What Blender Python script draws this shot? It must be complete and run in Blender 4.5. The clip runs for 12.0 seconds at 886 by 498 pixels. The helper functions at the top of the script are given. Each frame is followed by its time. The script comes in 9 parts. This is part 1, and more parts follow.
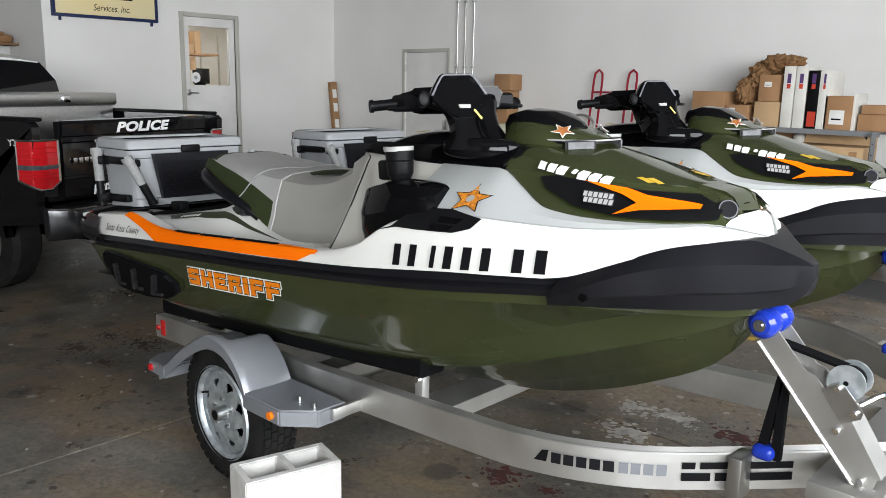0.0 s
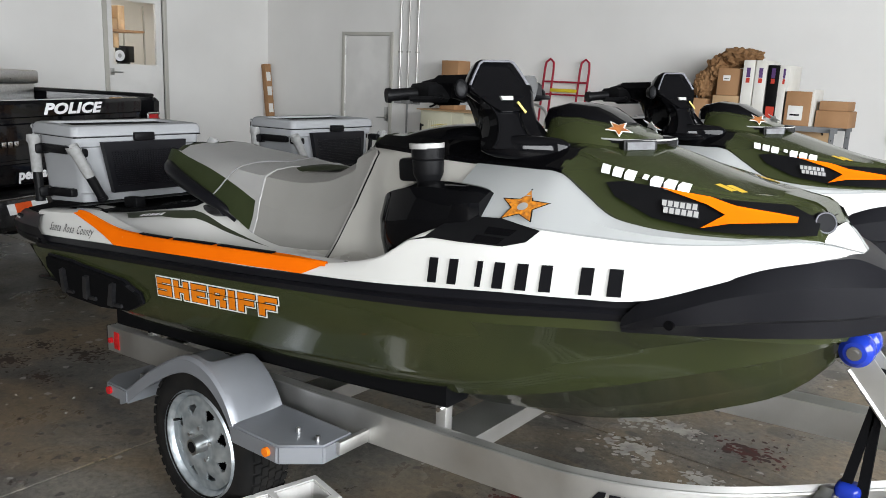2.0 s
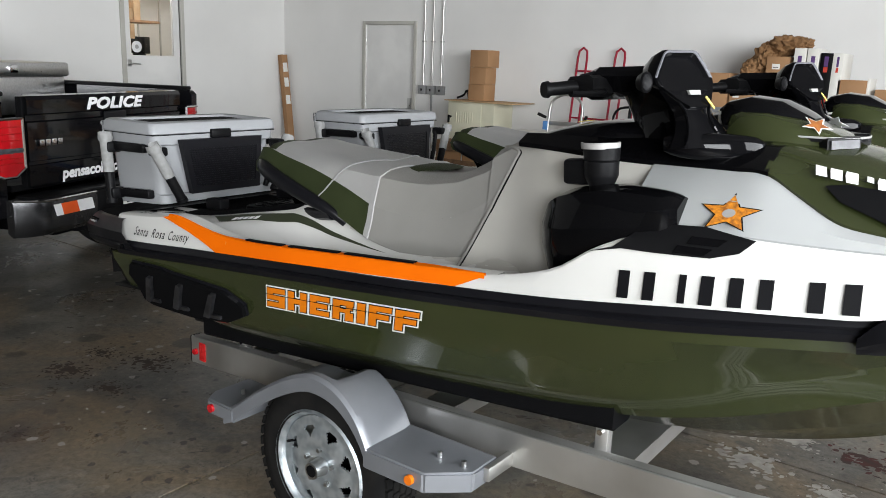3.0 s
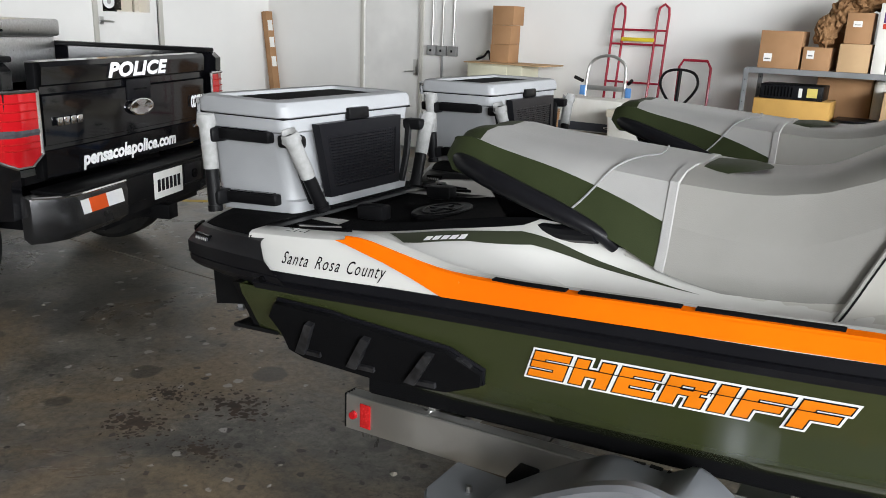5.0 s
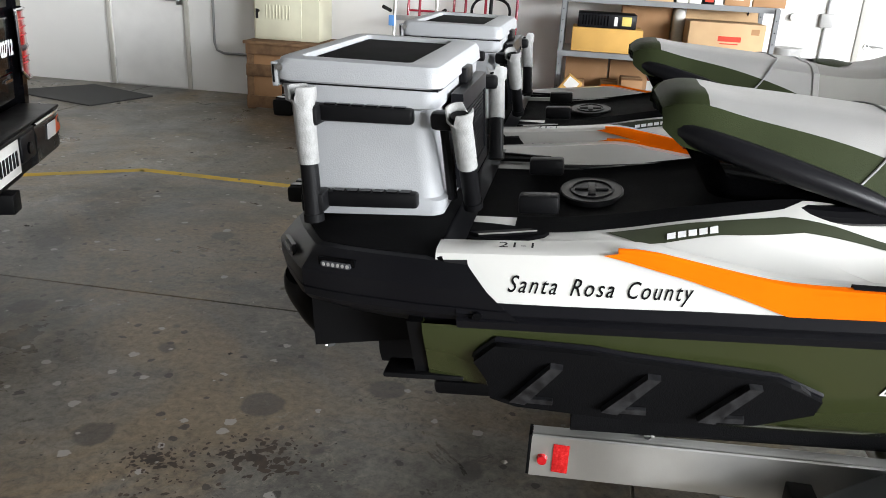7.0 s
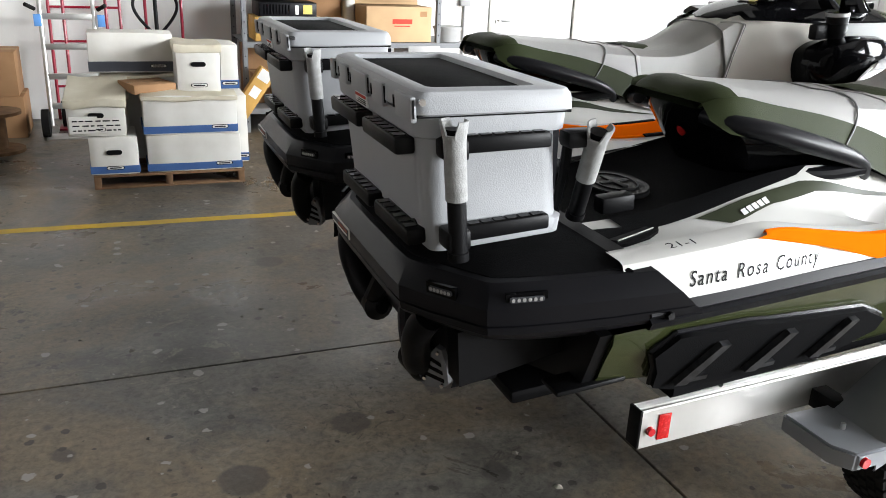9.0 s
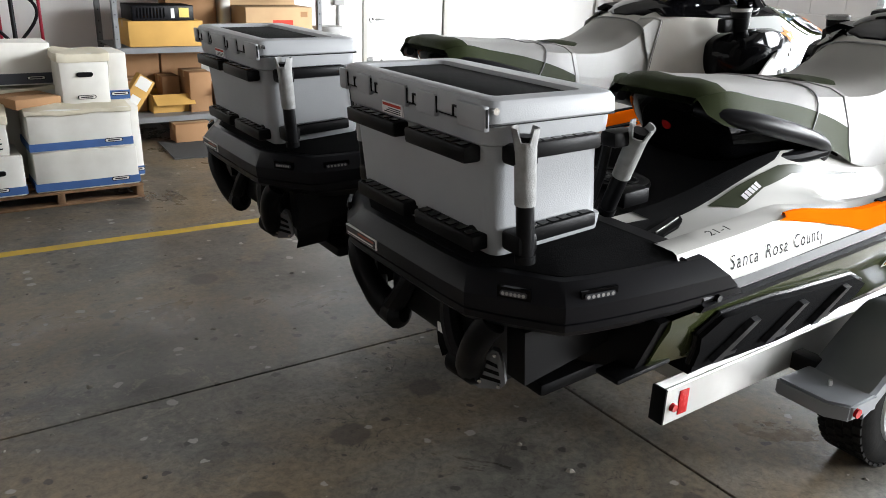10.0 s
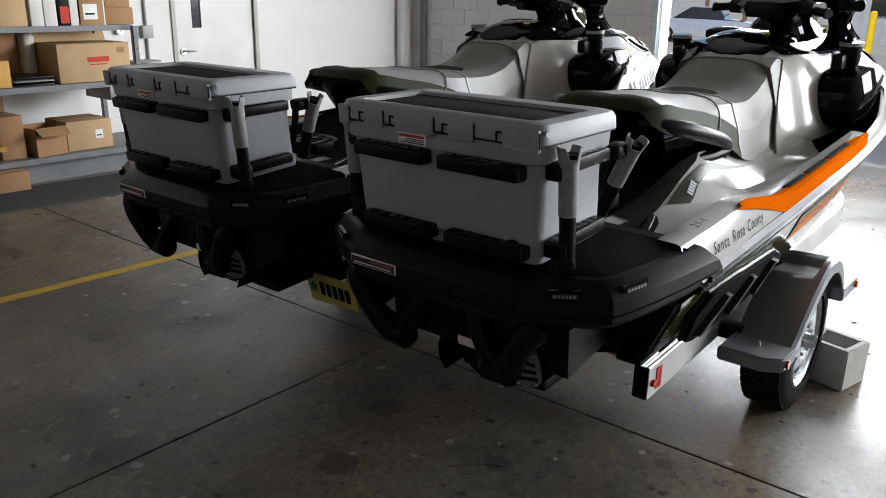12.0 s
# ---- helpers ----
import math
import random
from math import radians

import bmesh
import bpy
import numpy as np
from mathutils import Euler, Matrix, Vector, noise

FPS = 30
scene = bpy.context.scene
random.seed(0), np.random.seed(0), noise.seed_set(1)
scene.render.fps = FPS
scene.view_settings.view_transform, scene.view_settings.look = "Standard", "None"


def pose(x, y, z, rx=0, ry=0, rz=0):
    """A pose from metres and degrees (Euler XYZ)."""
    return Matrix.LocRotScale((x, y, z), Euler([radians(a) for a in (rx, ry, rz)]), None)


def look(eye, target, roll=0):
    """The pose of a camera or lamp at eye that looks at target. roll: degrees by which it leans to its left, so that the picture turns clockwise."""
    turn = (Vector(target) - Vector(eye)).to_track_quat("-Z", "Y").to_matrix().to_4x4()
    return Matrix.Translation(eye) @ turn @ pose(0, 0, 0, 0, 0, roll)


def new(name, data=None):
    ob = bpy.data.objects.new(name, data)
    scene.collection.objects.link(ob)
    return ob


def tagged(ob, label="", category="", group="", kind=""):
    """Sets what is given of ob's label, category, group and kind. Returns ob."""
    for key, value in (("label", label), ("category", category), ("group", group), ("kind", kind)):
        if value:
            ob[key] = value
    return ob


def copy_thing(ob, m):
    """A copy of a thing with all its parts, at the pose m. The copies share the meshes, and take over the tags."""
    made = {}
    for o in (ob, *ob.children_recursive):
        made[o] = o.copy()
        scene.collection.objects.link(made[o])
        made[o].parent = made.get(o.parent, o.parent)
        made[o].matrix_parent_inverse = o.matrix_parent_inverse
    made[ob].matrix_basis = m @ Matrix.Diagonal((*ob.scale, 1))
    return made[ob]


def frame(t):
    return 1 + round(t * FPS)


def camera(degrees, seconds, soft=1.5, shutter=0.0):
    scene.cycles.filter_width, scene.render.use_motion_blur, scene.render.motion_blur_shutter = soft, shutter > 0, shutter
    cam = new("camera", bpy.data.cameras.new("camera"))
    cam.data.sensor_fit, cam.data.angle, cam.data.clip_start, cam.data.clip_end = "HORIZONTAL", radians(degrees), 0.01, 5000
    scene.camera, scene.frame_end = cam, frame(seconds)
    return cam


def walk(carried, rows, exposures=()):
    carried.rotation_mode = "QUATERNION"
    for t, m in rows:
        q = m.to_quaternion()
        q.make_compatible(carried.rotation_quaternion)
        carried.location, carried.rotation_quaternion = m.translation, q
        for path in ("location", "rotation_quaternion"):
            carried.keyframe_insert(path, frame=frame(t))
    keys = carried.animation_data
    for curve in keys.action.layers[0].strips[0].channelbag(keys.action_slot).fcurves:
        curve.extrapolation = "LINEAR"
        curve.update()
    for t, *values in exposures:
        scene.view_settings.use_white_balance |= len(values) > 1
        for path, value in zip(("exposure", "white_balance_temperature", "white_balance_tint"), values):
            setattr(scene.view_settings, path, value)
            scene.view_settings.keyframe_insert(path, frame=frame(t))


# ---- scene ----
cam = camera(58.4, 12.0, soft=0.9)
PATH = [
    (0, (-0.054, 0.15, 1.649), (-1.388, 1.583, 1.244), 1.1),
    (0.5, (-0.157, 0.127, 1.646), (-1.428, 1.616, 1.238), 1.8),
    (1, (-0.245, 0.182, 1.648), (-1.457, 1.718, 1.232), 2.2),
    (1.5, (-0.367, 0.229, 1.654), (-1.549, 1.785, 1.229), 2.3),
    (2, (-0.557, 0.192, 1.644), (-1.73, 1.753, 1.211), 2.5),
    (2.5, (-0.825, 0.089, 1.644), (-1.986, 1.656, 1.201), 2.4),
    (3, (-1.082, 0.073, 1.632), (-2.233, 1.644, 1.175), 2.2),
    (3.5, (-1.369, 0.133, 1.636), (-2.513, 1.706, 1.172), 2.3),
    (3.7, (-1.486, 0.126, 1.631), (-2.626, 1.701, 1.162), 2.5),
    (5.3, (-2.622, 0.265, 1.56), (-3.541, 1.948, 0.994), 2.7),
    (5.5, (-2.766, 0.253, 1.547), (-3.605, 1.977, 0.977), 3.3),
    (6, (-3.126, 0.251, 1.56), (-3.768, 2.05, 0.966), 3.3),
    (6.5, (-3.466, 0.313, 1.572), (-4.023, 2.123, 0.928), 1.1),
    (7, (-3.817, 0.309, 1.558), (-4.102, 2.166, 0.874), 3.2),
    (7.2, (-3.973, 0.29, 1.578), (-4.118, 2.164, 0.895), 3.5),
    (8.8, (-4.974, 0.467, 1.588), (-4.342, 2.238, 0.907), 2.5),
    (9, (-5.073, 0.505, 1.59), (-4.354, 2.242, 0.907), 2.6),
    (9.5, (-5.297, 0.632, 1.593), (-4.41, 2.29, 0.911), 1.0),
    (10, (-5.524, 0.722, 1.604), (-4.468, 2.279, 0.925), 2.1),
    (10.5, (-5.769, 0.761, 1.62), (-4.54, 2.19, 0.953), 2.6),
    (11, (-5.903, 0.859, 1.615), (-4.55, 2.18, 0.964), 3.2),
    (11.5, (-6.0, 0.988, 1.622), (-4.55, 2.214, 0.996), 1.3),
    (12, (-6.102, 1.059, 1.625), (-4.63, 2.266, 1.012), 1.0),
]
walk(cam, [(t, look(eye, target, roll)) for t, eye, target, roll in PATH],
     exposures=[(0.0, 0.1), (2.0, 0.12), (3.0, 0.22), (3.5, 0.4), (5.5, 0.85), (7.0, 1.25), (9.0, 1.4), (9.5, 1.35), (10.0, 1.25), (11.0, 0.8), (11.5, 0.45), (12.0, 0.25)])

# ---- world and large lights ----
world = bpy.data.worlds.new("sky")
scene.world = world
world.use_nodes = True
wn = world.node_tree.nodes
sky = wn.new("ShaderNodeTexSky")
sky.sky_type = "NISHITA"
sky.sun_disc = False
sky.sun_elevation = radians(52)
sky.sun_rotation = radians(250)
world.node_tree.links.new(sky.outputs["Color"], wn["Background"].inputs["Color"])
wn["Background"].inputs["Strength"].default_value = 0.12

sun_data = bpy.data.lights.new("sun", "SUN")
sun_data.energy, sun_data.angle, sun_data.color = 3.0, radians(0.5), (1.0, 0.95, 0.88)
sun = new("sun", sun_data)
sun.matrix_world = look((-20, -7, 27), (0, 0, 0))


def door_light(name, y0, y1, z0, z1, x, power, north=0.0):
    """Area lamp at a bay opening, seen or assumed, for its sky light."""
    data = bpy.data.lights.new(name, "AREA")
    data.shape, data.size, data.size_y, data.energy, data.color = "RECTANGLE", y1 - y0, z1 - z0, power, (0.94, 0.97, 1.0)
    ob = new(name, data)
    ob.matrix_world = look((x, (y0 + y1) / 2, (z0 + z1) / 2), (x - 5, (y0 + y1) / 2 + north, (z0 + z1) / 2))
    return ob


EAST = 2.75
door_light("bay_light", -0.3, 5.1, 1.4, 3.6, EAST + 0.4, 700, 2.2)
# this second bay is unseen, assumed to light the south flanks
door_light("bay_light", -6.2, -1.9, 1.4, 3.6, EAST + 0.3, 850, 2.0)

# ---- materials ----
MATS = {}


def mat(name, col, rough=0.5, metal=0.0, col2=None, scale=6.0, bump=0.0, bscale=80.0, coat=0.0, rvar=0.1, detail=4.0, emit=0.0, spec=0.18):
    """A plain surface: colour that drifts between two tones, uneven gloss, fine relief."""
    if name in MATS:
        return MATS[name]
    m = bpy.data.materials.new(name)
    m.use_nodes = True
    n, l = m.node_tree.nodes, m.node_tree.links
    b = n["Principled BSDF"]
    tc = n.new("ShaderNodeTexCoord")
    no = n.new("ShaderNodeTexNoise")
    no.inputs["Scale"].default_value, no.inputs["Detail"].default_value = scale, detail
    l.new(tc.outputs["Object"], no.inputs["Vector"])
    ramp = n.new("ShaderNodeValToRGB")
    c2 = col2 or tuple(c * 0.86 for c in col)
    ramp.color_ramp.elements[0].position, ramp.color_ramp.elements[1].position = 0.35, 0.65
    ramp.color_ramp.elements[0].color, ramp.color_ramp.elements[1].color = (*c2, 1), (*col, 1)
    l.new(no.outputs["Fac"], ramp.inputs["Fac"])
    l.new(ramp.outputs["Color"], b.inputs["Base Color"])
    fine = n.new("ShaderNodeTexNoise")
    fine.inputs["Scale"].default_value, fine.inputs["Detail"].default_value = bscale, 3
    l.new(tc.outputs["Object"], fine.inputs["Vector"])
    mr = n.new("ShaderNodeMapRange")
    mr.inputs["To Min"].default_value, mr.inputs["To Max"].default_value = max(rough - rvar, 0.02), min(rough + rvar, 1)
    l.new(no.outputs["Fac"], mr.inputs["Value"])
    l.new(mr.outputs["Result"], b.inputs["Roughness"])
    b.inputs["Metallic"].default_value = metal
    b.inputs["Specular IOR Level"].default_value = spec
    if coat:
        b.inputs["Coat Weight"].default_value, b.inputs["Coat Roughness"].default_value = coat, 0.04
    if bump:
        bp = n.new("ShaderNodeBump")
        bp.inputs["Strength"].default_value, bp.inputs["Distance"].default_value = bump, 0.004
        l.new(fine.outputs["Fac"], bp.inputs["Height"])
        l.new(bp.outputs["Normal"], b.inputs["Normal"])
    if emit:
        b.inputs["Emission Color"].default_value, b.inputs["Emission Strength"].default_value = (*col, 1), emit
    MATS[name] = m
    return m


def glass_mat(name, col=(1, 1, 1), rough=0.02):
    m = bpy.data.materials.new(name)
    m.use_nodes = True
    b = m.node_tree.nodes["Principled BSDF"]
    b.inputs["Base Color"].default_value = (*col, 1)
    b.inputs["Transmission Weight"].default_value, b.inputs["Roughness"].default_value, b.inputs["IOR"].default_value = 1.0, rough, 1.1
    return m


def concrete_mat():
    """Worn slab: grey and tan drifts, oil spots, pale scuffs, fine pits."""
    m = bpy.data.materials.new("worn_concrete")
    m.use_nodes = True
    n, l = m.node_tree.nodes, m.node_tree.links
    b = n["Principled BSDF"]
    tc = n.new("ShaderNodeTexCoord")

    def noise_tex(scale, detail, rough=0.55, dist=0.0):
        t = n.new("ShaderNodeTexNoise")
        t.inputs["Scale"].default_value, t.inputs["Detail"].default_value = scale, detail
        t.inputs["Roughness"].default_value, t.inputs["Distortion"].default_value = rough, dist
        l.new(tc.outputs["Object"], t.inputs["Vector"])
        return t

    def ramp(src, stops):
        r = n.new("ShaderNodeValToRGB")
        e = r.color_ramp.elements
        while len(e) < len(stops):
            e.new(0.5)
        for k, (p, c) in zip(e, stops):
            k.position, k.color = p, (*c, 1)
        l.new(src, r.inputs["Fac"])
        return r

    def mix(kind, fac, a, c):
        x = n.new("ShaderNodeMix")
        x.data_type, x.blend_type = "RGBA", kind
        if isinstance(fac, float):
            x.inputs["Factor"].default_value = fac
        else:
            l.new(fac, x.inputs["Factor"])
        l.new(a, x.inputs["A"])
        if isinstance(c, tuple):
            x.inputs["B"].default_value = (*c, 1)
        else:
            l.new(c, x.inputs["B"])
        return x.outputs["Result"]

    def warped(scale, fine, amount):
        """Cells with ragged borders: distance to the cell's heart and a random number for each cell."""
        w = noise_tex(fine, 5, 0.6)
        add = n.new("ShaderNodeVectorMath")
        add.operation = "MULTIPLY_ADD"
        l.new(w.outputs["Color"], add.inputs[0])
        add.inputs[1].default_value = (amount, amount, 0)
        l.new(tc.outputs["Object"], add.inputs[2])
        v = n.new("ShaderNodeTexVoronoi")
        v.voronoi_dimensions = "2D"
        v.inputs["Scale"].default_value = scale
        l.new(add.outputs["Vector"], v.inputs["Vector"])
        return v

    def blobs(scale, fine, amount, size, share, soft):
        """A mask of round marks of mixed size in a share of the cells."""
        v = warped(scale, fine, amount)
        sep = n.new("ShaderNodeSeparateColor")
        l.new(v.outputs["Color"], sep.inputs["Color"])
        r = n.new("ShaderNodeMapRange")
        r.inputs["From Min"].default_value, r.inputs["From Max"].default_value = 1.0 - share, 1.0
        r.inputs["To Min"].default_value, r.inputs["To Max"].default_value = 0.0, size
        l.new(sep.outputs["Red"], r.inputs["Value"])
        d = n.new("ShaderNodeMath")
        d.operation = "SUBTRACT"
        l.new(r.outputs["Result"], d.inputs[0])
        l.new(v.outputs["Distance"], d.inputs[1])
        return ramp(d.outputs["Value"], [(0.0, (0, 0, 0)), (soft, (1, 1, 1))])

    def both(a, c):
        x = n.new("ShaderNodeMath")
        x.operation = "MULTIPLY"
        l.new(a, x.inputs[0])
        if isinstance(c, float):
            x.inputs[1].default_value = c
        else:
            l.new(c, x.inputs[1])
        return x.outputs["Value"]

    broad = ramp(noise_tex(0.6, 7, 0.62, 0.5).outputs["Fac"], [(0.32, (0.060, 0.058, 0.053)), (0.5, (0.110, 0.104, 0.092)), (0.66, (0.165, 0.153, 0.132))])
    mid = ramp(noise_tex(2.6, 9, 0.7, 0.3).outputs["Fac"], [(0.34, (0.60, 0.59, 0.58)), (0.5, (1, 1, 1)), (0.66, (1.35, 1.32, 1.26))])
    c = mix("MULTIPLY", 1.0, broad.outputs["Color"], mid.outputs["Color"])
    tan = ramp(noise_tex(0.8, 8, 0.68, 0.8).outputs["Fac"], [(0.45, (0, 0, 0)), (0.60, (0.8, 0.8, 0.8))])
    c = mix("MIX", tan.outputs["Color"], c, (0.190, 0.142, 0.088))
    # worn, flaking top skin with hard edges
    zone = ramp(noise_tex(0.9, 4, 0.6, 0.3).outputs["Fac"], [(0.50, (0, 0, 0)), (0.60, (1, 1, 1))])
    skin = ramp(noise_tex(7.5, 10, 0.78, 1.4).outputs["Fac"], [(0.555, (0, 0, 0)), (0.585, (1, 1, 1))])
    c = mix("MIX", both(both(skin.outputs["Color"], zone.outputs["Color"]), 0.45), c, (0.24, 0.215, 0.175))
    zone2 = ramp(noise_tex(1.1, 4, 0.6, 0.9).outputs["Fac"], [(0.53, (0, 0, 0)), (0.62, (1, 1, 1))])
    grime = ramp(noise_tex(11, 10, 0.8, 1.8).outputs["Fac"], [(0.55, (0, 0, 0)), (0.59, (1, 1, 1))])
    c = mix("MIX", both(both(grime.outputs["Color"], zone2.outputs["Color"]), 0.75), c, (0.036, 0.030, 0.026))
    fine = ramp(noise_tex(30, 10, 0.78, 0.4).outputs["Fac"], [(0.34, (0.55, 0.54, 0.53)), (0.52, (1, 1, 1)), (0.70, (1.40, 1.37, 1.32))])
    c = mix("MULTIPLY", 1.0, c, fine.outputs["Color"])
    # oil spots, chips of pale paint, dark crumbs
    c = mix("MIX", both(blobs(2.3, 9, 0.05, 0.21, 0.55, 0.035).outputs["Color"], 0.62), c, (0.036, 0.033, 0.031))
    c = mix("MIX", both(blobs(7.0, 22, 0.05, 0.16, 0.30, 0.02).outputs["Color"], 0.75), c, (0.34, 0.325, 0.30))
    c = mix("MIX", both(blobs(9.0, 25, 0.04, 0.18, 0.35, 0.03).outputs["Color"], 0.8), c, (0.026, 0.022, 0.020))
    l.new(c, b.inputs["Base Color"])
    rr = ramp(noise_tex(1.3, 8, 0.66, 0.5).outputs["Fac"], [(0.35, (0.24, 0.24, 0.24)), (0.65, (0.48, 0.48, 0.48))])
    l.new(rr.outputs["Color"], b.inputs["Roughness"])
    b.inputs["Specular IOR Level"].default_value = 0.3
    bp = n.new("ShaderNodeBump")
    bp.inputs["Strength"].default_value, bp.inputs["Distance"].default_value = 0.25, 0.004
    l.new(noise_tex(45, 6, 0.7).outputs["Fac"], bp.inputs["Height"])
    l.new(bp.outputs["Normal"], b.inputs["Normal"])
    return m


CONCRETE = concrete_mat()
WALL = mat("painted_wall", (0.78, 0.77, 0.75), 0.55, col2=(0.72, 0.71, 0.69), scale=0.8, bump=0.15, bscale=120)
BLOCKWALL = mat("painted_block", (0.74, 0.73, 0.74), 0.5, col2=(0.66, 0.65, 0.66), scale=1.5, bump=0.3, bscale=60)
CEIL = mat("ceiling_paint", (0.70, 0.69, 0.67), 0.7, scale=1.0, bump=0.1)
# ceiling is out of view; kept dark so less light bounces
DARKCEIL = mat("unseen_dark_ceiling", (0.16, 0.155, 0.15), 0.6, scale=1.0, col2=(0.11, 0.105, 0.10), bump=0.2)
# grey for the unseen south wall, chosen to weaken the bounce
DULLWALL = mat("unseen_dull_wall", (0.40, 0.385, 0.36), 0.8, scale=1.2, col2=(0.32, 0.31, 0.29), bump=0.4)
# frame paint darkened to carry the shaded outlines round the doors
FRAMEPAINT = mat("darkened_frame_paint", (0.50, 0.485, 0.44), 0.4, scale=2.0, bump=0.05)
DOORWHITE = mat("door_paint", (0.76, 0.75, 0.73), 0.35, scale=2.0, bump=0.05)
STEEL = mat("brushed_steel", (0.55, 0.55, 0.54), 0.32, 1.0, scale=9, bump=0.05)
CHROME = mat("chrome", (0.75, 0.75, 0.76), 0.12, 1.0, rvar=0.05)
ALU = mat("mill_aluminium", (0.60, 0.595, 0.575), 0.48, 1.0, col2=(0.50, 0.495, 0.475), scale=5, bump=0.08, bscale=200)
GALV = mat("galvanised_steel", (0.62, 0.66, 0.68), 0.42, 0.85, col2=(0.44, 0.49, 0.52), scale=30, bump=0.1, detail=1.0)
SILVERPAINT = mat("silver_fender_paint", (0.24, 0.25, 0.27), 0.38, 0.45, scale=4, coat=0.25)
RUBBER = mat("tyre_rubber", (0.010, 0.010, 0.010), 0.75, scale=10, col2=(0.016, 0.015, 0.014), bump=0.2, spec=0.06)
WHITE = mat("white_gelcoat", (0.60, 0.595, 0.57), 0.16, scale=2.0, col2=(0.57, 0.563, 0.535), coat=0.06, rvar=0.04, spec=0.4)
GREEN = mat("olive_gelcoat", (0.030, 0.036, 0.013), 0.13, scale=1.5, col2=(0.025, 0.030, 0.011), coat=0.4, rvar=0.05, spec=0.3)
GREENVINYL = mat("olive_vinyl", (0.030, 0.038, 0.016), 0.55, scale=8, bump=0.25, bscale=300, spec=0.08)
ORANGE = mat("orange_plastic", (0.82, 0.15, 0.003), 0.45, scale=4, col2=(0.77, 0.135, 0.003), spec=0.0)
BLACKP = mat("black_plastic", (0.004, 0.004, 0.0045), 0.40, scale=7, col2=(0.006, 0.006, 0.0065), bump=0.08, bscale=400, spec=0.10)
BLACKG = mat("gloss_black", (0.003, 0.003, 0.0035), 0.05, scale=5, rvar=0.02, spec=0.13)
GUARD = mat("charcoal_guard", (0.005, 0.005, 0.0065), 0.36, scale=5, col2=(0.0075, 0.0075, 0.009), bump=0.06, bscale=350, spec=0.17)
# black plastic made lighter in colour for ribs that catch the light
RIBPLASTIC = mat("lightened_black_plastic", (0.030, 0.030, 0.032), 0.35, scale=40, col2=(0.008, 0.008, 0.009), bump=0.1, bscale=200, spec=0.3)
MATBLACK = mat("deck_mat_foam", (0.004, 0.004, 0.0045), 0.85, scale=12, bump=0.3, bscale=260, spec=0.06)
SEATGREY = mat("grey_seat_vinyl", (0.34, 0.335, 0.325), 0.42, scale=5, col2=(0.305, 0.30, 0.29), bump=0.18, bscale=420, spec=0.5)
SADDLE = mat("saddle_vinyl", (0.26, 0.252, 0.234), 0.42, scale=5, col2=(0.235, 0.228, 0.212), bump=0.18, bscale=420, spec=0.5)
SEATDARK = mat("mid_grey_vinyl", (0.27, 0.27, 0.268), 0.45, scale=5, bump=0.18, bscale=420)
BEIGE = mat("pale_grey_gelcoat", (0.41, 0.395, 0.355), 0.2, scale=2, col2=(0.49, 0.475, 0.435), coat=0.1, rvar=0.05, spec=0.45)
COOLER = mat("cooler_grey_plastic", (0.305, 0.312, 0.322), 0.48, scale=6, col2=(0.28, 0.287, 0.296), bump=0.2, bscale=300, spec=0.4)
SILVERGEL = mat("silver_gelcoat", (0.40, 0.41, 0.405), 0.22, 0.1, scale=2, col2=(0.375, 0.385, 0.38), coat=0.15, rvar=0.05, spec=0.25)
INK = mat("black_vinyl_ink", (0.006, 0.006, 0.007), 0.45, spec=0.06)
WHITEINK = mat("white_vinyl", (0.82, 0.82, 0.82), 0.35)
ORANGEINK = mat("orange_vinyl", (0.80, 0.21, 0.006), 0.35)
GOLD = mat("gold_vinyl", (0.66, 0.24, 0.02), 0.35, col2=(0.26, 0.09, 0.02), scale=90)
BLUERUB = mat("blue_urethane", (0.01, 0.03, 0.30), 0.22, coat=0.4)
CARD = mat("cardboard", (0.36, 0.205, 0.105), 0.75, scale=4, col2=(0.31, 0.172, 0.085), bump=0.12, bscale=90)
CARD2 = mat("cardboard_pale", (0.50, 0.34, 0.19), 0.75, scale=4, col2=(0.44, 0.29, 0.16), bump=0.12, bscale=90)
CARDORANGE = mat("cardboard_amber", (0.55, 0.32, 0.09), 0.7, scale=4, bump=0.1)
CARDWHITE = mat("white_fibreboard", (0.70, 0.685, 0.64), 0.65, scale=5, col2=(0.62, 0.60, 0.55), bump=0.1)
CARDBLUE = mat("blue_print", (0.06, 0.13, 0.32), 0.65, scale=8)
TAPE = mat("label_paper", (0.78, 0.77, 0.74), 0.5)
REDINK = mat("red_print", (0.5, 0.05, 0.03), 0.6)
WOOD = mat("rough_pine", (0.22, 0.13, 0.07), 0.8, scale=14, col2=(0.14, 0.08, 0.045), bump=0.4)
REDPAINT = mat("red_enamel", (0.30, 0.012, 0.03), 0.35, coat=0.2)
YELLOW = mat("yellow_floor_paint", (0.62, 0.40, 0.035), 0.6, scale=5, col2=(0.44, 0.30, 0.06), bump=0.1)
CREAM = mat("cream_enamel", (0.62, 0.60, 0.46), 0.4, scale=3)
TRUCKBLACK = mat("black_car_paint", (0.004, 0.004, 0.005), 0.08, coat=0.55, rvar=0.03, spec=0.3)
REDLENS = mat("red_lens", (0.42, 0.008, 0.012), 0.1, coat=0.8)
REDREFL = mat("red_reflector", (0.50, 0.02, 0.02), 0.25, col2=(0.32, 0.01, 0.01), scale=140)
AMBER = mat("amber_lens", (0.7, 0.16, 0.01), 0.15)
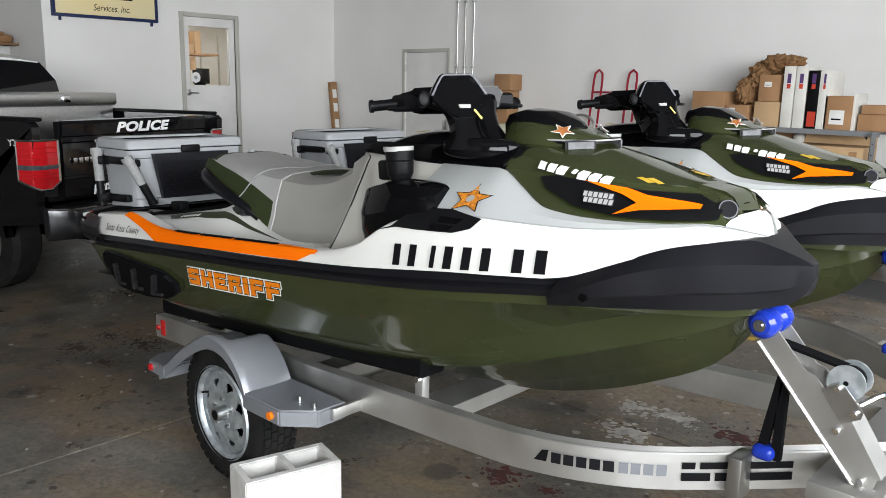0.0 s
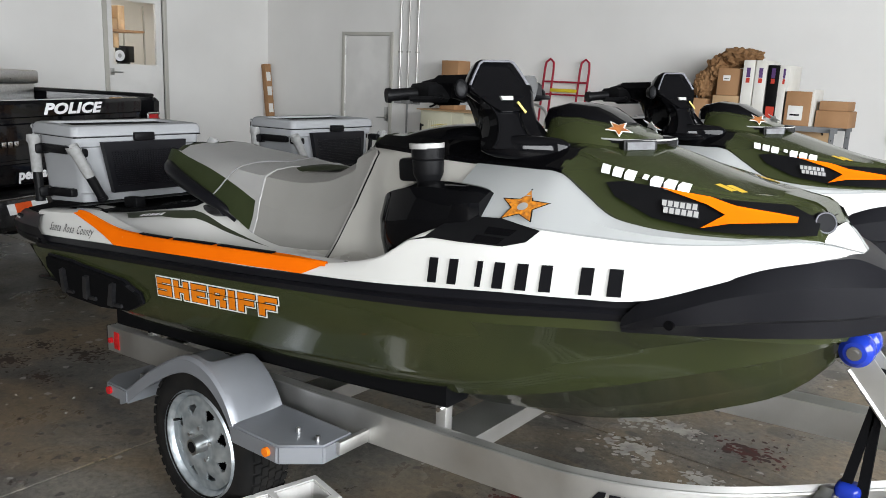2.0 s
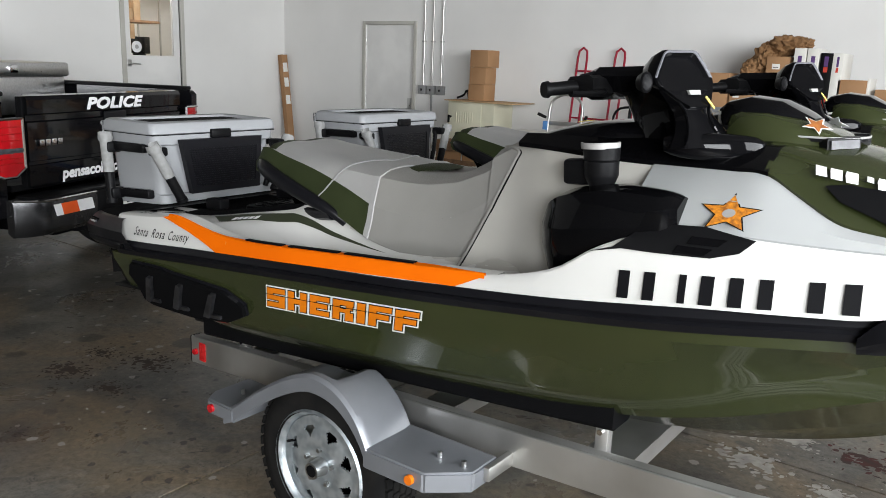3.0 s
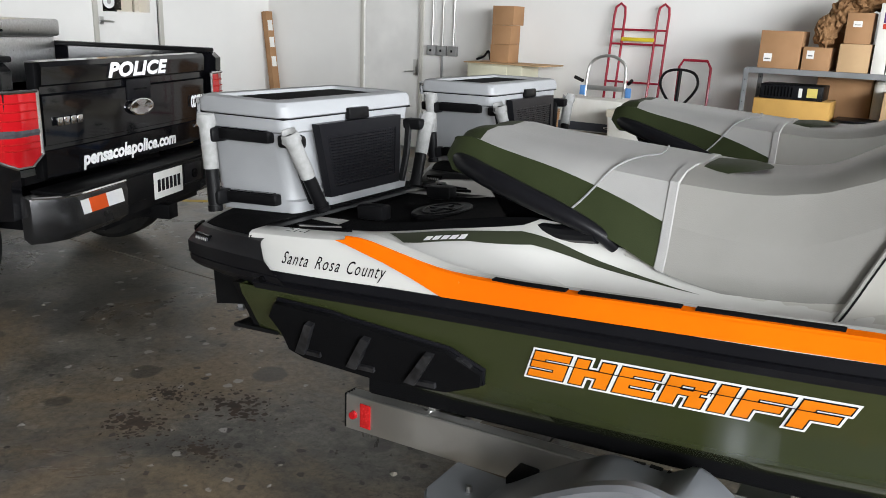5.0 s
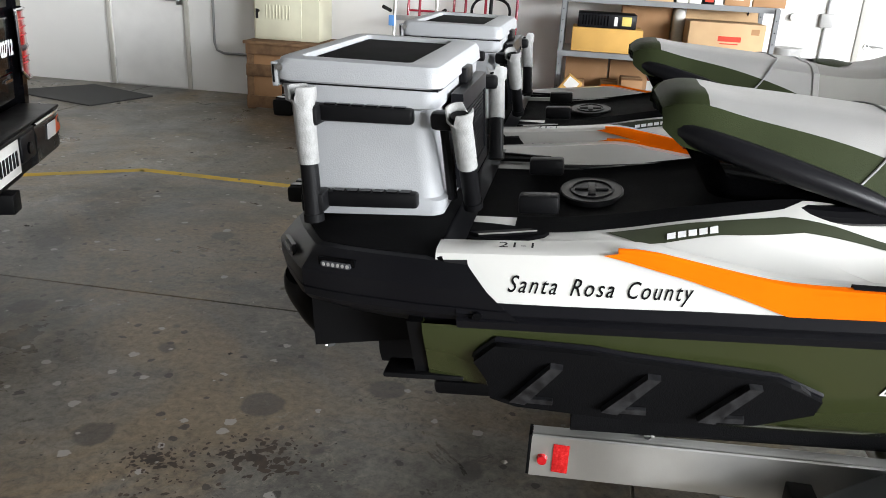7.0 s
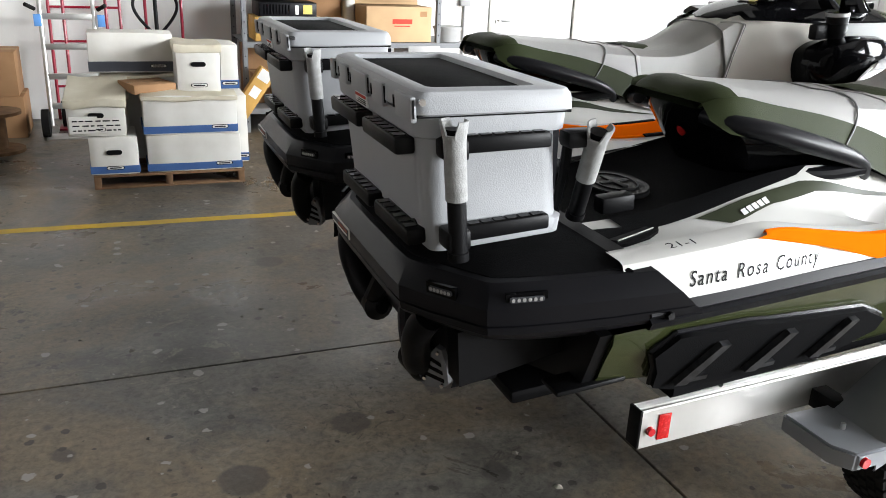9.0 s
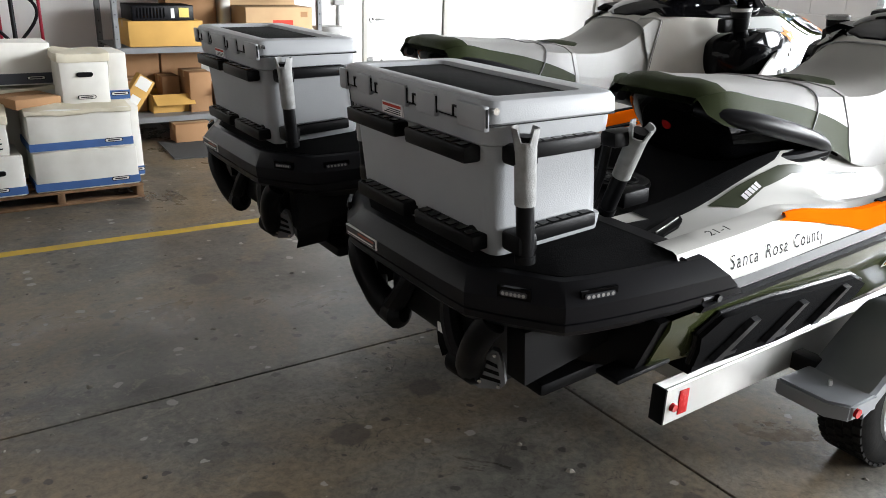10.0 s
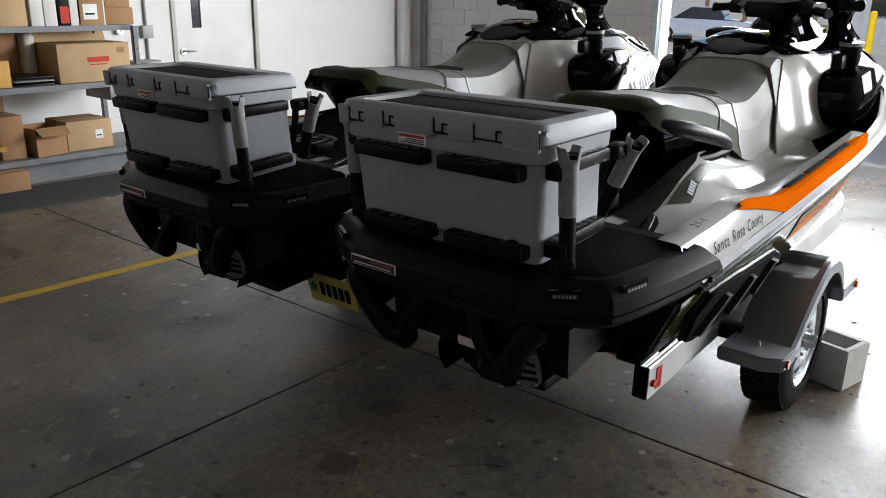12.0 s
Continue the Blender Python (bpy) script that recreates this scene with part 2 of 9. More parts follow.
CLEARLENS = mat("clear_led_lens", (0.07, 0.072, 0.078), 0.1, col2=(0.045, 0.045, 0.05), scale=30, coat=0.15, spec=0.1)
DIAMOND = mat("diamond_plate", (0.66, 0.66, 0.66), 0.32, 1.0, scale=60, bump=0.2, bscale=120)
ANODISED = mat("anodised_plate", (0.15, 0.15, 0.155), 0.45, 0.2, scale=12, bump=0.05)
SHELFPAINT = mat("grey_shelf_paint", (0.20, 0.205, 0.21), 0.4, scale=6, col2=(0.165, 0.17, 0.175), bump=0.05)
GLASS = glass_mat("window_glass")
DARKGLASS = mat("dark_glass", (0.004, 0.004, 0.005), 0.03, coat=1.0, rvar=0.01)
MATGREY = mat("grey_floor_mat", (0.075, 0.075, 0.075), 0.9, scale=20, bump=0.4, bscale=200)
REDSTAIN = mat("red_floor_paint", (0.085, 0.026, 0.022), 0.6, scale=14, col2=(0.045, 0.028, 0.025))
DARKSTAIN = mat("old_paint_crust", (0.080, 0.060, 0.047), 0.6, scale=20, col2=(0.048, 0.039, 0.032))
PALESTAIN = mat("pale_floor_scuff", (0.42, 0.40, 0.36), 0.6, scale=18, col2=(0.27, 0.26, 0.24))
KRAFT = mat("kraft_paper", (0.25, 0.14, 0.065), 0.75, scale=9, col2=(0.19, 0.10, 0.045), bump=0.3, bscale=30)
BLOCK = mat("pale_concrete_block", (0.52, 0.51, 0.49), 0.85, scale=12, col2=(0.45, 0.44, 0.42), bump=0.5, bscale=150)


# ---- mesh helpers ----
def part(name, bm, material, parent, label="", smooth=True, angle=32):
    me = bpy.data.meshes.new(name)
    bmesh.ops.recalc_face_normals(bm, faces=bm.faces[:])
    bm.to_mesh(me)
    bm.free()
    me.materials.append(material)
    if smooth:
        me.polygons.foreach_set("use_smooth", [True] * len(me.polygons))
        me.set_sharp_from_angle(angle=radians(angle))
    ob = new(name, me)
    if parent:
        ob.parent = parent
    if label:
        tagged(ob, label)
    return ob


def thing(name, label, category, m=None, group="", kind=""):
    ob = new(name)
    ob.empty_display_size = 0.1
    ob.matrix_world = m or Matrix()
    return tagged(ob, label, category, group, kind)


def structure(name, bm, material, label, category="", smooth=True):
    return tagged(part(name, bm, material, None, label, smooth), category=category, kind="structure")


def box(bm, x0, x1, y0, y1, z0, z1, bev=0.0, seg=2):
    g = bmesh.ops.create_cube(bm, size=1.0)
    bmesh.ops.scale(bm, vec=(x1 - x0, y1 - y0, z1 - z0), verts=g["verts"])
    bmesh.ops.translate(bm, vec=((x0 + x1) / 2, (y0 + y1) / 2, (z0 + z1) / 2), verts=g["verts"])
    if bev:
        e = list({e for v in g["verts"] for e in v.link_edges})
        bmesh.ops.bevel(bm, geom=e, offset=bev, segments=seg, profile=0.5, affect="EDGES")
    return bm


def mk(f, *a, **k):
    bm = bmesh.new()
    f(bm, *a, **k)
    return bm


def bx(x0, x1, y0, y1, z0, z1, bev=0.0, seg=2):
    return box(bmesh.new(), x0, x1, y0, y1, z0, z1, bev, seg)


def cyl(bm, p0, p1, r0, r1=None, seg=18, caps=True):
    p0, p1 = Vector(p0), Vector(p1)
    d = p1 - p0
    m = Matrix.Translation((p0 + p1) / 2) @ d.to_track_quat("Z", "Y").to_matrix().to_4x4()
    bmesh.ops.create_cone(bm, cap_ends=caps, cap_tris=False, segments=seg, radius1=r0, radius2=r0 if r1 is None else r1, depth=d.length, matrix=m)
    return bm


def spline(pts, steps=6):
    """Points along a smooth curve through pts."""
    p = [Vector(q) for q in pts]
    out = []
    for i in range(len(p) - 1):
        a, b, c, d = p[max(i - 1, 0)], p[i], p[i + 1], p[min(i + 2, len(p) - 1)]
        for k in range(steps):
            t = k / steps
            out.append(0.5 * (2 * b + (c - a) * t + (2 * a - 5 * b + 4 * c - d) * t * t + (3 * b - a - 3 * c + d) * t ** 3))
    return out + [p[-1]]


def tube(bm, pts, r, seg=10, steps=0, caps=True):
    p = spline(pts, steps) if steps else [Vector(q) for q in pts]
    rings, up = [], Vector((0, 0, 1))
    for i, q in enumerate(p):
        d = (p[min(i + 1, len(p) - 1)] - p[max(i - 1, 0)]).normalized()
        if abs(d.dot(up)) > 0.95:
            up = Vector((0, 1, 0)) if abs(d.z) > 0.9 else Vector((0, 0, 1))
        a = d.cross(up).normalized()
        b = a.cross(d).normalized()
        up = b
        rr = r[i] if isinstance(r, (list, tuple)) else r
        rings.append([bm.verts.new(q + rr * (math.cos(w) * a + math.sin(w) * b)) for w in (2 * math.pi * k / seg for k in range(seg))])
    for u, v in zip(rings, rings[1:]):
        for k in range(seg):
            bm.faces.new((u[k], u[(k + 1) % seg], v[(k + 1) % seg], v[k]))
    if caps:
        bm.faces.new(rings[0][::-1]), bm.faces.new(rings[-1])
    return bm


def loft(bm, rings, closed=False, cap0=False, cap1=False):
    vs = [[bm.verts.new(q) for q in ring] for ring in rings]
    n = len(vs[0])
    for u, v in zip(vs, vs[1:]):
        for k in range(n if closed else n - 1):
            bm.faces.new((u[k], u[(k + 1) % n], v[(k + 1) % n], v[k]))
    if cap0:
        bm.faces.new(vs[0][::-1])
    if cap1:
        bm.faces.new(vs[-1])
    return bm


def prism(bm, poly, place, d0, d1):
    """A flat outline with thickness: place(u, v, d) gives the point."""
    a = [bm.verts.new(place(u, v, d0)) for u, v in poly]
    b = [bm.verts.new(place(u, v, d1)) for u, v in poly]
    bm.faces.new(a), bm.faces.new(b[::-1])
    for i in range(len(poly)):
        j = (i + 1) % len(poly)
        bm.faces.new((a[i], b[i], b[j], a[j]))
    return bm


def shell(bm, t):
    """Gives an open sheet thickness, inwards."""
    bmesh.ops.recalc_face_normals(bm, faces=bm.faces[:])
    bmesh.ops.solidify(bm, geom=bm.faces[:], thickness=t)
    return bm


def cut_poly(poly, step, place):
    """A flat outline, cut fine enough to follow a curved surface: place(u, v) gives the point."""
    bm = bmesh.new()
    f = bm.faces.new([bm.verts.new((u, v, 0)) for u, v in poly])
    us, vs = [p[0] for p in poly], [p[1] for p in poly]
    for axis, vals in ((0, us), (1, vs)):
        k = min(vals) + step
        while k < max(vals):
            co = [0, 0, 0]
            no = [0, 0, 0]
            co[axis], no[axis] = k, 1
            bmesh.ops.bisect_plane(bm, geom=bm.verts[:] + bm.edges[:] + bm.faces[:], plane_co=co, plane_no=no)
            k += step
    for v in bm.verts:
        v.co = place(v.co.x, v.co.y)
    return bm


def words(s, size, place, shear=0.0, bold=0.0, space=1.0, width=None):
    """Lettering in the built-in font, laid by place(u, v); u runs from 0."""
    cu = bpy.data.curves.new("text", "FONT")
    cu.body, cu.size, cu.shear, cu.offset, cu.space_character, cu.resolution_u = s, size, shear, bold, space, 3
    ob = new("text", cu)
    me = bpy.data.meshes.new_from_object(ob.evaluated_get(bpy.context.evaluated_depsgraph_get()))
    bpy.data.objects.remove(ob)
    bpy.data.curves.remove(cu)
    bm = bmesh.new()
    bm.from_mesh(me)
    bpy.data.meshes.remove(me)
    top = max((v.co.x for v in bm.verts), default=1)
    k = width / top if width else 1.0
    for v in bm.verts:
        v.co = place(v.co.x * k, v.co.y)
    return bm


def lerp_table(table, x):
    """Smooth reading of a table of rows (x, values...)."""
    if x <= table[0][0]:
        return table[0][1:]
    for i in range(len(table) - 1):
        if x <= table[i + 1][0]:
            a, b, c, d = table[max(i - 1, 0)], table[i], table[i + 1], table[min(i + 2, len(table) - 1)]
            h = c[0] - b[0]
            t = (x - b[0]) / h
            out = []
            for k in range(1, len(b)):
                m0 = (c[k] - a[k]) / (c[0] - a[0]) * h
                m1 = (d[k] - b[k]) / (d[0] - b[0]) * h
                out.append((2 * t ** 3 - 3 * t * t + 1) * b[k] + (t ** 3 - 2 * t * t + t) * m0 + (3 * t * t - 2 * t ** 3) * c[k] + (t ** 3 - t * t) * m1)
            return tuple(out)
    return table[-1][1:]


def frange(a, b, n):
    return [a + (b - a) * i / (n - 1) for i in range(n)]


# ---- the room ----
NORTH, WEST, SOUTH, FARWEST, TOP = 8.95, -10.85, -7.0, -13.8, 4.6


def wall_with_openings(name, axis, at, thick, a0, a1, z1, holes, material, label):
    """A wall across x or y with openings (a0, a1, z0, z1) that go through it."""
    bm = bmesh.new()
    cuts = sorted({a0, a1, *[h[0] for h in holes], *[h[1] for h in holes]})
    for u, v in zip(cuts, cuts[1:]):
        mid = (u + v) / 2
        spans = [(0.0, z1)]
        for h in holes:
            if h[0] < mid < h[1]:
                spans = [s for s in ((0.0, h[2]), (h[3], z1)) if s[1] - s[0] > 0.001]
        for s in spans:
            if axis == "y":
                box(bm, u, v, at, at + thick, s[0], s[1])
            else:
                box(bm, at, at + thick, u, v, s[0], s[1])
    bmesh.ops.remove_doubles(bm, verts=bm.verts[:], dist=0.0005)
    return structure(name, bm, material, label, "wall", smooth=False)


D2 = (-9.12, -8.22, 0.0, 2.13)
D4 = (-1.10, -0.06, 0.0, 2.13)
DW = (6.18, 7.03, 0.46, 2.55)
# the second opening is out of view, added for its light
BAY1, UNSEEN_BAY = (-0.4, 5.2, 0.0, 3.6), (-6.2, -1.8, 0.0, 3.6)
wall_with_openings("wall_north", "y", NORTH, 0.2, WEST - 0.2, EAST + 0.2, TOP, [D2, D4], WALL, "smooth white painted garage wall with doors and conduits")
wall_with_openings("wall_west", "x", WEST - 0.2, 0.2, 4.25, NORTH, TOP, [DW], WALL, "smooth white painted office wall with a glazed door")
wall_with_openings("wall_return", "y", 4.25, 0.2, FARWEST, WEST - 0.2, TOP, [], WALL, "plain painted wall beside the parked truck")
# unseen wall, white to throw light back onto west-facing sides
wall_with_openings("wall_far_west", "x", FARWEST - 0.2, 0.2, SOUTH - 0.2, 4.45, TOP, [], WALL, "unseen white back wall that bounces light from the west")
# unseen closing wall, dull so it returns little light
wall_with_openings("wall_south", "y", SOUTH - 0.2, 0.2, FARWEST, EAST + 0.2, TOP, [], DULLWALL, "unseen grey south wall, dulled to limit bounced light")
wall_with_openings("wall_east", "x", EAST, 0.2, SOUTH, NORTH, TOP, [BAY1, UNSEEN_BAY], BLOCKWALL, "white painted block wall with an open bay and an unseen assumed one")
# unseen ceiling, dark to cut the fill light
structure("ceiling", bx(FARWEST - 0.2, EAST + 0.2, SOUTH - 0.2, NORTH + 0.2, TOP, TOP + 0.15), DARKCEIL, "unseen dark ceiling that holds back bounced light", "ceiling", False)


def block_joints():
    """Block courses on the painted pier beside the bay: thin raised blocks over a recessed bed."""
    host = tagged(new("wall_east_blocks"), "white painted concrete block courses of the garage pier", "wall", kind="structure")
    shared = {}
    k = 0
    for row in range(17):
        z0 = row * 0.203
        y = 5.2 if row % 2 == 0 else 5.2 - 0.2
        while y < NORTH - 0.02:
            y0, y1 = max(y, 5.2), min(y + 0.4, NORTH - 0.005)
            if y1 - y0 > 0.03:
                w = round(y1 - y0, 3)
                if w not in shared:
                    ob = part("block", bx(-0.006, 0.004, 0.004, w - 0.004, 0.004, 0.199, 0.003, 1), BLOCKWALL, host)
                    shared[w] = ob.data
                else:
                    ob = new("block", shared[w])
                    ob.parent = host
                ob.location = (EAST - 0.003, y0, z0)
                k += 1
            y += 0.4


def slabs():
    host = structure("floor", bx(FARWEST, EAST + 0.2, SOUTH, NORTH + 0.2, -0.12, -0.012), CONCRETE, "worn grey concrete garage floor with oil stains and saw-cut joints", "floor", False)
    xs, ys = [FARWEST, -8.7, -3.5, EAST + 0.2], [SOUTH, -1.6, 3.5, NORTH + 0.2]
    for x0, x1 in zip(xs, xs[1:]):
        for y0, y1 in zip(ys, ys[1:]):
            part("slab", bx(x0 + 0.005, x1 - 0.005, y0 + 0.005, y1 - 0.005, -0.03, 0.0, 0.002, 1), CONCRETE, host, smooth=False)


slabs()
block_joints()


def strip(x0, y0, x1, y1, w):
    d = Vector((x1 - x0, y1 - y0, 0))
    n = Vector((-d.y, d.x, 0)).normalized() * w / 2
    bm = bmesh.new()
    steps = max(int(d.length / 0.12), 2)
    rnd = random.Random(3)
    rows = []
    for i in range(steps + 1):
        p = Vector((x0, y0, 0)) + d * i / steps
        j = rnd.uniform(-0.004, 0.004)
        rows.append([p + n * (1 + j * 20) + Vector((0, 0, 0.0012)), p - n * (1 - j * 20) + Vector((0, 0, 0.0012))])
    loft(bm, rows)
    return bm


line = strip(-6.88, 5.52, -2.0, 5.36, 0.085)
extra = strip(-6.86, 5.52, -9.4, 3.95, 0.085)
me_tmp = bpy.data.meshes.new("line")
extra.to_mesh(me_tmp)
line.from_mesh(me_tmp)
extra.free()
structure("floor_line", line, YELLOW, "worn yellow painted parking line on the concrete", "floor marking", False)


def blot(name, x, y, r, material, label, seed, z=0.0009, squash=0.7, small=1.0):
    """A broken stain: a cluster of many ragged flecks, thinning outwards."""
    rnd = random.Random(seed)
    bm = bmesh.new()
    for i in range(int(110 / small)):
        d, a = r * abs(rnd.gauss(0, 0.5)), rnd.uniform(0, 2 * math.pi)
        cx, cy = x + d * math.cos(a), y + squash * d * math.sin(a)
        size = small * r * rnd.uniform(0.02, 0.13) * (1.25 - min(d / r, 1))
        n = rnd.randint(6, 10)
        k, turn = rnd.uniform(0.35, 1), rnd.uniform(0, 6.3)
        vs = []
        for j in range(n):
            b = 2 * math.pi * j / n
            q = size * rnd.uniform(0.55, 1.1)
            u, v = q * math.cos(b), q * k * math.sin(b)
            vs.append(bm.verts.new((cx + u * math.cos(turn) - v * math.sin(turn), cy + u * math.sin(turn) + v * math.cos(turn), z + i * 2e-6)))
        bm.faces.new(vs)
    return structure(name, bm, material, label, "floor stain", False)


blot("paint_stain", -2.02, 2.65, 0.20, REDSTAIN, "dried dark red paint stain on the concrete", 2, squash=0.9)
blot("paint_stain", -1.78, 2.68, 0.12, REDSTAIN, "dried dark red paint stain on the concrete", 3)
blot("paint_stain", -1.42, 3.77, 0.26, REDSTAIN, "faded dark red paint stain on the concrete", 5, squash=0.9)
for k, (sx, sy, sr) in enumerate([(-4.92, 2.05, 0.30), (-4.70, 2.38, 0.34), (-5.02, 2.30, 0.22), (-4.55, 2.05, 0.20)]):
    blot("paint_stain", sx, sy, sr, DARKSTAIN, "cracked dark red paint remains on the concrete", 70 + k, z=0.0009 + 0.0003 * k, squash=0.7, small=0.55)
for k, (sx, sy, sr) in enumerate([(-1.85, 3.43, 0.28), (-1.76, 3.77, 0.22), (-1.99, 3.73, 0.24), (-1.5, 3.35, 0.2)]):
    blot("pale_scuff", sx, sy, sr, PALESTAIN, "pale scraped patch on the concrete", 11 + k, 0.0006)
structure("floor_mat", mk(prism, [(-9.79, 7.93), (-9.26, 8.71), (-8.32, 8.31), (-8.58, 7.54)], lambda u, v, d: (u, v, d), 0.0, 0.012), MATGREY, "dark grey rubber doormat before a white door", "doormat")
structure("floor_mat", mk(prism, [(-3.75, 7.95), (-3.80, 7.25), (-1.2, 7.05), (-1.2, 7.8)], lambda u, v, d: (u, v, d), 0.0, 0.012), MATGREY, "dark grey rubber mat along the shelving", "doormat")


# ---- doors ----
def flush_door(name, x0, x1, label, hinge_left, slot=False):
    """A white steel door in its frame, in the north wall."""
    y = NORTH
    host = tagged(new(name), label, "door", kind="structure")
    bm = bmesh.new()
    box(bm, x0 - 0.05, x0, y - 0.02, y + 0.12, 0, 2.18, 0.003)
    box(bm, x1, x1 + 0.05, y - 0.02, y + 0.12, 0, 2.18, 0.003)
    box(bm, x0, x1, y - 0.02, y + 0.12, 2.13, 2.18, 0.003)
    part("door_frame", bm, FRAMEPAINT, host)
    if slot:
        sx = x0 + 0.22
        bm = bmesh.new()
        box(bm, x0 + 0.004, sx, y + 0.02, y + 0.065, 0.008, 2.126)
        box(bm, sx + 0.12, x1 - 0.004, y + 0.02, y + 0.065, 0.008, 2.126)
        box(bm, sx, sx + 0.12, y + 0.02, y + 0.065, 0.008, 1.22)
        box(bm, sx, sx + 0.12, y + 0.02, y + 0.065, 1.92, 2.126)
        leaf = part("door_leaf", bm, DOORWHITE, host, smooth=False)
        part("pane", bx(sx, sx + 0.12, y + 0.035, y + 0.045, 1.22, 1.92), CLEARLENS, leaf, "narrow vision pane")
    else:
        leaf = part("door_leaf", bx(x0 + 0.004, x1 - 0.004, y + 0.02, y + 0.065, 0.008, 2.126, 0.002, 1), DOORWHITE, host)
    hx = x0 if hinge_left else x1
    for z in (0.25, 1.08, 1.9):
        part("hinge", mk(cyl, (hx, y + 0.012, z - 0.055), (hx, y + 0.012, z + 0.055), 0.009), STEEL, host)
    kx = x1 - 0.07 if hinge_left else x0 + 0.08
    s = -1 if hinge_left else 1
    if hinge_left:
        part("lock_plate", bx(kx - 0.035, kx + 0.035, y + 0.008, y + 0.02, 0.93, 1.13, 0.004), STEEL, host)
    else:
        part("rose", mk(cyl, (kx, y + 0.02, 0.97), (kx, y, 0.97), 0.035), STEEL, host)
    bm = bmesh.new()
    cyl(bm, (kx, y + 0.02, 0.98), (kx, y - 0.045, 0.98), 0.011)
    tube(bm, [(kx, y - 0.045, 0.98), (kx + s * 0.05, y - 0.05, 0.98), (kx + s * 0.13, y - 0.045, 0.975)], 0.009, 8, 3)
    part("door_handle", bm, STEEL, host)
    part("threshold", bx(x0, x1, y - 0.01, y + 0.14, 0.0, 0.006), STEEL, host)
    return host


flush_door("door_1", D2[0], D2[1], "white flush steel door with lever handle, closed", True)
flush_door("door_2", D4[0], D4[1], "white steel door with narrow vision pane, closed", False, True)


def glazed_door():
    x = WEST
    y0, y1, z0, z1 = DW
    host = tagged(new("door_3"), "white half-glazed office door with lever handle, closed", "door", kind="structure")
    bm = bmesh.new()
    box(bm, x - 0.14, x + 0.025, y0 - 0.06, y0, z0, z1 + 0.06, 0.004)
    box(bm, x - 0.14, x + 0.025, y1, y1 + 0.06, z0, z1 + 0.06, 0.004)
    box(bm, x - 0.14, x + 0.025, y0, y1, z1, z1 + 0.06, 0.004)
    part("door_frame", bm, FRAMEPAINT, host)
    g0, g1, h0, h1 = y0 + 0.09, y1 - 0.1, 1.58, z1 - 0.13
    bm = bmesh.new()
    box(bm, x - 0.06, x - 0.015, y0 + 0.004, g0, z0 + 0.005, z1 - 0.004)
    box(bm, x - 0.06, x - 0.015, g1, y1 - 0.004, z0 + 0.005, z1 - 0.004)
    box(bm, x - 0.06, x - 0.015, g0, g1, z0 + 0.005, h0)
    box(bm, x - 0.06, x - 0.015, g0, g1, h1, z1 - 0.004)
    leaf = part("door_leaf", bm, DOORWHITE, host, smooth=False)
    pane = part("pane", bx(x - 0.042, x - 0.036, g0, g1, h0, h1), GLASS, leaf)
    pane.visible_shadow = False
    part("sticker", mk(cyl, (x - 0.034, g0 + 0.1, h0 + 0.11), (x - 0.032, g0 + 0.1, h0 + 0.11), 0.075, seg=28), WHITEINK, leaf, "round white sticker on the glass")
    part("sticker_centre", mk(cyl, (x - 0.0315, g0 + 0.1, h0 + 0.11), (x - 0.0305, g0 + 0.1, h0 + 0.11), 0.028, seg=24), SEATGREY, leaf)
    bm = bmesh.new()
    cyl(bm, (x - 0.015, y0 + 0.06, 1.47), (x + 0.05, y0 + 0.06, 1.47), 0.012)
    tube(bm, [(x + 0.05, y0 + 0.06, 1.47), (x + 0.055, y0 + 0.1, 1.47), (x + 0.05, y0 + 0.18, 1.465)], 0.01, 8, 3)
    part("door_handle", bm, STEEL, host)
    part("lock_plate", bx(x - 0.015, x - 0.008, y0 + 0.03, y0 + 0.09, 1.43, 1.52, 0.003), STEEL, host)


glazed_door()


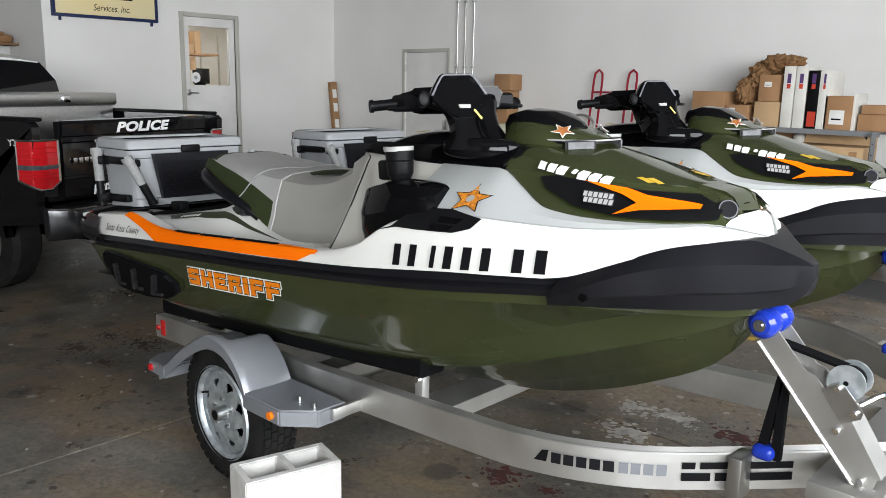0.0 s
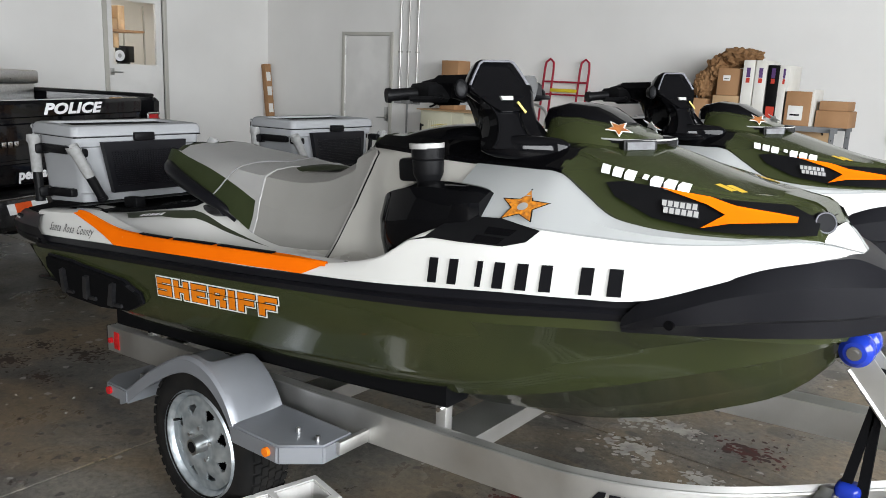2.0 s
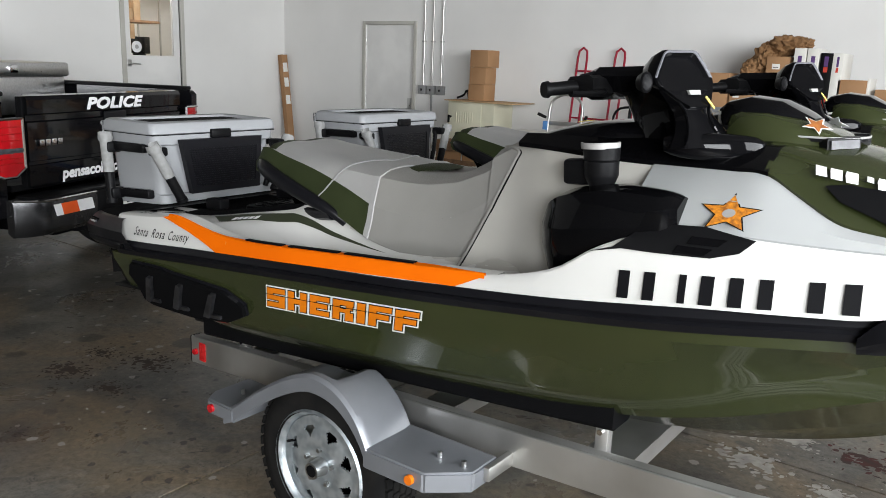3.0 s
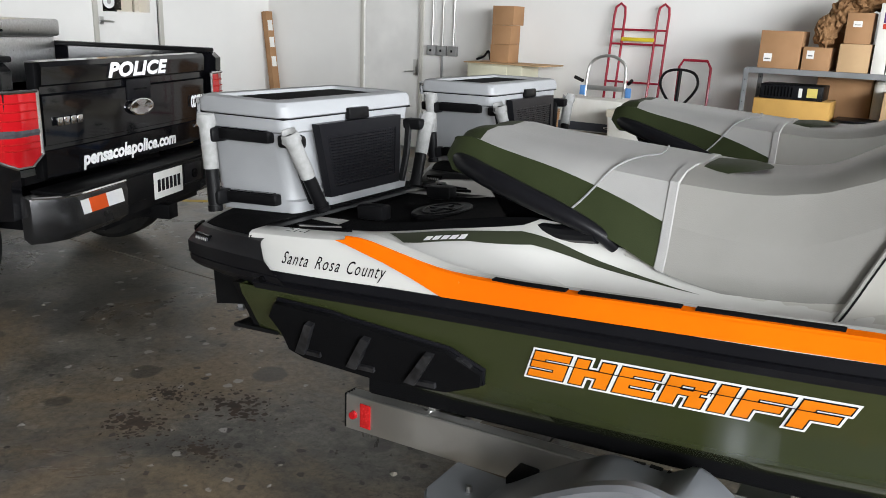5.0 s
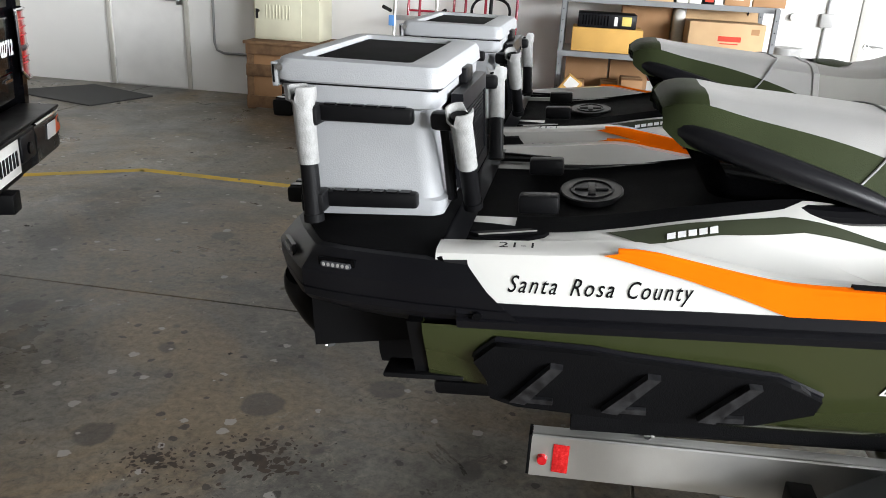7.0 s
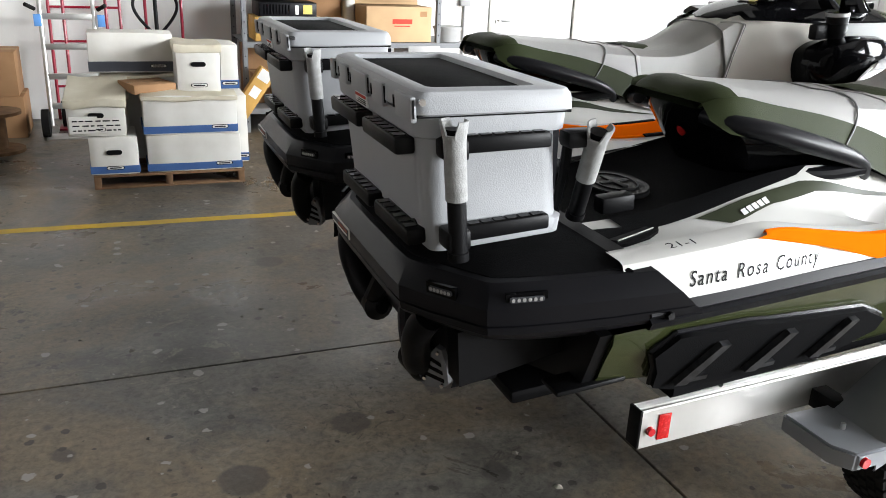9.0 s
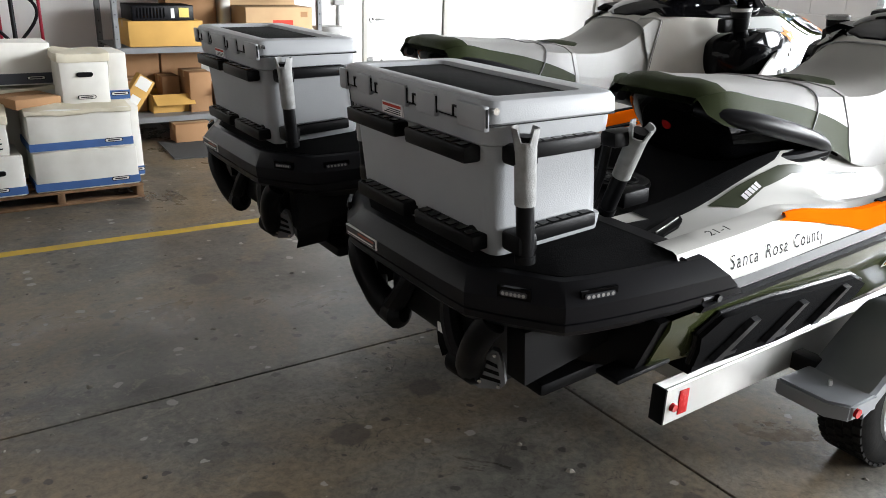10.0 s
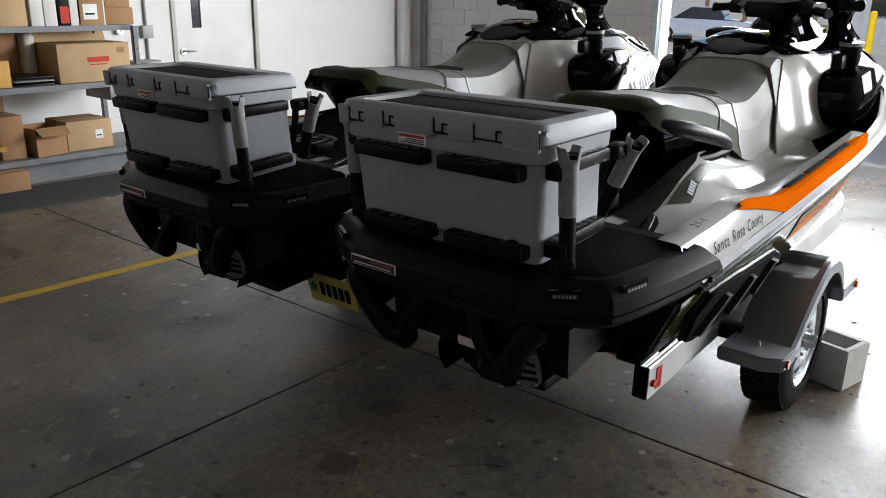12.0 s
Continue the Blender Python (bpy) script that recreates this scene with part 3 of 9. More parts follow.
def office():
    """The lit office behind the glazed door."""
    x1 = WEST - 0.2
    x0 = x1 - 2.2
    bm = bmesh.new()
    box(bm, x0, x1, 4.55, 4.65, 0.4, 3.0)
    box(bm, x0, x1, 8.6, 8.7, 0.4, 3.0)
    box(bm, x0 - 0.1, x0, 4.55, 8.7, 0.4, 3.0)
    structure("wall_office", bm, WALL, "pale walls of a small lit office", "wall", False)
    structure("floor_office", bx(x0, x1, 4.65, 8.6, 0.36, 0.46), CREAM, "pale office floor", "floor", False)
    structure("ceiling_office", bx(x0, x1, 4.65, 8.6, 3.0, 3.1), CEIL, "white office ceiling", "ceiling", False)
    lamp = bpy.data.lights.new("office_ceiling_light", "AREA")
    lamp.size, lamp.energy, lamp.color = 1.0, 24, (1.0, 0.93, 0.8)
    new("office_ceiling_light", lamp).matrix_world = look((x0 + 1.1, 6.6, 2.95), (x0 + 1.1, 6.6, 0))
    rack = thing("storage_shelf", "grey metal office shelf loaded with cartons", "shelf")
    part("deck", bx(x1 - 0.75, x1 - 0.2, 5.9, 7.0, 2.02, 2.05), CARD, rack)
    part("deck", bx(x1 - 0.75, x1 - 0.2, 5.9, 7.0, 1.35, 1.38), CARD, rack)
    for px in (x1 - 0.75, x1 - 0.22):
        for py in (5.9, 6.98):
            part("post", bx(px, px + 0.02, py, py + 0.02, 0.46, 2.4), STEEL, rack)
    for k, (y0, y1, z0, z1) in enumerate([(6.25, 6.42, 2.05, 2.25), (6.43, 6.6, 2.05, 2.2), (6.22, 6.5, 2.25, 2.36), (6.62, 6.72, 2.05, 2.38), (6.1, 6.5, 1.38, 1.8), (6.2, 6.62, 1.8, 2.0)]):
        b = thing("carton", "brown cardboard carton on an office shelf", "box", group="office cartons")
        part("body", bx(x1 - 0.6, x1 - 0.25, y0, y1, z0, z1, 0.006), CARD2 if k % 2 else CARD, b)
        part("tape", bx(x1 - 0.45, x1 - 0.4, y0 - 0.001, y1 + 0.001, z1 - 0.06, z1 + 0.001), CARD2, b)
    m = thing("monitor", "dark computer monitor on the office shelf", "monitor")
    part("screen", bx(x1 - 0.30, x1 - 0.27, 6.58, 6.86, 1.6, 1.83, 0.006), DARKGLASS, m)
    part("stand", bx(x1 - 0.40, x1 - 0.25, 6.66, 6.78, 1.38, 1.6, 0.006), BLACKP, m)


office()


# ---- outside ----
def outside():
    bm = bmesh.new()
    box(bm, -600, 900, -700, 700, -0.5, -0.14)
    ASPH = mat("asphalt_apron", (0.33, 0.32, 0.30), 0.8, scale=0.4, col2=(0.27, 0.262, 0.25), bump=0.3, bscale=40)
    structure("ground", bm, ASPH, "pale sunlit concrete yard reaching the horizon", "ground", False)
    structure("pavement", bx(EAST + 0.2, EAST + 9, -12, 14, -0.14, -0.02), mat("apron", (0.40, 0.39, 0.37), 0.8, scale=0.7, bump=0.2), "pale concrete apron before the bays", "pavement", False)


outside()


# ---- personal watercraft ----
HULL = [  # X, keel z, chine y, chine z, rail y, rail bottom z
    (0.42, 0.12, 0.50, 0.275, 0.575, 0.44), (0.75, 0.04, 0.515, 0.24, 0.588, 0.444), (1.0, 0.0, 0.52, 0.217, 0.595, 0.447), (1.6, 0.0, 0.52, 0.212, 0.602, 0.45),
    (2.1, -0.005, 0.50, 0.208, 0.60, 0.452), (2.6, -0.02, 0.45, 0.215, 0.578, 0.458), (2.85, -0.005, 0.395, 0.255, 0.545, 0.463),
    (3.1, 0.05, 0.31, 0.315, 0.475, 0.468), (3.3, 0.12, 0.23, 0.36, 0.385, 0.462), (3.48, 0.205, 0.145, 0.395, 0.27, 0.445), (3.59, 0.31, 0.07, 0.405, 0.16, 0.43), (3.645, 0.40, 0.02, 0.415, 0.06, 0.425)]
BODY = [  # X, rail top, shoulder, hood edge, crown edge (y, z each), centre z
    (2.16, 0.60, 0.508, 0.587, 0.545, 0.225, 0.888, 0.19, 0.900, 0.905), (2.28, 0.60, 0.508, 0.587, 0.545, 0.25, 0.880, 0.215, 0.898, 0.908), (2.5, 0.597, 0.513, 0.583, 0.585, 0.278, 0.855, 0.23, 0.885, 0.905),
    (2.62, 0.588, 0.517, 0.56, 0.652, 0.292, 0.845, 0.24, 0.880, 0.908), (2.77, 0.573, 0.523, 0.525, 0.697, 0.312, 0.837, 0.25, 0.873, 0.912), (2.88, 0.557, 0.526, 0.506, 0.694, 0.330, 0.832, 0.255, 0.870, 0.908),
    (2.96, 0.541, 0.526, 0.493, 0.687, 0.342, 0.826, 0.258, 0.864, 0.900), (3.04, 0.522, 0.525, 0.478, 0.679, 0.364, 0.778, 0.272, 0.842, 0.884), (3.13, 0.500, 0.525, 0.458, 0.671, 0.390, 0.724, 0.288, 0.814, 0.862), (3.20, 0.482, 0.525, 0.443, 0.666, 0.388, 0.705, 0.275, 0.797, 0.838),
    (3.28, 0.460, 0.537, 0.422, 0.662, 0.374, 0.692, 0.250, 0.779, 0.808), (3.40, 0.418, 0.577, 0.366, 0.661, 0.331, 0.680, 0.180, 0.753, 0.768), (3.50, 0.352, 0.608, 0.284, 0.662, 0.255, 0.671, 0.110, 0.736, 0.742),
    (3.56, 0.290, 0.615, 0.215, 0.659, 0.190, 0.666, 0.105, 0.715, 0.720), (3.60, 0.222, 0.616, 0.150, 0.645, 0.130, 0.650, 0.06, 0.653, 0.654), (3.65, 0.06, 0.612, 0.04, 0.616, 0.03, 0.617, 0.015, 0.618, 0.618)]
AFT = [  # X, rail top, gunwale top (y, z each), floor z, inner y, inner z
    (0.45, 0.58, 0.498, 0.545, 0.598, 0.578, 0.25, 0.588), (0.7, 0.594, 0.502, 0.56, 0.606, 0.562, 0.25, 0.585), (0.87, 0.598, 0.504, 0.565, 0.612, 0.545, 0.245, 0.60), (1.0, 0.60, 0.506, 0.572, 0.588, 0.53, 0.24, 0.617),
    (1.15, 0.602, 0.506, 0.58, 0.558, 0.515, 0.24, 0.635), (1.3, 0.603, 0.507, 0.583, 0.548, 0.495, 0.25, 0.64), (1.45, 0.605, 0.507, 0.585, 0.546, 0.468, 0.26, 0.60), (1.65, 0.605, 0.506, 0.586, 0.546, 0.445, 0.27, 0.545),
    (1.95, 0.604, 0.504, 0.587, 0.545, 0.43, 0.28, 0.50), (2.28, 0.60, 0.508, 0.587, 0.545, 0.43, 0.33, 0.52)]


def hull_side(X, z):
    """Half breadth of the craft at X, at height z."""
    k, cy, cz, ry, rz = lerp_table(HULL, X)
    pts = [(0, k), (cy, cz), (ry, rz)]
    if X >= 2.28:
        ya, za, yb, zb, yc, zc, yd, zd, ze = lerp_table(BODY, min(X, 3.65))
        pts += [(ya, za), (yb, zb), (yc, zc), (yd, zd), (0, ze)]
    else:
        ya, za, yb, zb, fz, yi, zi = lerp_table(AFT, X)
        pts += [(ya, za), (yb, zb)]
    for (y0, z0), (y1, z1) in zip(pts, pts[1:]):
        if z <= z1:
            return y0 + (y1 - y0) * (z - z0) / max(z1 - z0, 1e-4)
    return pts[-1][0]


def inner_slope(x, v):
    """Half breadth and height on the slope from the footwell (v = 0) up to the seat (v = 1)."""
    yb, zb, fz, yi, zi = lerp_table(AFT, x)[2:7]
    drop = min(max((x - 0.9) / 0.6, 0), 1)
    y3 = yb - 0.12 + 0.02 * drop
    wall = max(v - 0.62, 0) / 0.38
    ramp = v + 0.10 * math.sin(math.pi * v)
    k = drop * drop * (3 - 2 * drop)
    return y3 + (yi - y3) * v, fz + (zi - fz) * (ramp + (wall - ramp) * k)


def on_side(s, off):
    return lambda u, v: (u, s * (hull_side(u, v) + off), v)


def on_hood(s, off):
    return lambda u, v: (u, s * (hull_side(u, v) + 0.012 + off), v + 0.009 + off * 0.7)


def rows_of(fn, x0, x1, n):
    return [[Vector(p) for p in fn(x)] for x in frange(x0, x1, n)]


def side_bars(ski, x0, z0, x1, z1, h, widths, material, name, s, label=""):
    """Unreadable or private lettering: plain upright bars along a line."""
    total = sum(w for w, g in widths) + sum(g for w, g in widths)
    u = 0.0
    for w, g in widths:
        if w:
            a, b = u / total, (u + w) / total
            xa, xb = x0 + (x1 - x0) * a, x0 + (x1 - x0) * b
            za, zb = z0 + (z1 - z0) * a, z0 + (z1 - z0) * b
            part(name, cut_poly([(xa, za), (xb, zb), (xb, zb + h), (xa, za + h)], 0.03, on_side(s, 0.0085)), material, ski, label)
        u += w + g


def star_outline(cx, cz, r, k=0.45, turn=0.0):
    return [(cx + (r if i % 2 == 0 else r * k) * math.sin(math.pi * i / 5 + turn), cz + (r if i % 2 == 0 else r * k) * math.cos(math.pi * i / 5 + turn)) for i in range(10)]


BLOCK_LETTERS = {  # strokes as boxes: x0, z0, x1, z1
    "S": ((0, 0.74, 1, 1), (0, 0.5, 0.34, 0.74), (0, 0.38, 1, 0.62), (0.66, 0.26, 1, 0.5), (0, 0, 1, 0.26)), "H": ((0, 0, 0.34, 1), (0.66, 0, 1, 1), (0.3, 0.37, 0.7, 0.63)),
    "E": ((0, 0, 0.34, 1), (0.3, 0.75, 1, 1), (0.3, 0.38, 0.9, 0.62), (0.3, 0, 1, 0.25)), "R": ((0, 0, 0.34, 1), (0.3, 0.75, 1, 1), (0.66, 0.55, 0.96, 0.8), (0.3, 0.40, 0.84, 0.58), (0.62, 0, 1, 0.40)),
    "I": ((0, 0, 0.38, 1),), "F": ((0, 0, 0.34, 1), (0.3, 0.75, 1, 1), (0.3, 0.37, 0.9, 0.62))}


def block_letter(ch, u, x, z, w, h, grow, s, off):
    """One heavy slanted block letter on the hull side, u along the word."""
    bm = bmesh.new()
    for lift, (x0, z0, x1, z1) in enumerate(BLOCK_LETTERS[ch]):
        corners = []
        for a, b in ((u + x0 * w - grow, z0 * h - grow), (u + x1 * w + grow, z0 * h - grow), (u + x1 * w + grow, z1 * h + grow), (u + x0 * w - grow, z1 * h + grow)):
            a += 0.46 * b
            X = x + a if s < 0 else x - a
            corners.append(bm.verts.new((X, s * (hull_side(X, z + b) + off + lift * 0.00003), z + b)))
        bm.faces.new(corners)
    return bm


def watercraft():
    ski = thing("personal_watercraft", "olive and white three-seat personal watercraft with orange trim on a trailer", "watercraft", group="watercraft on the trailer")

    # hull
    def ring(x):
        k, cy, cz, ry, rz = lerp_table(HULL, x)
        half = [(0, k), (cy * 0.33, k + (cz - k) * 0.27), (cy * 0.40, k + (cz - k) * 0.30), (cy * 0.72, k + (cz - k) * 0.63), (cy * 0.80, k + (cz - k) * 0.66), (cy, cz), (cy + 0.012, cz + 0.02),
                (cy + (ry - cy) * 0.55, cz + (rz - cz) * 0.5), (ry - 0.006, rz - 0.03), (ry, rz)]
        return [(x, -y, z) for y, z in half[::-1]] + [(x, y, z) for y, z in half[1:]]
    bm = mk(loft, rows_of(ring, 0.42, 3.645, 60), cap0=True, cap1=True)
    hull = part("hull", bm, GREEN, ski, "glossy olive green hull", angle=24)

    for s in (-1, 1):
        # rub rail: a bulging black band
        def rail(x):
            k, cy, cz, ry, rz = lerp_table(HULL, x)
            za = rz + (lerp_table(BODY, x)[1] if x > 2.28 else lerp_table(AFT, x)[1]) - rz
            return [(x, s * (ry - 0.01), rz - 0.004), (x, s * (ry + 0.012), rz), (x, s * (ry + 0.022), rz + 0.02), (x, s * (ry + 0.012), rz + 0.027), (x, s * (ry + 0.020), (rz + za) / 2 + 0.008),
                    (x, s * (ry + 0.008), za), (x, s * (ry - 0.01), za + 0.004)]
        part("rub_rail", mk(loft, rows_of(rail, 0.5, 3.25, 50)), GUARD, ski, "black rubber rub rail")

        part("bolt", mk(cyl, (3.323, s * 0.455, 0.483), (3.323, s * 0.478, 0.483), 0.012), BLACKG, ski)

        # aft gunwale, footwell and inner slope
        def aft(x):
            ya, za, yb, zb, fz, yi, zi = lerp_table(AFT, x)
            drop = min(max((x - 0.9) / 0.6, 0), 1)
            y2 = yb - 0.07
            y3 = y2 - 0.02 - 0.02 * (1 - drop)
            return [(x, s * ya, za), (x, s * (ya - 0.004), za + 0.02), (x, s * yb, zb - 0.006), (x, s * (yb - 0.012), zb), (x, s * y2, zb + 0.002), (x, s * y3, fz + 0.01 * drop)] + [(x, s * inner_slope(x, v)[0], inner_slope(x, v)[1]) for v in (0.0, 0.15, 0.3, 0.45, 0.6, 0.7, 0.8, 0.9, 1.0)]
        part("aft_deck", mk(loft, rows_of(aft, 0.45, 2.32, 40)), WHITE, ski, "white gelcoat rear side deck and footwell", angle=40)

        # forward body: white side panel, pale upper panel, olive hood
        def side(x):
            ya, za, yb, zb = lerp_table(BODY, x)[:4]
            return [(x, s * ya, za), (x, s * (ya + (yb - ya) * 0.5 + 0.004), (za + zb) / 2), (x, s * yb, zb - 0.006), (x, s * (yb - 0.008), zb)]
        part("side_panel", mk(loft, rows_of(side, 2.28, 3.65, 40)), WHITE, ski, "white gelcoat bow side panel")

        def upper(x):
            ya, za, yb, zb, yc, zc, yd, zd, ze = lerp_table(BODY, x)
            return [(x, s * (yb - 0.008), zb), (x, s * (yb - 0.02), zb + 0.002), (x, s * (yb + (yc - yb) * 0.5 + 0.006), zb + (zc - zb) * 0.5 + 0.003), (x, s * yc, zc)]
        part("upper_panel", mk(loft, rows_of(upper, 2.66, 3.65, 40)), SILVERGEL, ski, "silver grey upper body panel")

        def hood_side(x):
            ya, za, yb, zb, yc, zc, yd, zd, ze = lerp_table(BODY, x)
            return [(x, s * (yc + 0.004), zc - 0.006), (x, s * (yc + 0.006), zc + 0.004), (x, s * (yc + (yd - yc) * 0.5 + 0.012), (zc + zd) / 2 + 0.006), (x, s * (yd + 0.006), zd), (x, s * (yd - 0.01), zd + 0.012)]
        part("hood_side", mk(loft, rows_of(hood_side, 2.955, 3.585, 34)), GREEN, ski, "glossy olive hood flank")

    # bow guard: one solid, crisply creased chevron round the bow
    G = [(3.20, 0.470, 0.450, 0.476, 0.462, 0.470, 0.478), (3.245, 0.462, 0.451, 0.482, 0.482, 0.470, 0.522), (3.32, 0.448, 0.453, 0.478, 0.512, 0.449, 0.548), (3.42, 0.412, 0.454, 0.436, 0.548, 0.408, 0.583),
         (3.50, 0.362, 0.452, 0.392, 0.566, 0.358, 0.610), (3.576, 0.290, 0.446, 0.325, 0.572, 0.270, 0.619), (3.63, 0.215, 0.438, 0.242, 0.567, 0.165, 0.618), (3.655, 0.175, 0.436, 0.200, 0.563, 0.120, 0.612),
         (3.70, 0.110, 0.438, 0.130, 0.555, 0.072, 0.586), (3.74, 0.060, 0.448, 0.072, 0.549, 0.040, 0.562), (3.765, 0.030, 0.480, 0.036, 0.544, 0.022, 0.547), (3.775, 0.016, 0.505, 0.019, 0.541, 0.014, 0.542)]

    def guard(x):
        yb, zb, ym, zm, yt, zt = lerp_table(G, x)
        k = min((3.775 - x) / 0.06, 1) * min((x - 3.2) / 0.1, 1)
        mid = zb + (zm - zb) * 0.36
        half = [(0, zb), (yb - 0.012 * k, zb - 0.004), (yb + (ym - yb) * 0.22 + 0.004 * k, mid - 0.004), (yb + (ym - yb) * 0.30 + 0.013 * k, mid + 0.004), (ym + 0.008 * k, zm), (ym + (yt - ym) * 0.86, zm + (zt - zm) * 0.90), (yt - 0.006 * k, zt + 0.003), (0, zt + 0.003)]
        return [(x, -y, z) for y, z in half] + [(x, y, z) for y, z in half[-2:0:-1]]
    part("bow_guard", mk(loft, rows_of(guard, 3.20, 3.775, 44), closed=True, cap0=True, cap1=True), GUARD, ski, "charcoal plastic bow guard", angle=16)

    def hood(x):
        ya, za, yb, zb, yc, zc, yd, zd, ze = lerp_table(BODY, x)
        half = [(yd + 0.002, zd + 0.004), (yd - 0.02, zd + 0.016), (yd * 0.55, zd + (ze - zd) * 0.75 + 0.004), (0.06, ze + 0.012), (0.0, ze + 0.012)]
        return [(x, -y, z) for y, z in half] + [(x, y, z) for y, z in half[-2::-1]]
    part("hood", mk(loft, rows_of(hood, 2.93, 3.585, 30), cap0=True, cap1=True), GREEN, ski, "glossy olive hood")

    def dash(x):
        ya, za, yb, zb, yc, zc, yd, zd, ze = lerp_table(BODY, x)
        w = 1.0
        yo, zo = yd + (yc - yd) * w * 0.96, zd + (zc - zd) * w * 0.96
        half = [(yo + 0.008, zo - 0.04 + 0.03 * w), (yo + 0.010, zo + 0.004), (yd - 0.01, zd + 0.016), (yd * 0.5, ze - 0.005), (0.0, ze)]
        return [(x, -y, z) for y, z in half] + [(x, y, z) for y, z in half[-2::-1]]
    part("dash_cover", mk(loft, rows_of(dash, 2.2, 2.965, 20), cap0=True, cap1=True), BLACKG, ski, "gloss black dash cover")

    def nose(x):
        ya, za, yb, zb, yc, zc, yd, zd, ze = lerp_table(BODY, x)
        half = [(yc, zc - 0.002), (yd, zd), (0.0, ze)]
        return [(x, -y, z) for y, z in half] + [(x, y, z) for y, z in half[-2::-1]]
    part("nose_panel", mk(loft, rows_of(nose, 3.575, 3.65, 8), cap0=True), WHITE, ski, "white nose panel")
    def nose_cap(x):
        ya, za, yb, zb, yc, zc, yd, zd, ze = lerp_table(BODY, 3.575)
        k = 1.0 if x < 3.565 else 0.84
        half = [((yc + 0.012) * k, zc - 0.008), ((yc + 0.016) * k, zc + 0.01), ((yd + 0.02) * k, zd - 0.006), ((yd - 0.02) * k, zd + 0.008), (0.0, ze + 0.012)]
        return [(x, -y, z) for y, z in half] + [(x, y, z) for y, z in half[-2::-1]]
    part("nose_cap", mk(loft, rows_of(nose_cap, 3.550, 3.576, 3), cap1=True), BLACKP, ski, "black nose cap between the headlight panels")
    # nose and emblem
    en = Vector((0.6, -0.76, 0.25)).normalized()
    ep = Vector((3.574, -0.128, 0.700)) + en * 0.004
    part("emblem", mk(cyl, ep - en * 0.012, ep + en * 0.006, 0.030, 0.028, 24), INK, ski, "round black nose emblem")
    ea = en.cross(Vector((0, 0, 1))).normalized()
    eb = ea.cross(en)
    part("emblem_ring", mk(tube, [tuple(ep + en * 0.006 + (ea * math.cos(a) + eb * math.sin(a)) * 0.025) for a in frange(0, 2 * math.pi, 25)], 0.0018, 6), mat("cowl_rim_grey", (0.15, 0.15, 0.165), 0.3, spec=0.1), ski, "thin grey emblem ring")

    # tunnel wall from the footwell up to the seat
    for s in (-1, 1):
        def tunnel(x):
            yi, zi = lerp_table(AFT, x)[5:7]
            return [(x, s * (yi + 0.012), zi - 0.012), (x, s * (yi - 0.02), zi + 0.02), (x, s * 0.225, zi + 0.05), (x, s * 0.15, zi + 0.07)]
        part("tunnel_wall", mk(loft, rows_of(tunnel, 1.5, 2.3, 14)), BEIGE, ski, "pale grey tunnel wall below the seat")

    # black centre deck, seat base
    def centre(x):
        yi, zi = lerp_table(AFT, x)[5:7]
        return [(x, -yi - 0.004, zi - 0.03), (x, -yi, zi), (x, -yi + 0.03, zi - 0.012), (x, 0, zi - 0.012), (x, yi - 0.03, zi - 0.012), (x, yi, zi), (x, yi + 0.004, zi - 0.03)]
    part("centre_deck", mk(loft, rows_of(centre, 0.4, 1.5, 20), cap0=True), MATBLACK, ski, "black foam-covered rear deck")
    part("boarding_hatch", mk(loft, [[(0.78 + 0.085 * k * math.cos(a), 0.135 * k * math.sin(a), z) for a in frange(0, 2 * math.pi, 41)[:-1]] for k, z in ((1.0, 0.580), (1.0, 0.592), (0.96, 0.595), (0.92, 0.593), (0.80, 0.593))], closed=True, cap1=True), BLACKP, ski, "oval black hatch")
    part("hatch_ring", mk(tube, [(0.78 + 0.055 * math.cos(a), 0.09 * math.sin(a), 0.594) for a in frange(0, 2 * math.pi, 33)], 0.004, 6), BLACKP, ski)
    part("hatch_bar", bx(0.735, 0.825, -0.010, 0.010, 0.593, 0.598, 0.002), BLACKP, ski)
    part("hatch_bar", bx(0.770, 0.790, -0.06, 0.06, 0.593, 0.5985, 0.002), BLACKP, ski)
    for s in (-1, 1):
        part("cargo_cleat", bx(0.60, 0.70, s * 0.2 - 0.026, s * 0.2 + 0.026, 0.585, 0.632, 0.008), BLACKP, ski, "black cargo base socket")

    # seat
    SEAT = [  # X, top z, half width, base z
        (0.935, 0.848, 0.16, 0.80), (0.96, 0.870, 0.19, 0.772), (1.03, 0.876, 0.21, 0.752), (1.12, 0.858, 0.22, 0.728), (1.3, 0.832, 0.235, 0.685), (1.48, 0.806, 0.245, 0.61), (1.62, 0.786, 0.245, 0.54), (1.8, 0.768, 0.235, 0.50),
        (1.92, 0.780, 0.225, 0.50), (2.02, 0.828, 0.22, 0.52), (2.12, 0.877, 0.215, 0.57), (2.22, 0.902, 0.21, 0.65), (2.30, 0.910, 0.205, 0.72)]

    def seat_ring(x, lo=0.0, hi=1.0):
        zt, w, zb = lerp_table(SEAT, x)
        r = min(max((x - 1.9) / 0.15, 0), 1)
        f = min(max(0.84 - (x - 1.02) * 0.62, 0.48), 0.84)
        half = [(w + 0.05, zb), (w + 0.03, zb + (zt - zb) * f * 0.5), (w + 0.036 * (1 - f), zb + (zt - zb) * f), (w * 0.93, zt - 0.028 - 0.03 * r), (w * 0.72, zt - 0.006 - 0.014 * r), (w * 0.4, zt + 0.001 - 0.004 * r), (0, zt - 0.004 * (1 - r))]
        return half

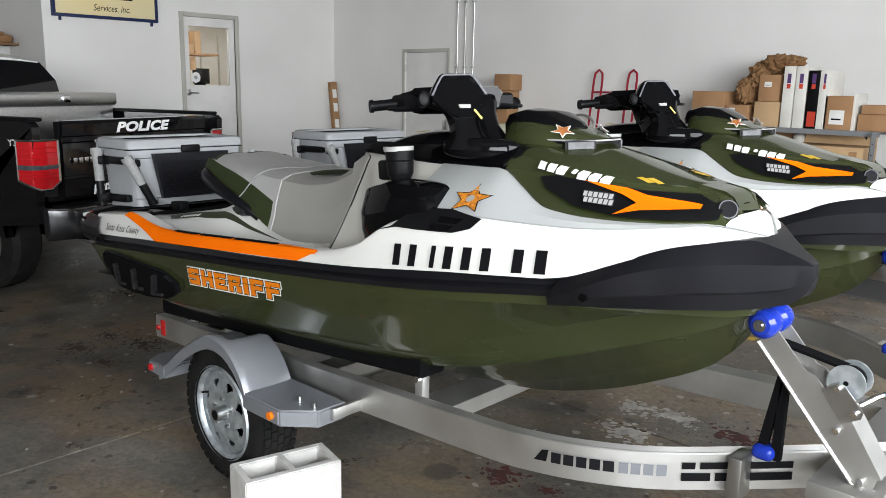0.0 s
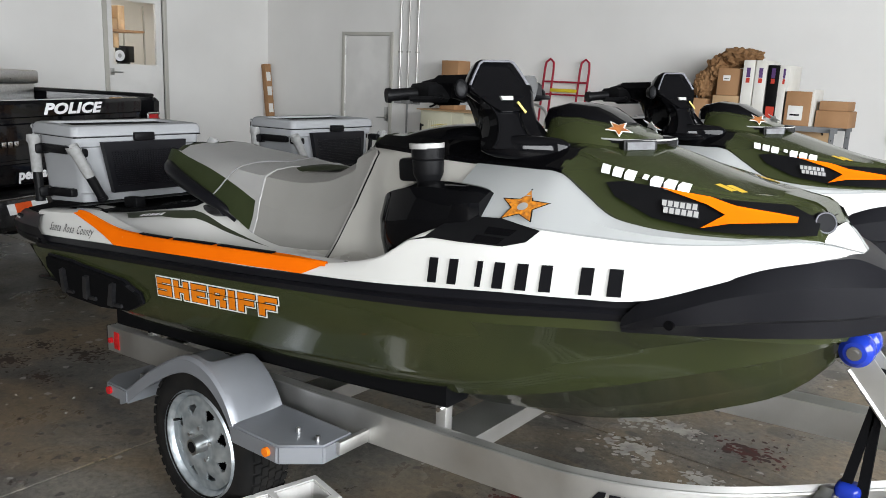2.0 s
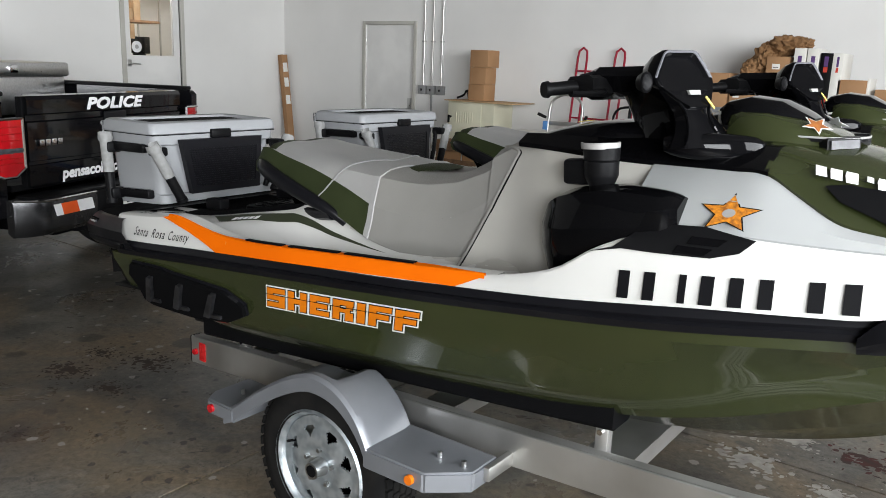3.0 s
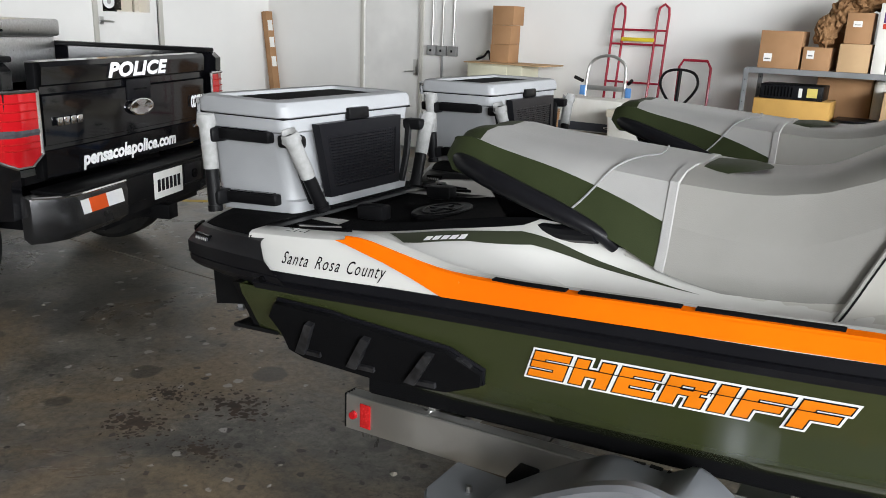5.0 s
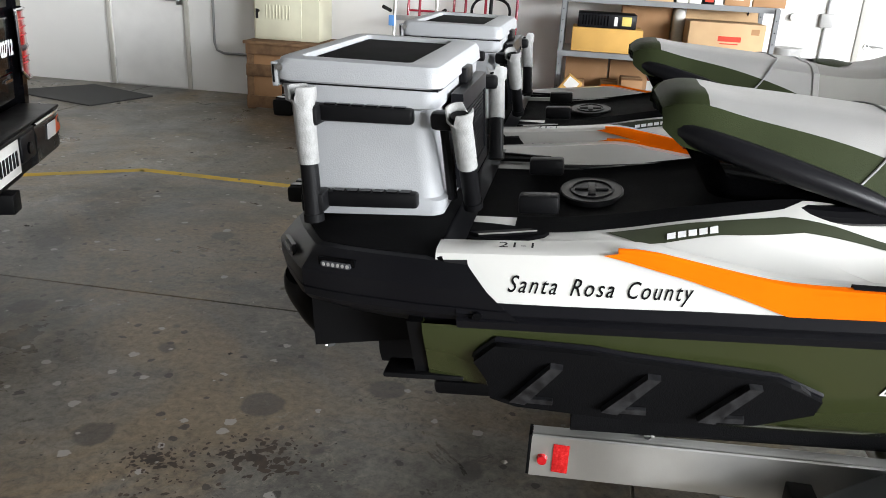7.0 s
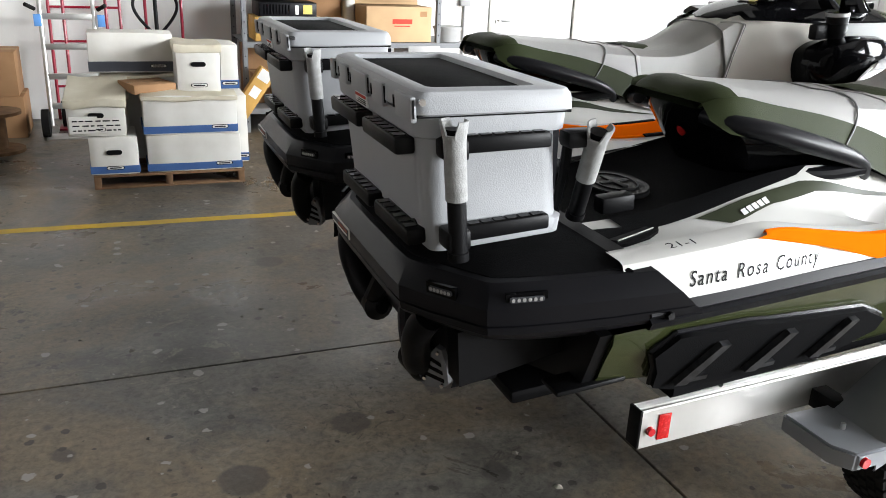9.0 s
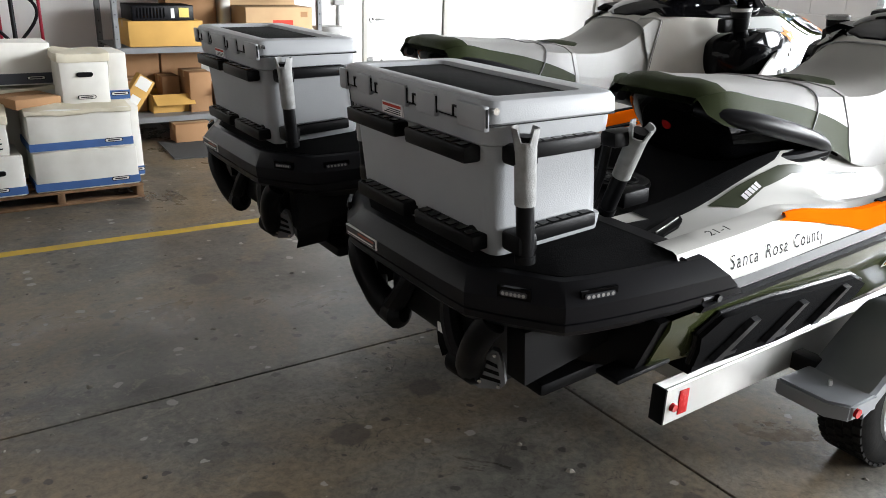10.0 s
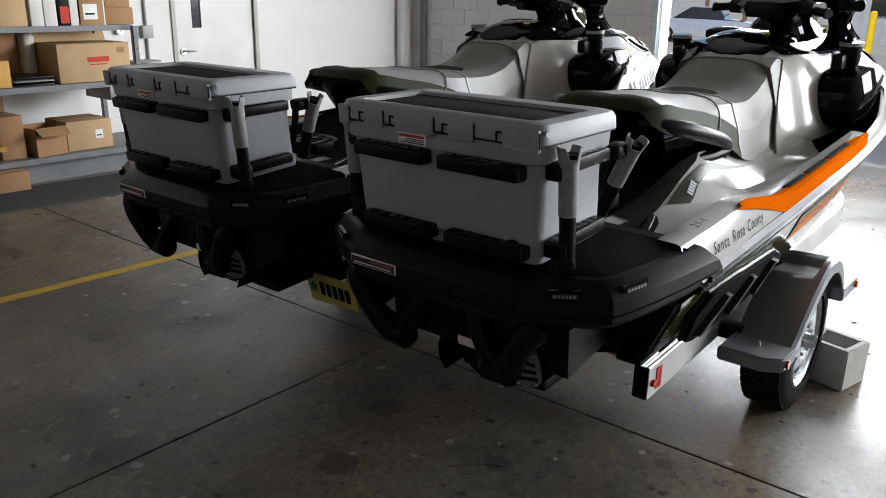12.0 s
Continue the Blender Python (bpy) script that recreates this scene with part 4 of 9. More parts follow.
    def seat_top(x):
        h = seat_ring(x)[2:]
        return [(x, -y, z) for y, z in h] + [(x, y, z) for y, z in h[-2::-1]]
    part("pillion_cushion", mk(loft, rows_of(seat_top, 1.04, 1.60, 20)), SEATGREY, ski, "light grey vinyl pillion cushion")
    part("seat_cushion", mk(loft, rows_of(seat_top, 1.60, 2.10, 18), cap1=True), SADDLE, ski, "mid grey vinyl saddle")
    part("console_nose", mk(loft, rows_of(seat_top, 2.10, 2.3, 10), cap1=True), BEIGE, ski, "pale grey console behind the dash")
    part("seat_back", mk(loft, rows_of(seat_top, 0.935, 1.04, 8), cap0=True), GREENVINYL, ski, "raised olive vinyl seat back")
    for s in (-1, 1):
        def flank(x):
            h = seat_ring(x)[:3]
            return [(x, s * y, z) for y, z in h]
        part("seat_flank", mk(loft, rows_of(flank, 0.935, 1.6, 18)), GREENVINYL, ski, "olive vinyl seat flank")
        part("seat_flank", mk(loft, rows_of(flank, 1.6, 2.10, 16)), SADDLE, ski, "mid grey vinyl seat flank")
        part("grab_handle", mk(tube, [(0.955, s * 0.15, 0.800), (0.985, s * 0.215, 0.790), (1.07, s * 0.268, 0.768), (1.20, s * 0.298, 0.726), (1.34, s * 0.306, 0.676), (1.43, s * 0.292, 0.632), (1.47, s * 0.262, 0.590)], [0.018 + 0.012 * math.sin(math.pi * min(k / 20, 1)) for k in range(25)], 12, 4), GUARD, ski, "black grab handle beside the seat")
        part("handle_foot", mk(tube, [(1.43, s * 0.285, 0.625), (1.33, s * 0.265, 0.615), (1.22, s * 0.235, 0.620)], [0.026, 0.025, 0.024, 0.022, 0.020, 0.018, 0.016], 10, 3), GUARD, ski)
    for xs, back, r_, m_ in ((1.50, -0.16, 0.003, SEATDARK), (2.09, 0.02, 0.004, SEATDARK)):
        pts = []
        for s in (-1, 1):
            side_pts = []
            for k in range(7):
                x = xs + back * (1 - k / 6) ** 1.5
                y, z = seat_ring(x)[k]
                side_pts.append((x, s * (y + (0.002 if k < 4 else 0)), z + (0.0015 if k > 2 else 0)))
            pts += side_pts if s < 0 else side_pts[-2::-1]
        part("seam", mk(tube, pts, r_, 6, 2), m_, ski, "stitched seat seam")

    def band(x0, x1):
        def at(x, k):
            y, z = seat_ring(x)[k]
            return y, z
        rows = []
        for x in (x0, x0 + 0.004, x1 - 0.004, x1):
            lift = 0.0035 if x0 < x < x1 else -0.002
            ring_ = [(x + -0.02 * (1 - k / 6) ** 1.5, -(seat_ring(x + -0.02 * (1 - k / 6) ** 1.5)[k][0] + lift * (k < 4)), seat_ring(x + -0.02 * (1 - k / 6) ** 1.5)[k][1] + lift * (k > 2)) for k in range(7)]
            rows.append(ring_ + [(a, -b, c) for a, b, c in ring_[-2::-1]])
        return mk(loft, rows)
    part("seat_strap", band(1.60, 1.628), SEATGREY, ski, "light grey strap across the saddle")
    for s in (-1, 1):
        def console(x):
            """Blends from the seat's flank into the console wall."""
            ya, za, yb, zb_, yc, zc, yd, zd, ze = lerp_table(BODY, x)
            zt, w, zb = lerp_table(SEAT, x)
            d = zt - zb
            k = min(max((x - 2.09) / 0.26, 0), 1)
            k = k * k * (3 - 2 * k)
            a = [(w + 0.085, 0.46), (w + 0.05, zb + 0.15 * d), (w + 0.022, zb + 0.5 * d), (w * 1.0, zb + 0.78 * d), (w * 0.94, zt - 0.028), (w * 0.72, zt - 0.004)]
            c = [(yc + 0.115, 0.49), (yc + 0.088, 0.60), (yc + 0.052, 0.76), (yc + 0.02, zc - 0.035), (yc + 0.002, zc), (yd + 0.005, zd - 0.004)]
            return [(x, s * (p[0] + (q[0] - p[0]) * k), p[1] + (q[1] - p[1]) * k) for p, q in zip(a, c)]
        part("console_side", mk(loft, rows_of(console, 2.09, 2.93, 26)), BEIGE, ski, "pale grey console side", angle=45)
        def console_at(x, q):
            """On the console's flank: q runs from its foot (0) to its top edge (5)."""
            ring_, i = console(x), min(int(q), 4)
            return Vector(ring_[i]).lerp(Vector(ring_[i + 1]), q - i)
        JOIN = [(0.0, 1.98), (1.0, 2.045), (2.0, 2.12), (3.0, 2.18), (3.5, 2.188), (4.0, 2.165), (5.0, 2.105)]
        out = Vector((0, s * 0.0035, 0.001))
        part("seat_flank", mk(loft, [[tuple(console_at(x, q) + out) for x in frange(2.082, max(lerp_table(JOIN, q)[0], 2.084), 6)] for q in frange(1.5, 5.0, 18)]), SADDLE, ski, "mid grey vinyl seat flank")
        part("console_foot", mk(loft, [[tuple(console_at(x, q) + out) for x in frange(min(lerp_table(JOIN, q)[0], 2.10), 2.102, 5)] for q in frange(0.0, 1.7, 8)]), BEIGE, ski, "pale grey console side")
        edge_ = [console_at(lerp_table(JOIN, q)[0], q) + out for q in frange(0.2, 5.0, 20)]
        part("seat_piping", mk(tube, [tuple(p) for p in edge_], 0.0055, 8, 2), SADDLE, ski, "grey piping between the saddle and the console")
        part("seam_line", mk(tube, [tuple(p + Vector((0.008, 0, -0.001))) for p in edge_], 0.003, 6, 2), BLACKP, ski)
    part("seat_patch", cut_poly([(1.64, -0.15), (1.70, -0.135), (1.76, -0.09), (1.79, -0.03), (1.795, 0.0), (1.79, 0.03), (1.76, 0.09), (1.70, 0.135), (1.64, 0.15), (1.645, 0.0)], 0.03, lambda u, v: (u, v, lerp_table(SEAT, u)[0] + 0.006 - 0.02 * (abs(v) / 0.15) ** 3 + 0.012 * math.cos(v * 9) * max(0.0, 1 - abs(u - 1.72) / 0.08))), GREENVINYL, ski, "olive seat inset")
    def base_ring(z, xr, w):
        wf = max(w, 0.262 - max(z - 0.62, 0) * 0.25)
        xe = 1.56 - max(z - 0.60, 0) * 1.9
        half = [(xr, w * 0.45), (xr + 0.015, w * 0.72), (xr + 0.06, w), (max(xe, xr + 0.1), wf)]
        return [(x, -y, z) for x, y in half[::-1]] + [(x, y, z) for x, y in half]
    part("seat_base", mk(loft, [base_ring(*q) for q in ((0.54, 1.10, 0.17), (0.60, 1.075, 0.175), (0.66, 1.045, 0.19), (0.72, 1.01, 0.20), (0.77, 0.975, 0.195), (0.805, 0.950, 0.178), (0.825, 0.945, 0.165))], closed=True, cap0=True, cap1=True), BLACKG, ski, "raked black seat base", angle=40)
    part("rear_badge", mk(cyl, (1.004, 0, 0.722), (1.020, 0, 0.728), 0.017, seg=20), REDREFL, ski, "small red round badge under the seat back")

    # steering, turned some 18 degrees: column cover, pad, bar, grips
    def st(x, y, z):
        return (2.525 + (x - 2.44) * 0.948 + y * 0.254, -0.075 - (x - 2.44) * 0.318 + y * 0.758, z)

    def turned(rings):
        return [[st(*q) for q in ring_] for ring_ in rings]
    COLUMN = [(0.87, 2.45, 2.77, 0.11), (0.90, 2.445, 2.74, 0.095), (0.93, 2.44, 2.71, 0.082), (0.96, 2.425, 2.68, 0.075), (1.0, 2.405, 2.66, 0.078), (1.035, 2.385, 2.65, 0.095), (1.065, 2.38, 2.63, 0.11), (1.08, 2.40, 2.60, 0.09)]
    bm = mk(loft, turned([(x0 + (x1 - x0) * 0.5 * (1 - math.copysign(abs(math.cos(a)) ** 0.7, math.cos(a))), w * math.copysign(abs(math.sin(a)) ** 0.8, math.sin(a)), z) for a in frange(0, 2 * math.pi, 25)[:-1]] for z, x0, x1, w in COLUMN), closed=True, cap0=True, cap1=True)
    part("steering_cover", bm, BLACKG, ski, "gloss black steering column cover")
    bm = mk(loft, turned([(x, -w * 0.8, z - 0.045), (x, -w, z), (x, -w * 0.82, z + 0.026), (x, w * 0.82, z + 0.026), (x, w, z), (x, w * 0.8, z - 0.045)] for x, w, z in ((2.33, 0.15, 1.055), (2.36, 0.225, 1.062), (2.43, 0.255, 1.076), (2.54, 0.17, 1.074), (2.62, 0.10, 1.066))), cap0=True, cap1=True)
    part("bar_pad", bm, BLACKG, ski, "gloss black handlebar pad")
    for s in (-1, 1):
        part("handlebar", mk(tube, [st(2.44, s * 0.08, 1.05), st(2.43, s * 0.16, 1.066), st(2.40, s * 0.25, 1.052)], 0.034, 10, 4), BLACKP, ski)
        part("switch_pod", mk(loft, turned([(x, s * 0.235 - 0.05, z0), (x, s * 0.235 - 0.05, z1), (x, s * 0.235 + 0.05, z1), (x, s * 0.235 + 0.05, z0)] for x, z0, z1 in ((2.36, 1.035, 1.065), (2.375, 1.02, 1.078), (2.45, 1.018, 1.08), (2.465, 1.03, 1.07))), closed=True, cap0=True, cap1=True), BLACKP, ski)
        g = part("grip", mk(tube, [st(2.40, s * 0.25, 1.05), st(2.38, s * 0.31, 1.047), st(2.36, s * 0.38, 1.043)], 0.019, 12, 3), BLACKP, ski, "ribbed black rubber grip")
        part("grip_end", mk(cyl, st(2.361, s * 0.377, 1.043), st(2.358, s * 0.393, 1.0425), 0.024, 0.022), BLACKP, g)
        part("lever", mk(tube, [st(2.46, s * 0.22, 1.035), st(2.48, s * 0.27, 1.03), st(2.44, s * 0.35, 1.03)], 0.008, 6, 3), BLACKP, ski)
    # handlebar cowl: a six-sided screen that faces forward over the steering head, on a strut
    FACE = [(-0.050, 1.133), (-0.062, 1.126), (-0.084, 1.095), (-0.104, 1.062), (-0.100, 1.045), (-0.055, 1.000), (-0.03, 0.985), (0.03, 0.985), (0.055, 1.000), (0.100, 1.045), (0.104, 1.062), (0.084, 1.095), (0.062, 1.126), (0.050, 1.133)]

    def head(u, f, z):
        return (2.728 + 0.40 * u + 0.917 * f, -0.286 + 0.917 * u - 0.40 * f, z)

    def lean(u, z):
        return 0.43 * (1.122 - z) - 2.2 * u * u

    def cowl(size, back, dz=0.0):
        return [head(u * size, lean(u, z) - back, 1.065 + (z - 1.065) * size + dz) for u, z in FACE]
    pod = part("handlebar_cowl", mk(loft, [cowl(0.78, 0.010), cowl(0.86, 0.006), cowl(0.97, 0.0), cowl(1.0, 0.006), cowl(1.0, 0.018), cowl(0.92, 0.05, -0.004), cowl(0.7, 0.09, -0.012)], closed=True, cap0=True, cap1=True), BLACKG, ski, "gloss black handlebar cowl with a pale rim", angle=30)
    part("rim", mk(loft, [[head(u * k, lean(u, z) + 0.0016 - o, 1.065 + (z - 1.065) * k) for u, z in FACE[10:] + FACE[:4]] for k, o in ((0.985, 0.004), (0.975, 0.0), (0.905, 0.003), (0.895, 0.007))]), mat("cowl_rim_grey", (0.15, 0.15, 0.165), 0.3, spec=0.1), pod, "pale grey rim band")
    part("badge", mk(prism, [(-0.018, 1.018), (-0.021, 1.030), (0.021, 1.030), (0.018, 1.018)], lambda u, v, d: head(u, lean(u, v) + d - 0.009, v), 0.0, 0.008), SEATGREY, pod, "small pale badge")
    part("hanging_tag", mk(prism, [(0.030, 1.015), (0.052, 0.985), (0.046, 0.980), (0.024, 1.010)], lambda u, v, d: head(u, lean(u, v) + d, v), 0.004, 0.007), mat("yellow_tag", (0.62, 0.50, 0.14), 0.45), pod, "small yellow tag")
    part("strut", mk(loft, [[head(w * u, lean(0, z) + f * k - 0.012, z) for u, f in ((-1, -0.5), (-0.9, -0.12), (-0.5, 0.0), (0.5, 0.0), (0.9, -0.12), (1, -0.5), (0.5, -1), (-0.5, -1))] for z, w, k in ((1.03, 0.090, 0.05), (1.0, 0.062, 0.07), (0.975, 0.046, 0.08), (0.945, 0.048, 0.08), (0.915, 0.062, 0.09), (0.885, 0.085, 0.10))], closed=True, cap0=True, cap1=True), BLACKG, pod, angle=40)
    for k in (-1, 1):
        part("strut_edge", mk(tube, [head(w * k, lean(0, z) - 0.014, z) for z, w in ((1.0, 0.054), (0.975, 0.041), (0.945, 0.043), (0.915, 0.056), (0.89, 0.076))], 0.004, 6, 3), BLACKG, pod)
    part("control_knob", mk(loft, [[tuple(Vector(head(-0.100 - d * 0.5, -0.055 + d, 1.052)) + Vector((0.40 * q * math.cos(a) * 0.8, 0.917 * q * math.cos(a) * 0.8, q * math.sin(a)))) for a in frange(0, 2 * math.pi, 21)[:-1]] for d, q in ((0.0, 0.02), (0.035, 0.026), (0.05, 0.027), (0.056, 0.021), (0.054, 0.016))], closed=True, cap0=True, cap1=True), BLACKP, ski, "round black thumb control beside the cowl")
    # glove box pods and deflectors
    def tier(x, w, z0, z1):
        half = [(w, z0), (w * 0.99, z0 + (z1 - z0) * 0.45), (w * 0.80, z0 + (z1 - z0) * 0.86), (w * 0.55, z1 - 0.003), (0.0, z1)]
        return [(x, -y, z) for y, z in half] + [(x, y, z) for y, z in half[-2::-1]]
    part("hood_tier", mk(loft, [tier(*q) for q in ((2.80, 0.150, 0.86, 0.975), (2.83, 0.168, 0.86, 0.982), (2.90, 0.176, 0.862, 0.972), (2.98, 0.165, 0.866, 0.948), (3.05, 0.135, 0.868, 0.918), (3.085, 0.105, 0.870, 0.900), (3.10, 0.09, 0.868, 0.882))], cap0=True, cap1=True), GREEN, ski, "raised olive hood tier", angle=40)
    part("windshield", mk(loft, [tier(*q) for q in ((2.755, 0.085, 0.93, 0.985), (2.78, 0.115, 0.935, 1.002), (2.84, 0.122, 0.945, 1.012), (2.92, 0.112, 0.945, 0.998), (2.98, 0.085, 0.935, 0.962), (3.0, 0.06, 0.93, 0.948))], cap0=True, cap1=True), BLACKG, ski, "gloss black wind deflector", angle=40)
    plate_ = part("lamp_plate", mk(prism, [(2.95, -0.155), (3.05, -0.145), (3.105, -0.07), (3.115, 0.0), (3.105, 0.07), (3.05, 0.145), (2.95, 0.155)], lambda u, v, d: (u + 0.01, v, d - (u - 2.95) * 0.06), 0.896, 0.906), BLACKP, ski, "black plate over the hood lamps")
    part("plate_edge", mk(tube, [(x + 0.01, y, 0.907 - (x - 2.95) * 0.06) for x, y in ((2.95, -0.157), (3.05, -0.147), (3.107, -0.072), (3.117, 0.0), (3.107, 0.072), (3.05, 0.147), (2.95, 0.157))], 0.003, 6), SEATGREY, plate_)
    for s in (-1, 1):
        c0, dv = Vector((3.072, s * 0.106, 0.884)), Vector((0.60, -s * 0.80, 0))
        nv = Vector((0.80, s * 0.60, 0))
        base = part("warning_lamp", mk(prism, [(-0.052, -0.013), (-0.047, -0.019), (0.047, -0.019), (0.052, -0.013), (0.052, 0.013), (0.047, 0.018), (-0.047, 0.018), (-0.052, 0.013)], lambda u, v, d: tuple(c0 + dv * u + Vector((0, 0, v)) + nv * d), -0.02, 0.018), BLACKP, ski, "small clear hood warning light, unlit")
        part("lens", mk(prism, [(-0.043, -0.011), (0.043, -0.011), (0.043, 0.011), (-0.043, 0.011)], lambda u, v, d: tuple(c0 + dv * u + Vector((0, 0, v)) + nv * d), 0.017, 0.023), CLEARLENS, base)
        star_pts = star_outline(3.0, 0.0, 0.036, 0.42, 0.3)
        for nm_, m_, k_, o_ in (("hood_badge", WHITEINK, 1.0, 0.0), ("badge_face", mat("brown_vinyl", (0.30, 0.11, 0.03), 0.4, col2=(0.18, 0.06, 0.02), scale=60), 0.82, 0.0015)):
            part(nm_, mk(prism, [(3.0 + (u - 3.0) * k_, v * k_) for u, v in star_pts], lambda u, v, d: (u + 0.02, s * (0.118 - (u - 3.0) * 0.42 - 0.75 * v + d * 0.8), 0.932 + v * 0.55 - (u - 3.0) * 0.34 + d * 0.8), o_, o_ + 0.0012), m_, ski, "small orange star badge with a white edge" if k_ == 1.0 else "")
    HUMP = [(2.12, 0.05, 0.884), (2.16, 0.13, 0.898), (2.22, 0.18, 0.915), (2.30, 0.205, 0.934), (2.38, 0.212, 0.946), (2.46, 0.205, 0.950), (2.54, 0.18, 0.945), (2.62, 0.15, 0.93)]
    bm = mk(loft, [[(x, w * math.copysign(abs(math.cos(a)) ** 0.6, math.cos(a)), 0.862 + (z - 0.862) * math.sin(a) ** 0.6) for a in frange(0, math.pi, 15)] for x, w, z in [(q, *lerp_table(HUMP, q)) for q in frange(2.12, 2.62, 15)]], cap0=True, cap1=True)
    part("dash_panel", bm, BLACKG, ski, "gloss black button panel", angle=50)
    part("dash_label", mk(prism, [(2.335, -0.11), (2.365, -0.10), (2.365, -0.06), (2.335, -0.07)], lambda u, v, d: (u, v, 0.939 + (u - 2.3) * 0.12 + d), 0.001, 0.003), mat("yellow_tag", (0.62, 0.50, 0.14), 0.45), ski, "small yellow dash label")
    for s in (-1, 1):
        VENT = [(2.70, 0.300, 0.345, 0.872, 0.914), (2.73, 0.285, 0.352, 0.860, 0.920), (2.80, 0.255, 0.335, 0.848, 0.921), (2.87, 0.225, 0.295, 0.845, 0.914), (2.91, 0.215, 0.265, 0.846, 0.906), (2.925, 0.22, 0.25, 0.852, 0.895)]
        bm = mk(loft, [[(x, s * (w0 + w1) / 2 + s * (w1 - w0) / 2 * math.copysign(abs(math.cos(a)) ** 0.6, math.cos(a)), (z0 + z1) / 2 + (z1 - z0) / 2 * math.copysign(abs(math.sin(a)) ** 0.6, math.sin(a))) for a in frange(0, 2 * math.pi, 17)[:-1]] for x, w0, w1, z0, z1 in [(q, *lerp_table(VENT, q)) for q in frange(2.70, 2.925, 12)]], closed=True, cap0=True, cap1=True)
        part("side_vent", bm, BLACKG, ski, angle=50)
        # knee storage bulb with cup holder
        K = [(2.385, 0.34, 0.41, 0.60, 0.69), (2.40, 0.33, 0.45, 0.56, 0.73), (2.45, 0.32, 0.50, 0.52, 0.765), (2.52, 0.33, 0.525, 0.53, 0.785), (2.62, 0.36, 0.537, 0.565, 0.797), (2.73, 0.38, 0.53, 0.61, 0.79), (2.775, 0.39, 0.52, 0.632, 0.782), (2.80, 0.40, 0.50, 0.645, 0.772)]

        def knee(x):
            w0, w1, z0, z1 = lerp_table(K, x)
            m, c = (w0 + w1) / 2, (z0 + z1) / 2
            return [(x, s * w0, z0 + 0.02), (x, s * m, z0), (x, s * (w1 - 0.02), z0 + 0.02), (x, s * w1, c - 0.02), (x, s * w1, c + 0.04), (x, s * (w1 - 0.025), z1 - 0.012), (x, s * m, z1), (x, s * w0, z1 - 0.01)]
        part("knee_storage", mk(loft, rows_of(knee, 2.385, 2.80, 26), closed=True, cap0=True, cap1=True), BLACKG, ski, "rounded black storage pod")
        cup = part("cup_holder", mk(loft, [[(2.558 + r * math.cos(a), s * 0.41 + r * math.sin(a), z) for a in frange(0, 2 * math.pi, 29)[:-1]] for z, r in ((0.765, 0.026), (0.790, 0.034), (0.808, 0.043), (0.815, 0.045), (0.850, 0.0465), (0.853, 0.044), (0.856, 0.0475), (0.887, 0.0495))], closed=True, cap0=True, cap1=True), BLACKP, ski, "black drink holder with a pale rim")
        part("rim", mk(cyl, (2.555, s * 0.41, 0.885), (2.555, s * 0.41, 0.901), 0.051, 0.0525, 28), SEATGREY, cup)
        part("inside", mk(cyl, (2.555, s * 0.41, 0.9013), (2.555, s * 0.41, 0.9025), 0.046, 0.046, 28), BLACKG, cup)
        part("bracket", bx(2.44, 2.53, s * 0.385 - 0.025, s * 0.385 + 0.025, 0.785, 0.855, 0.012), BLACKP, cup)
        # air intake between the panels
        part("air_intake", cut_poly([(2.60, 0.64), (2.66, 0.655), (2.72, 0.70), (2.80, 0.712), (2.869, 0.710), (2.985, 0.685), (2.952, 0.655), (2.89, 0.641), (2.76, 0.646), (2.68, 0.652)], 0.04, on_side(s, 0.006)), BLACKP, ski, "black air intake panel")
        for du, dv in ((0.0, 0.0), (-0.03, -0.022)):
            part("intake_slot", cut_poly([(2.845 + du, 0.690 + dv), (2.925 + du, 0.684 + dv), (2.905 + du, 0.668 + dv), (2.835 + du, 0.672 + dv)], 0.03, on_side(s, 0.009)), BLACKG, ski)

        # headlight panel, orange arrow, lamp pod
        part("headlight_panel", cut_poly([(3.092, 0.790), (3.13, 0.757), (3.235, 0.711), (3.36, 0.685), (3.48, 0.672), (3.572, 0.665), (3.568, 0.700), (3.50, 0.731), (3.38, 0.746), (3.225, 0.777), (3.136, 0.793)], 0.03, on_hood(s, 0.004)), BLACKP, ski, "black headlight surround")
        part("orange_flash", cut_poly([(3.224, 0.776), (3.338, 0.752), (3.396, 0.731), (3.528, 0.703), (3.530, 0.692), (3.405, 0.695), (3.352, 0.687), (3.386, 0.713), (3.338, 0.736)], 0.03, on_hood(s, 0.010)), ORANGE, ski, "orange arrow trim")
        lamp_ = part("warning_lamp", cut_poly([(3.242, 0.748), (3.322, 0.736), (3.340, 0.705), (3.262, 0.717)], 0.03, on_hood(s, 0.012)), CLEARLENS, ski, "clear warning light bar, unlit")
        for i in range(6):
            for j in range(2):
                u0, v0 = 3.250 + i * 0.0135 + j * 0.010, 0.738 - i * 0.0020 - j * 0.0155
                part("diode", cut_poly([(u0, v0 - 0.005), (u0 + 0.010, v0 - 0.0065), (u0 + 0.006, v0 + 0.0055), (u0 - 0.004, v0 + 0.007)], 0.03, on_hood(s, 0.0135)), SEATGREY, lamp_)
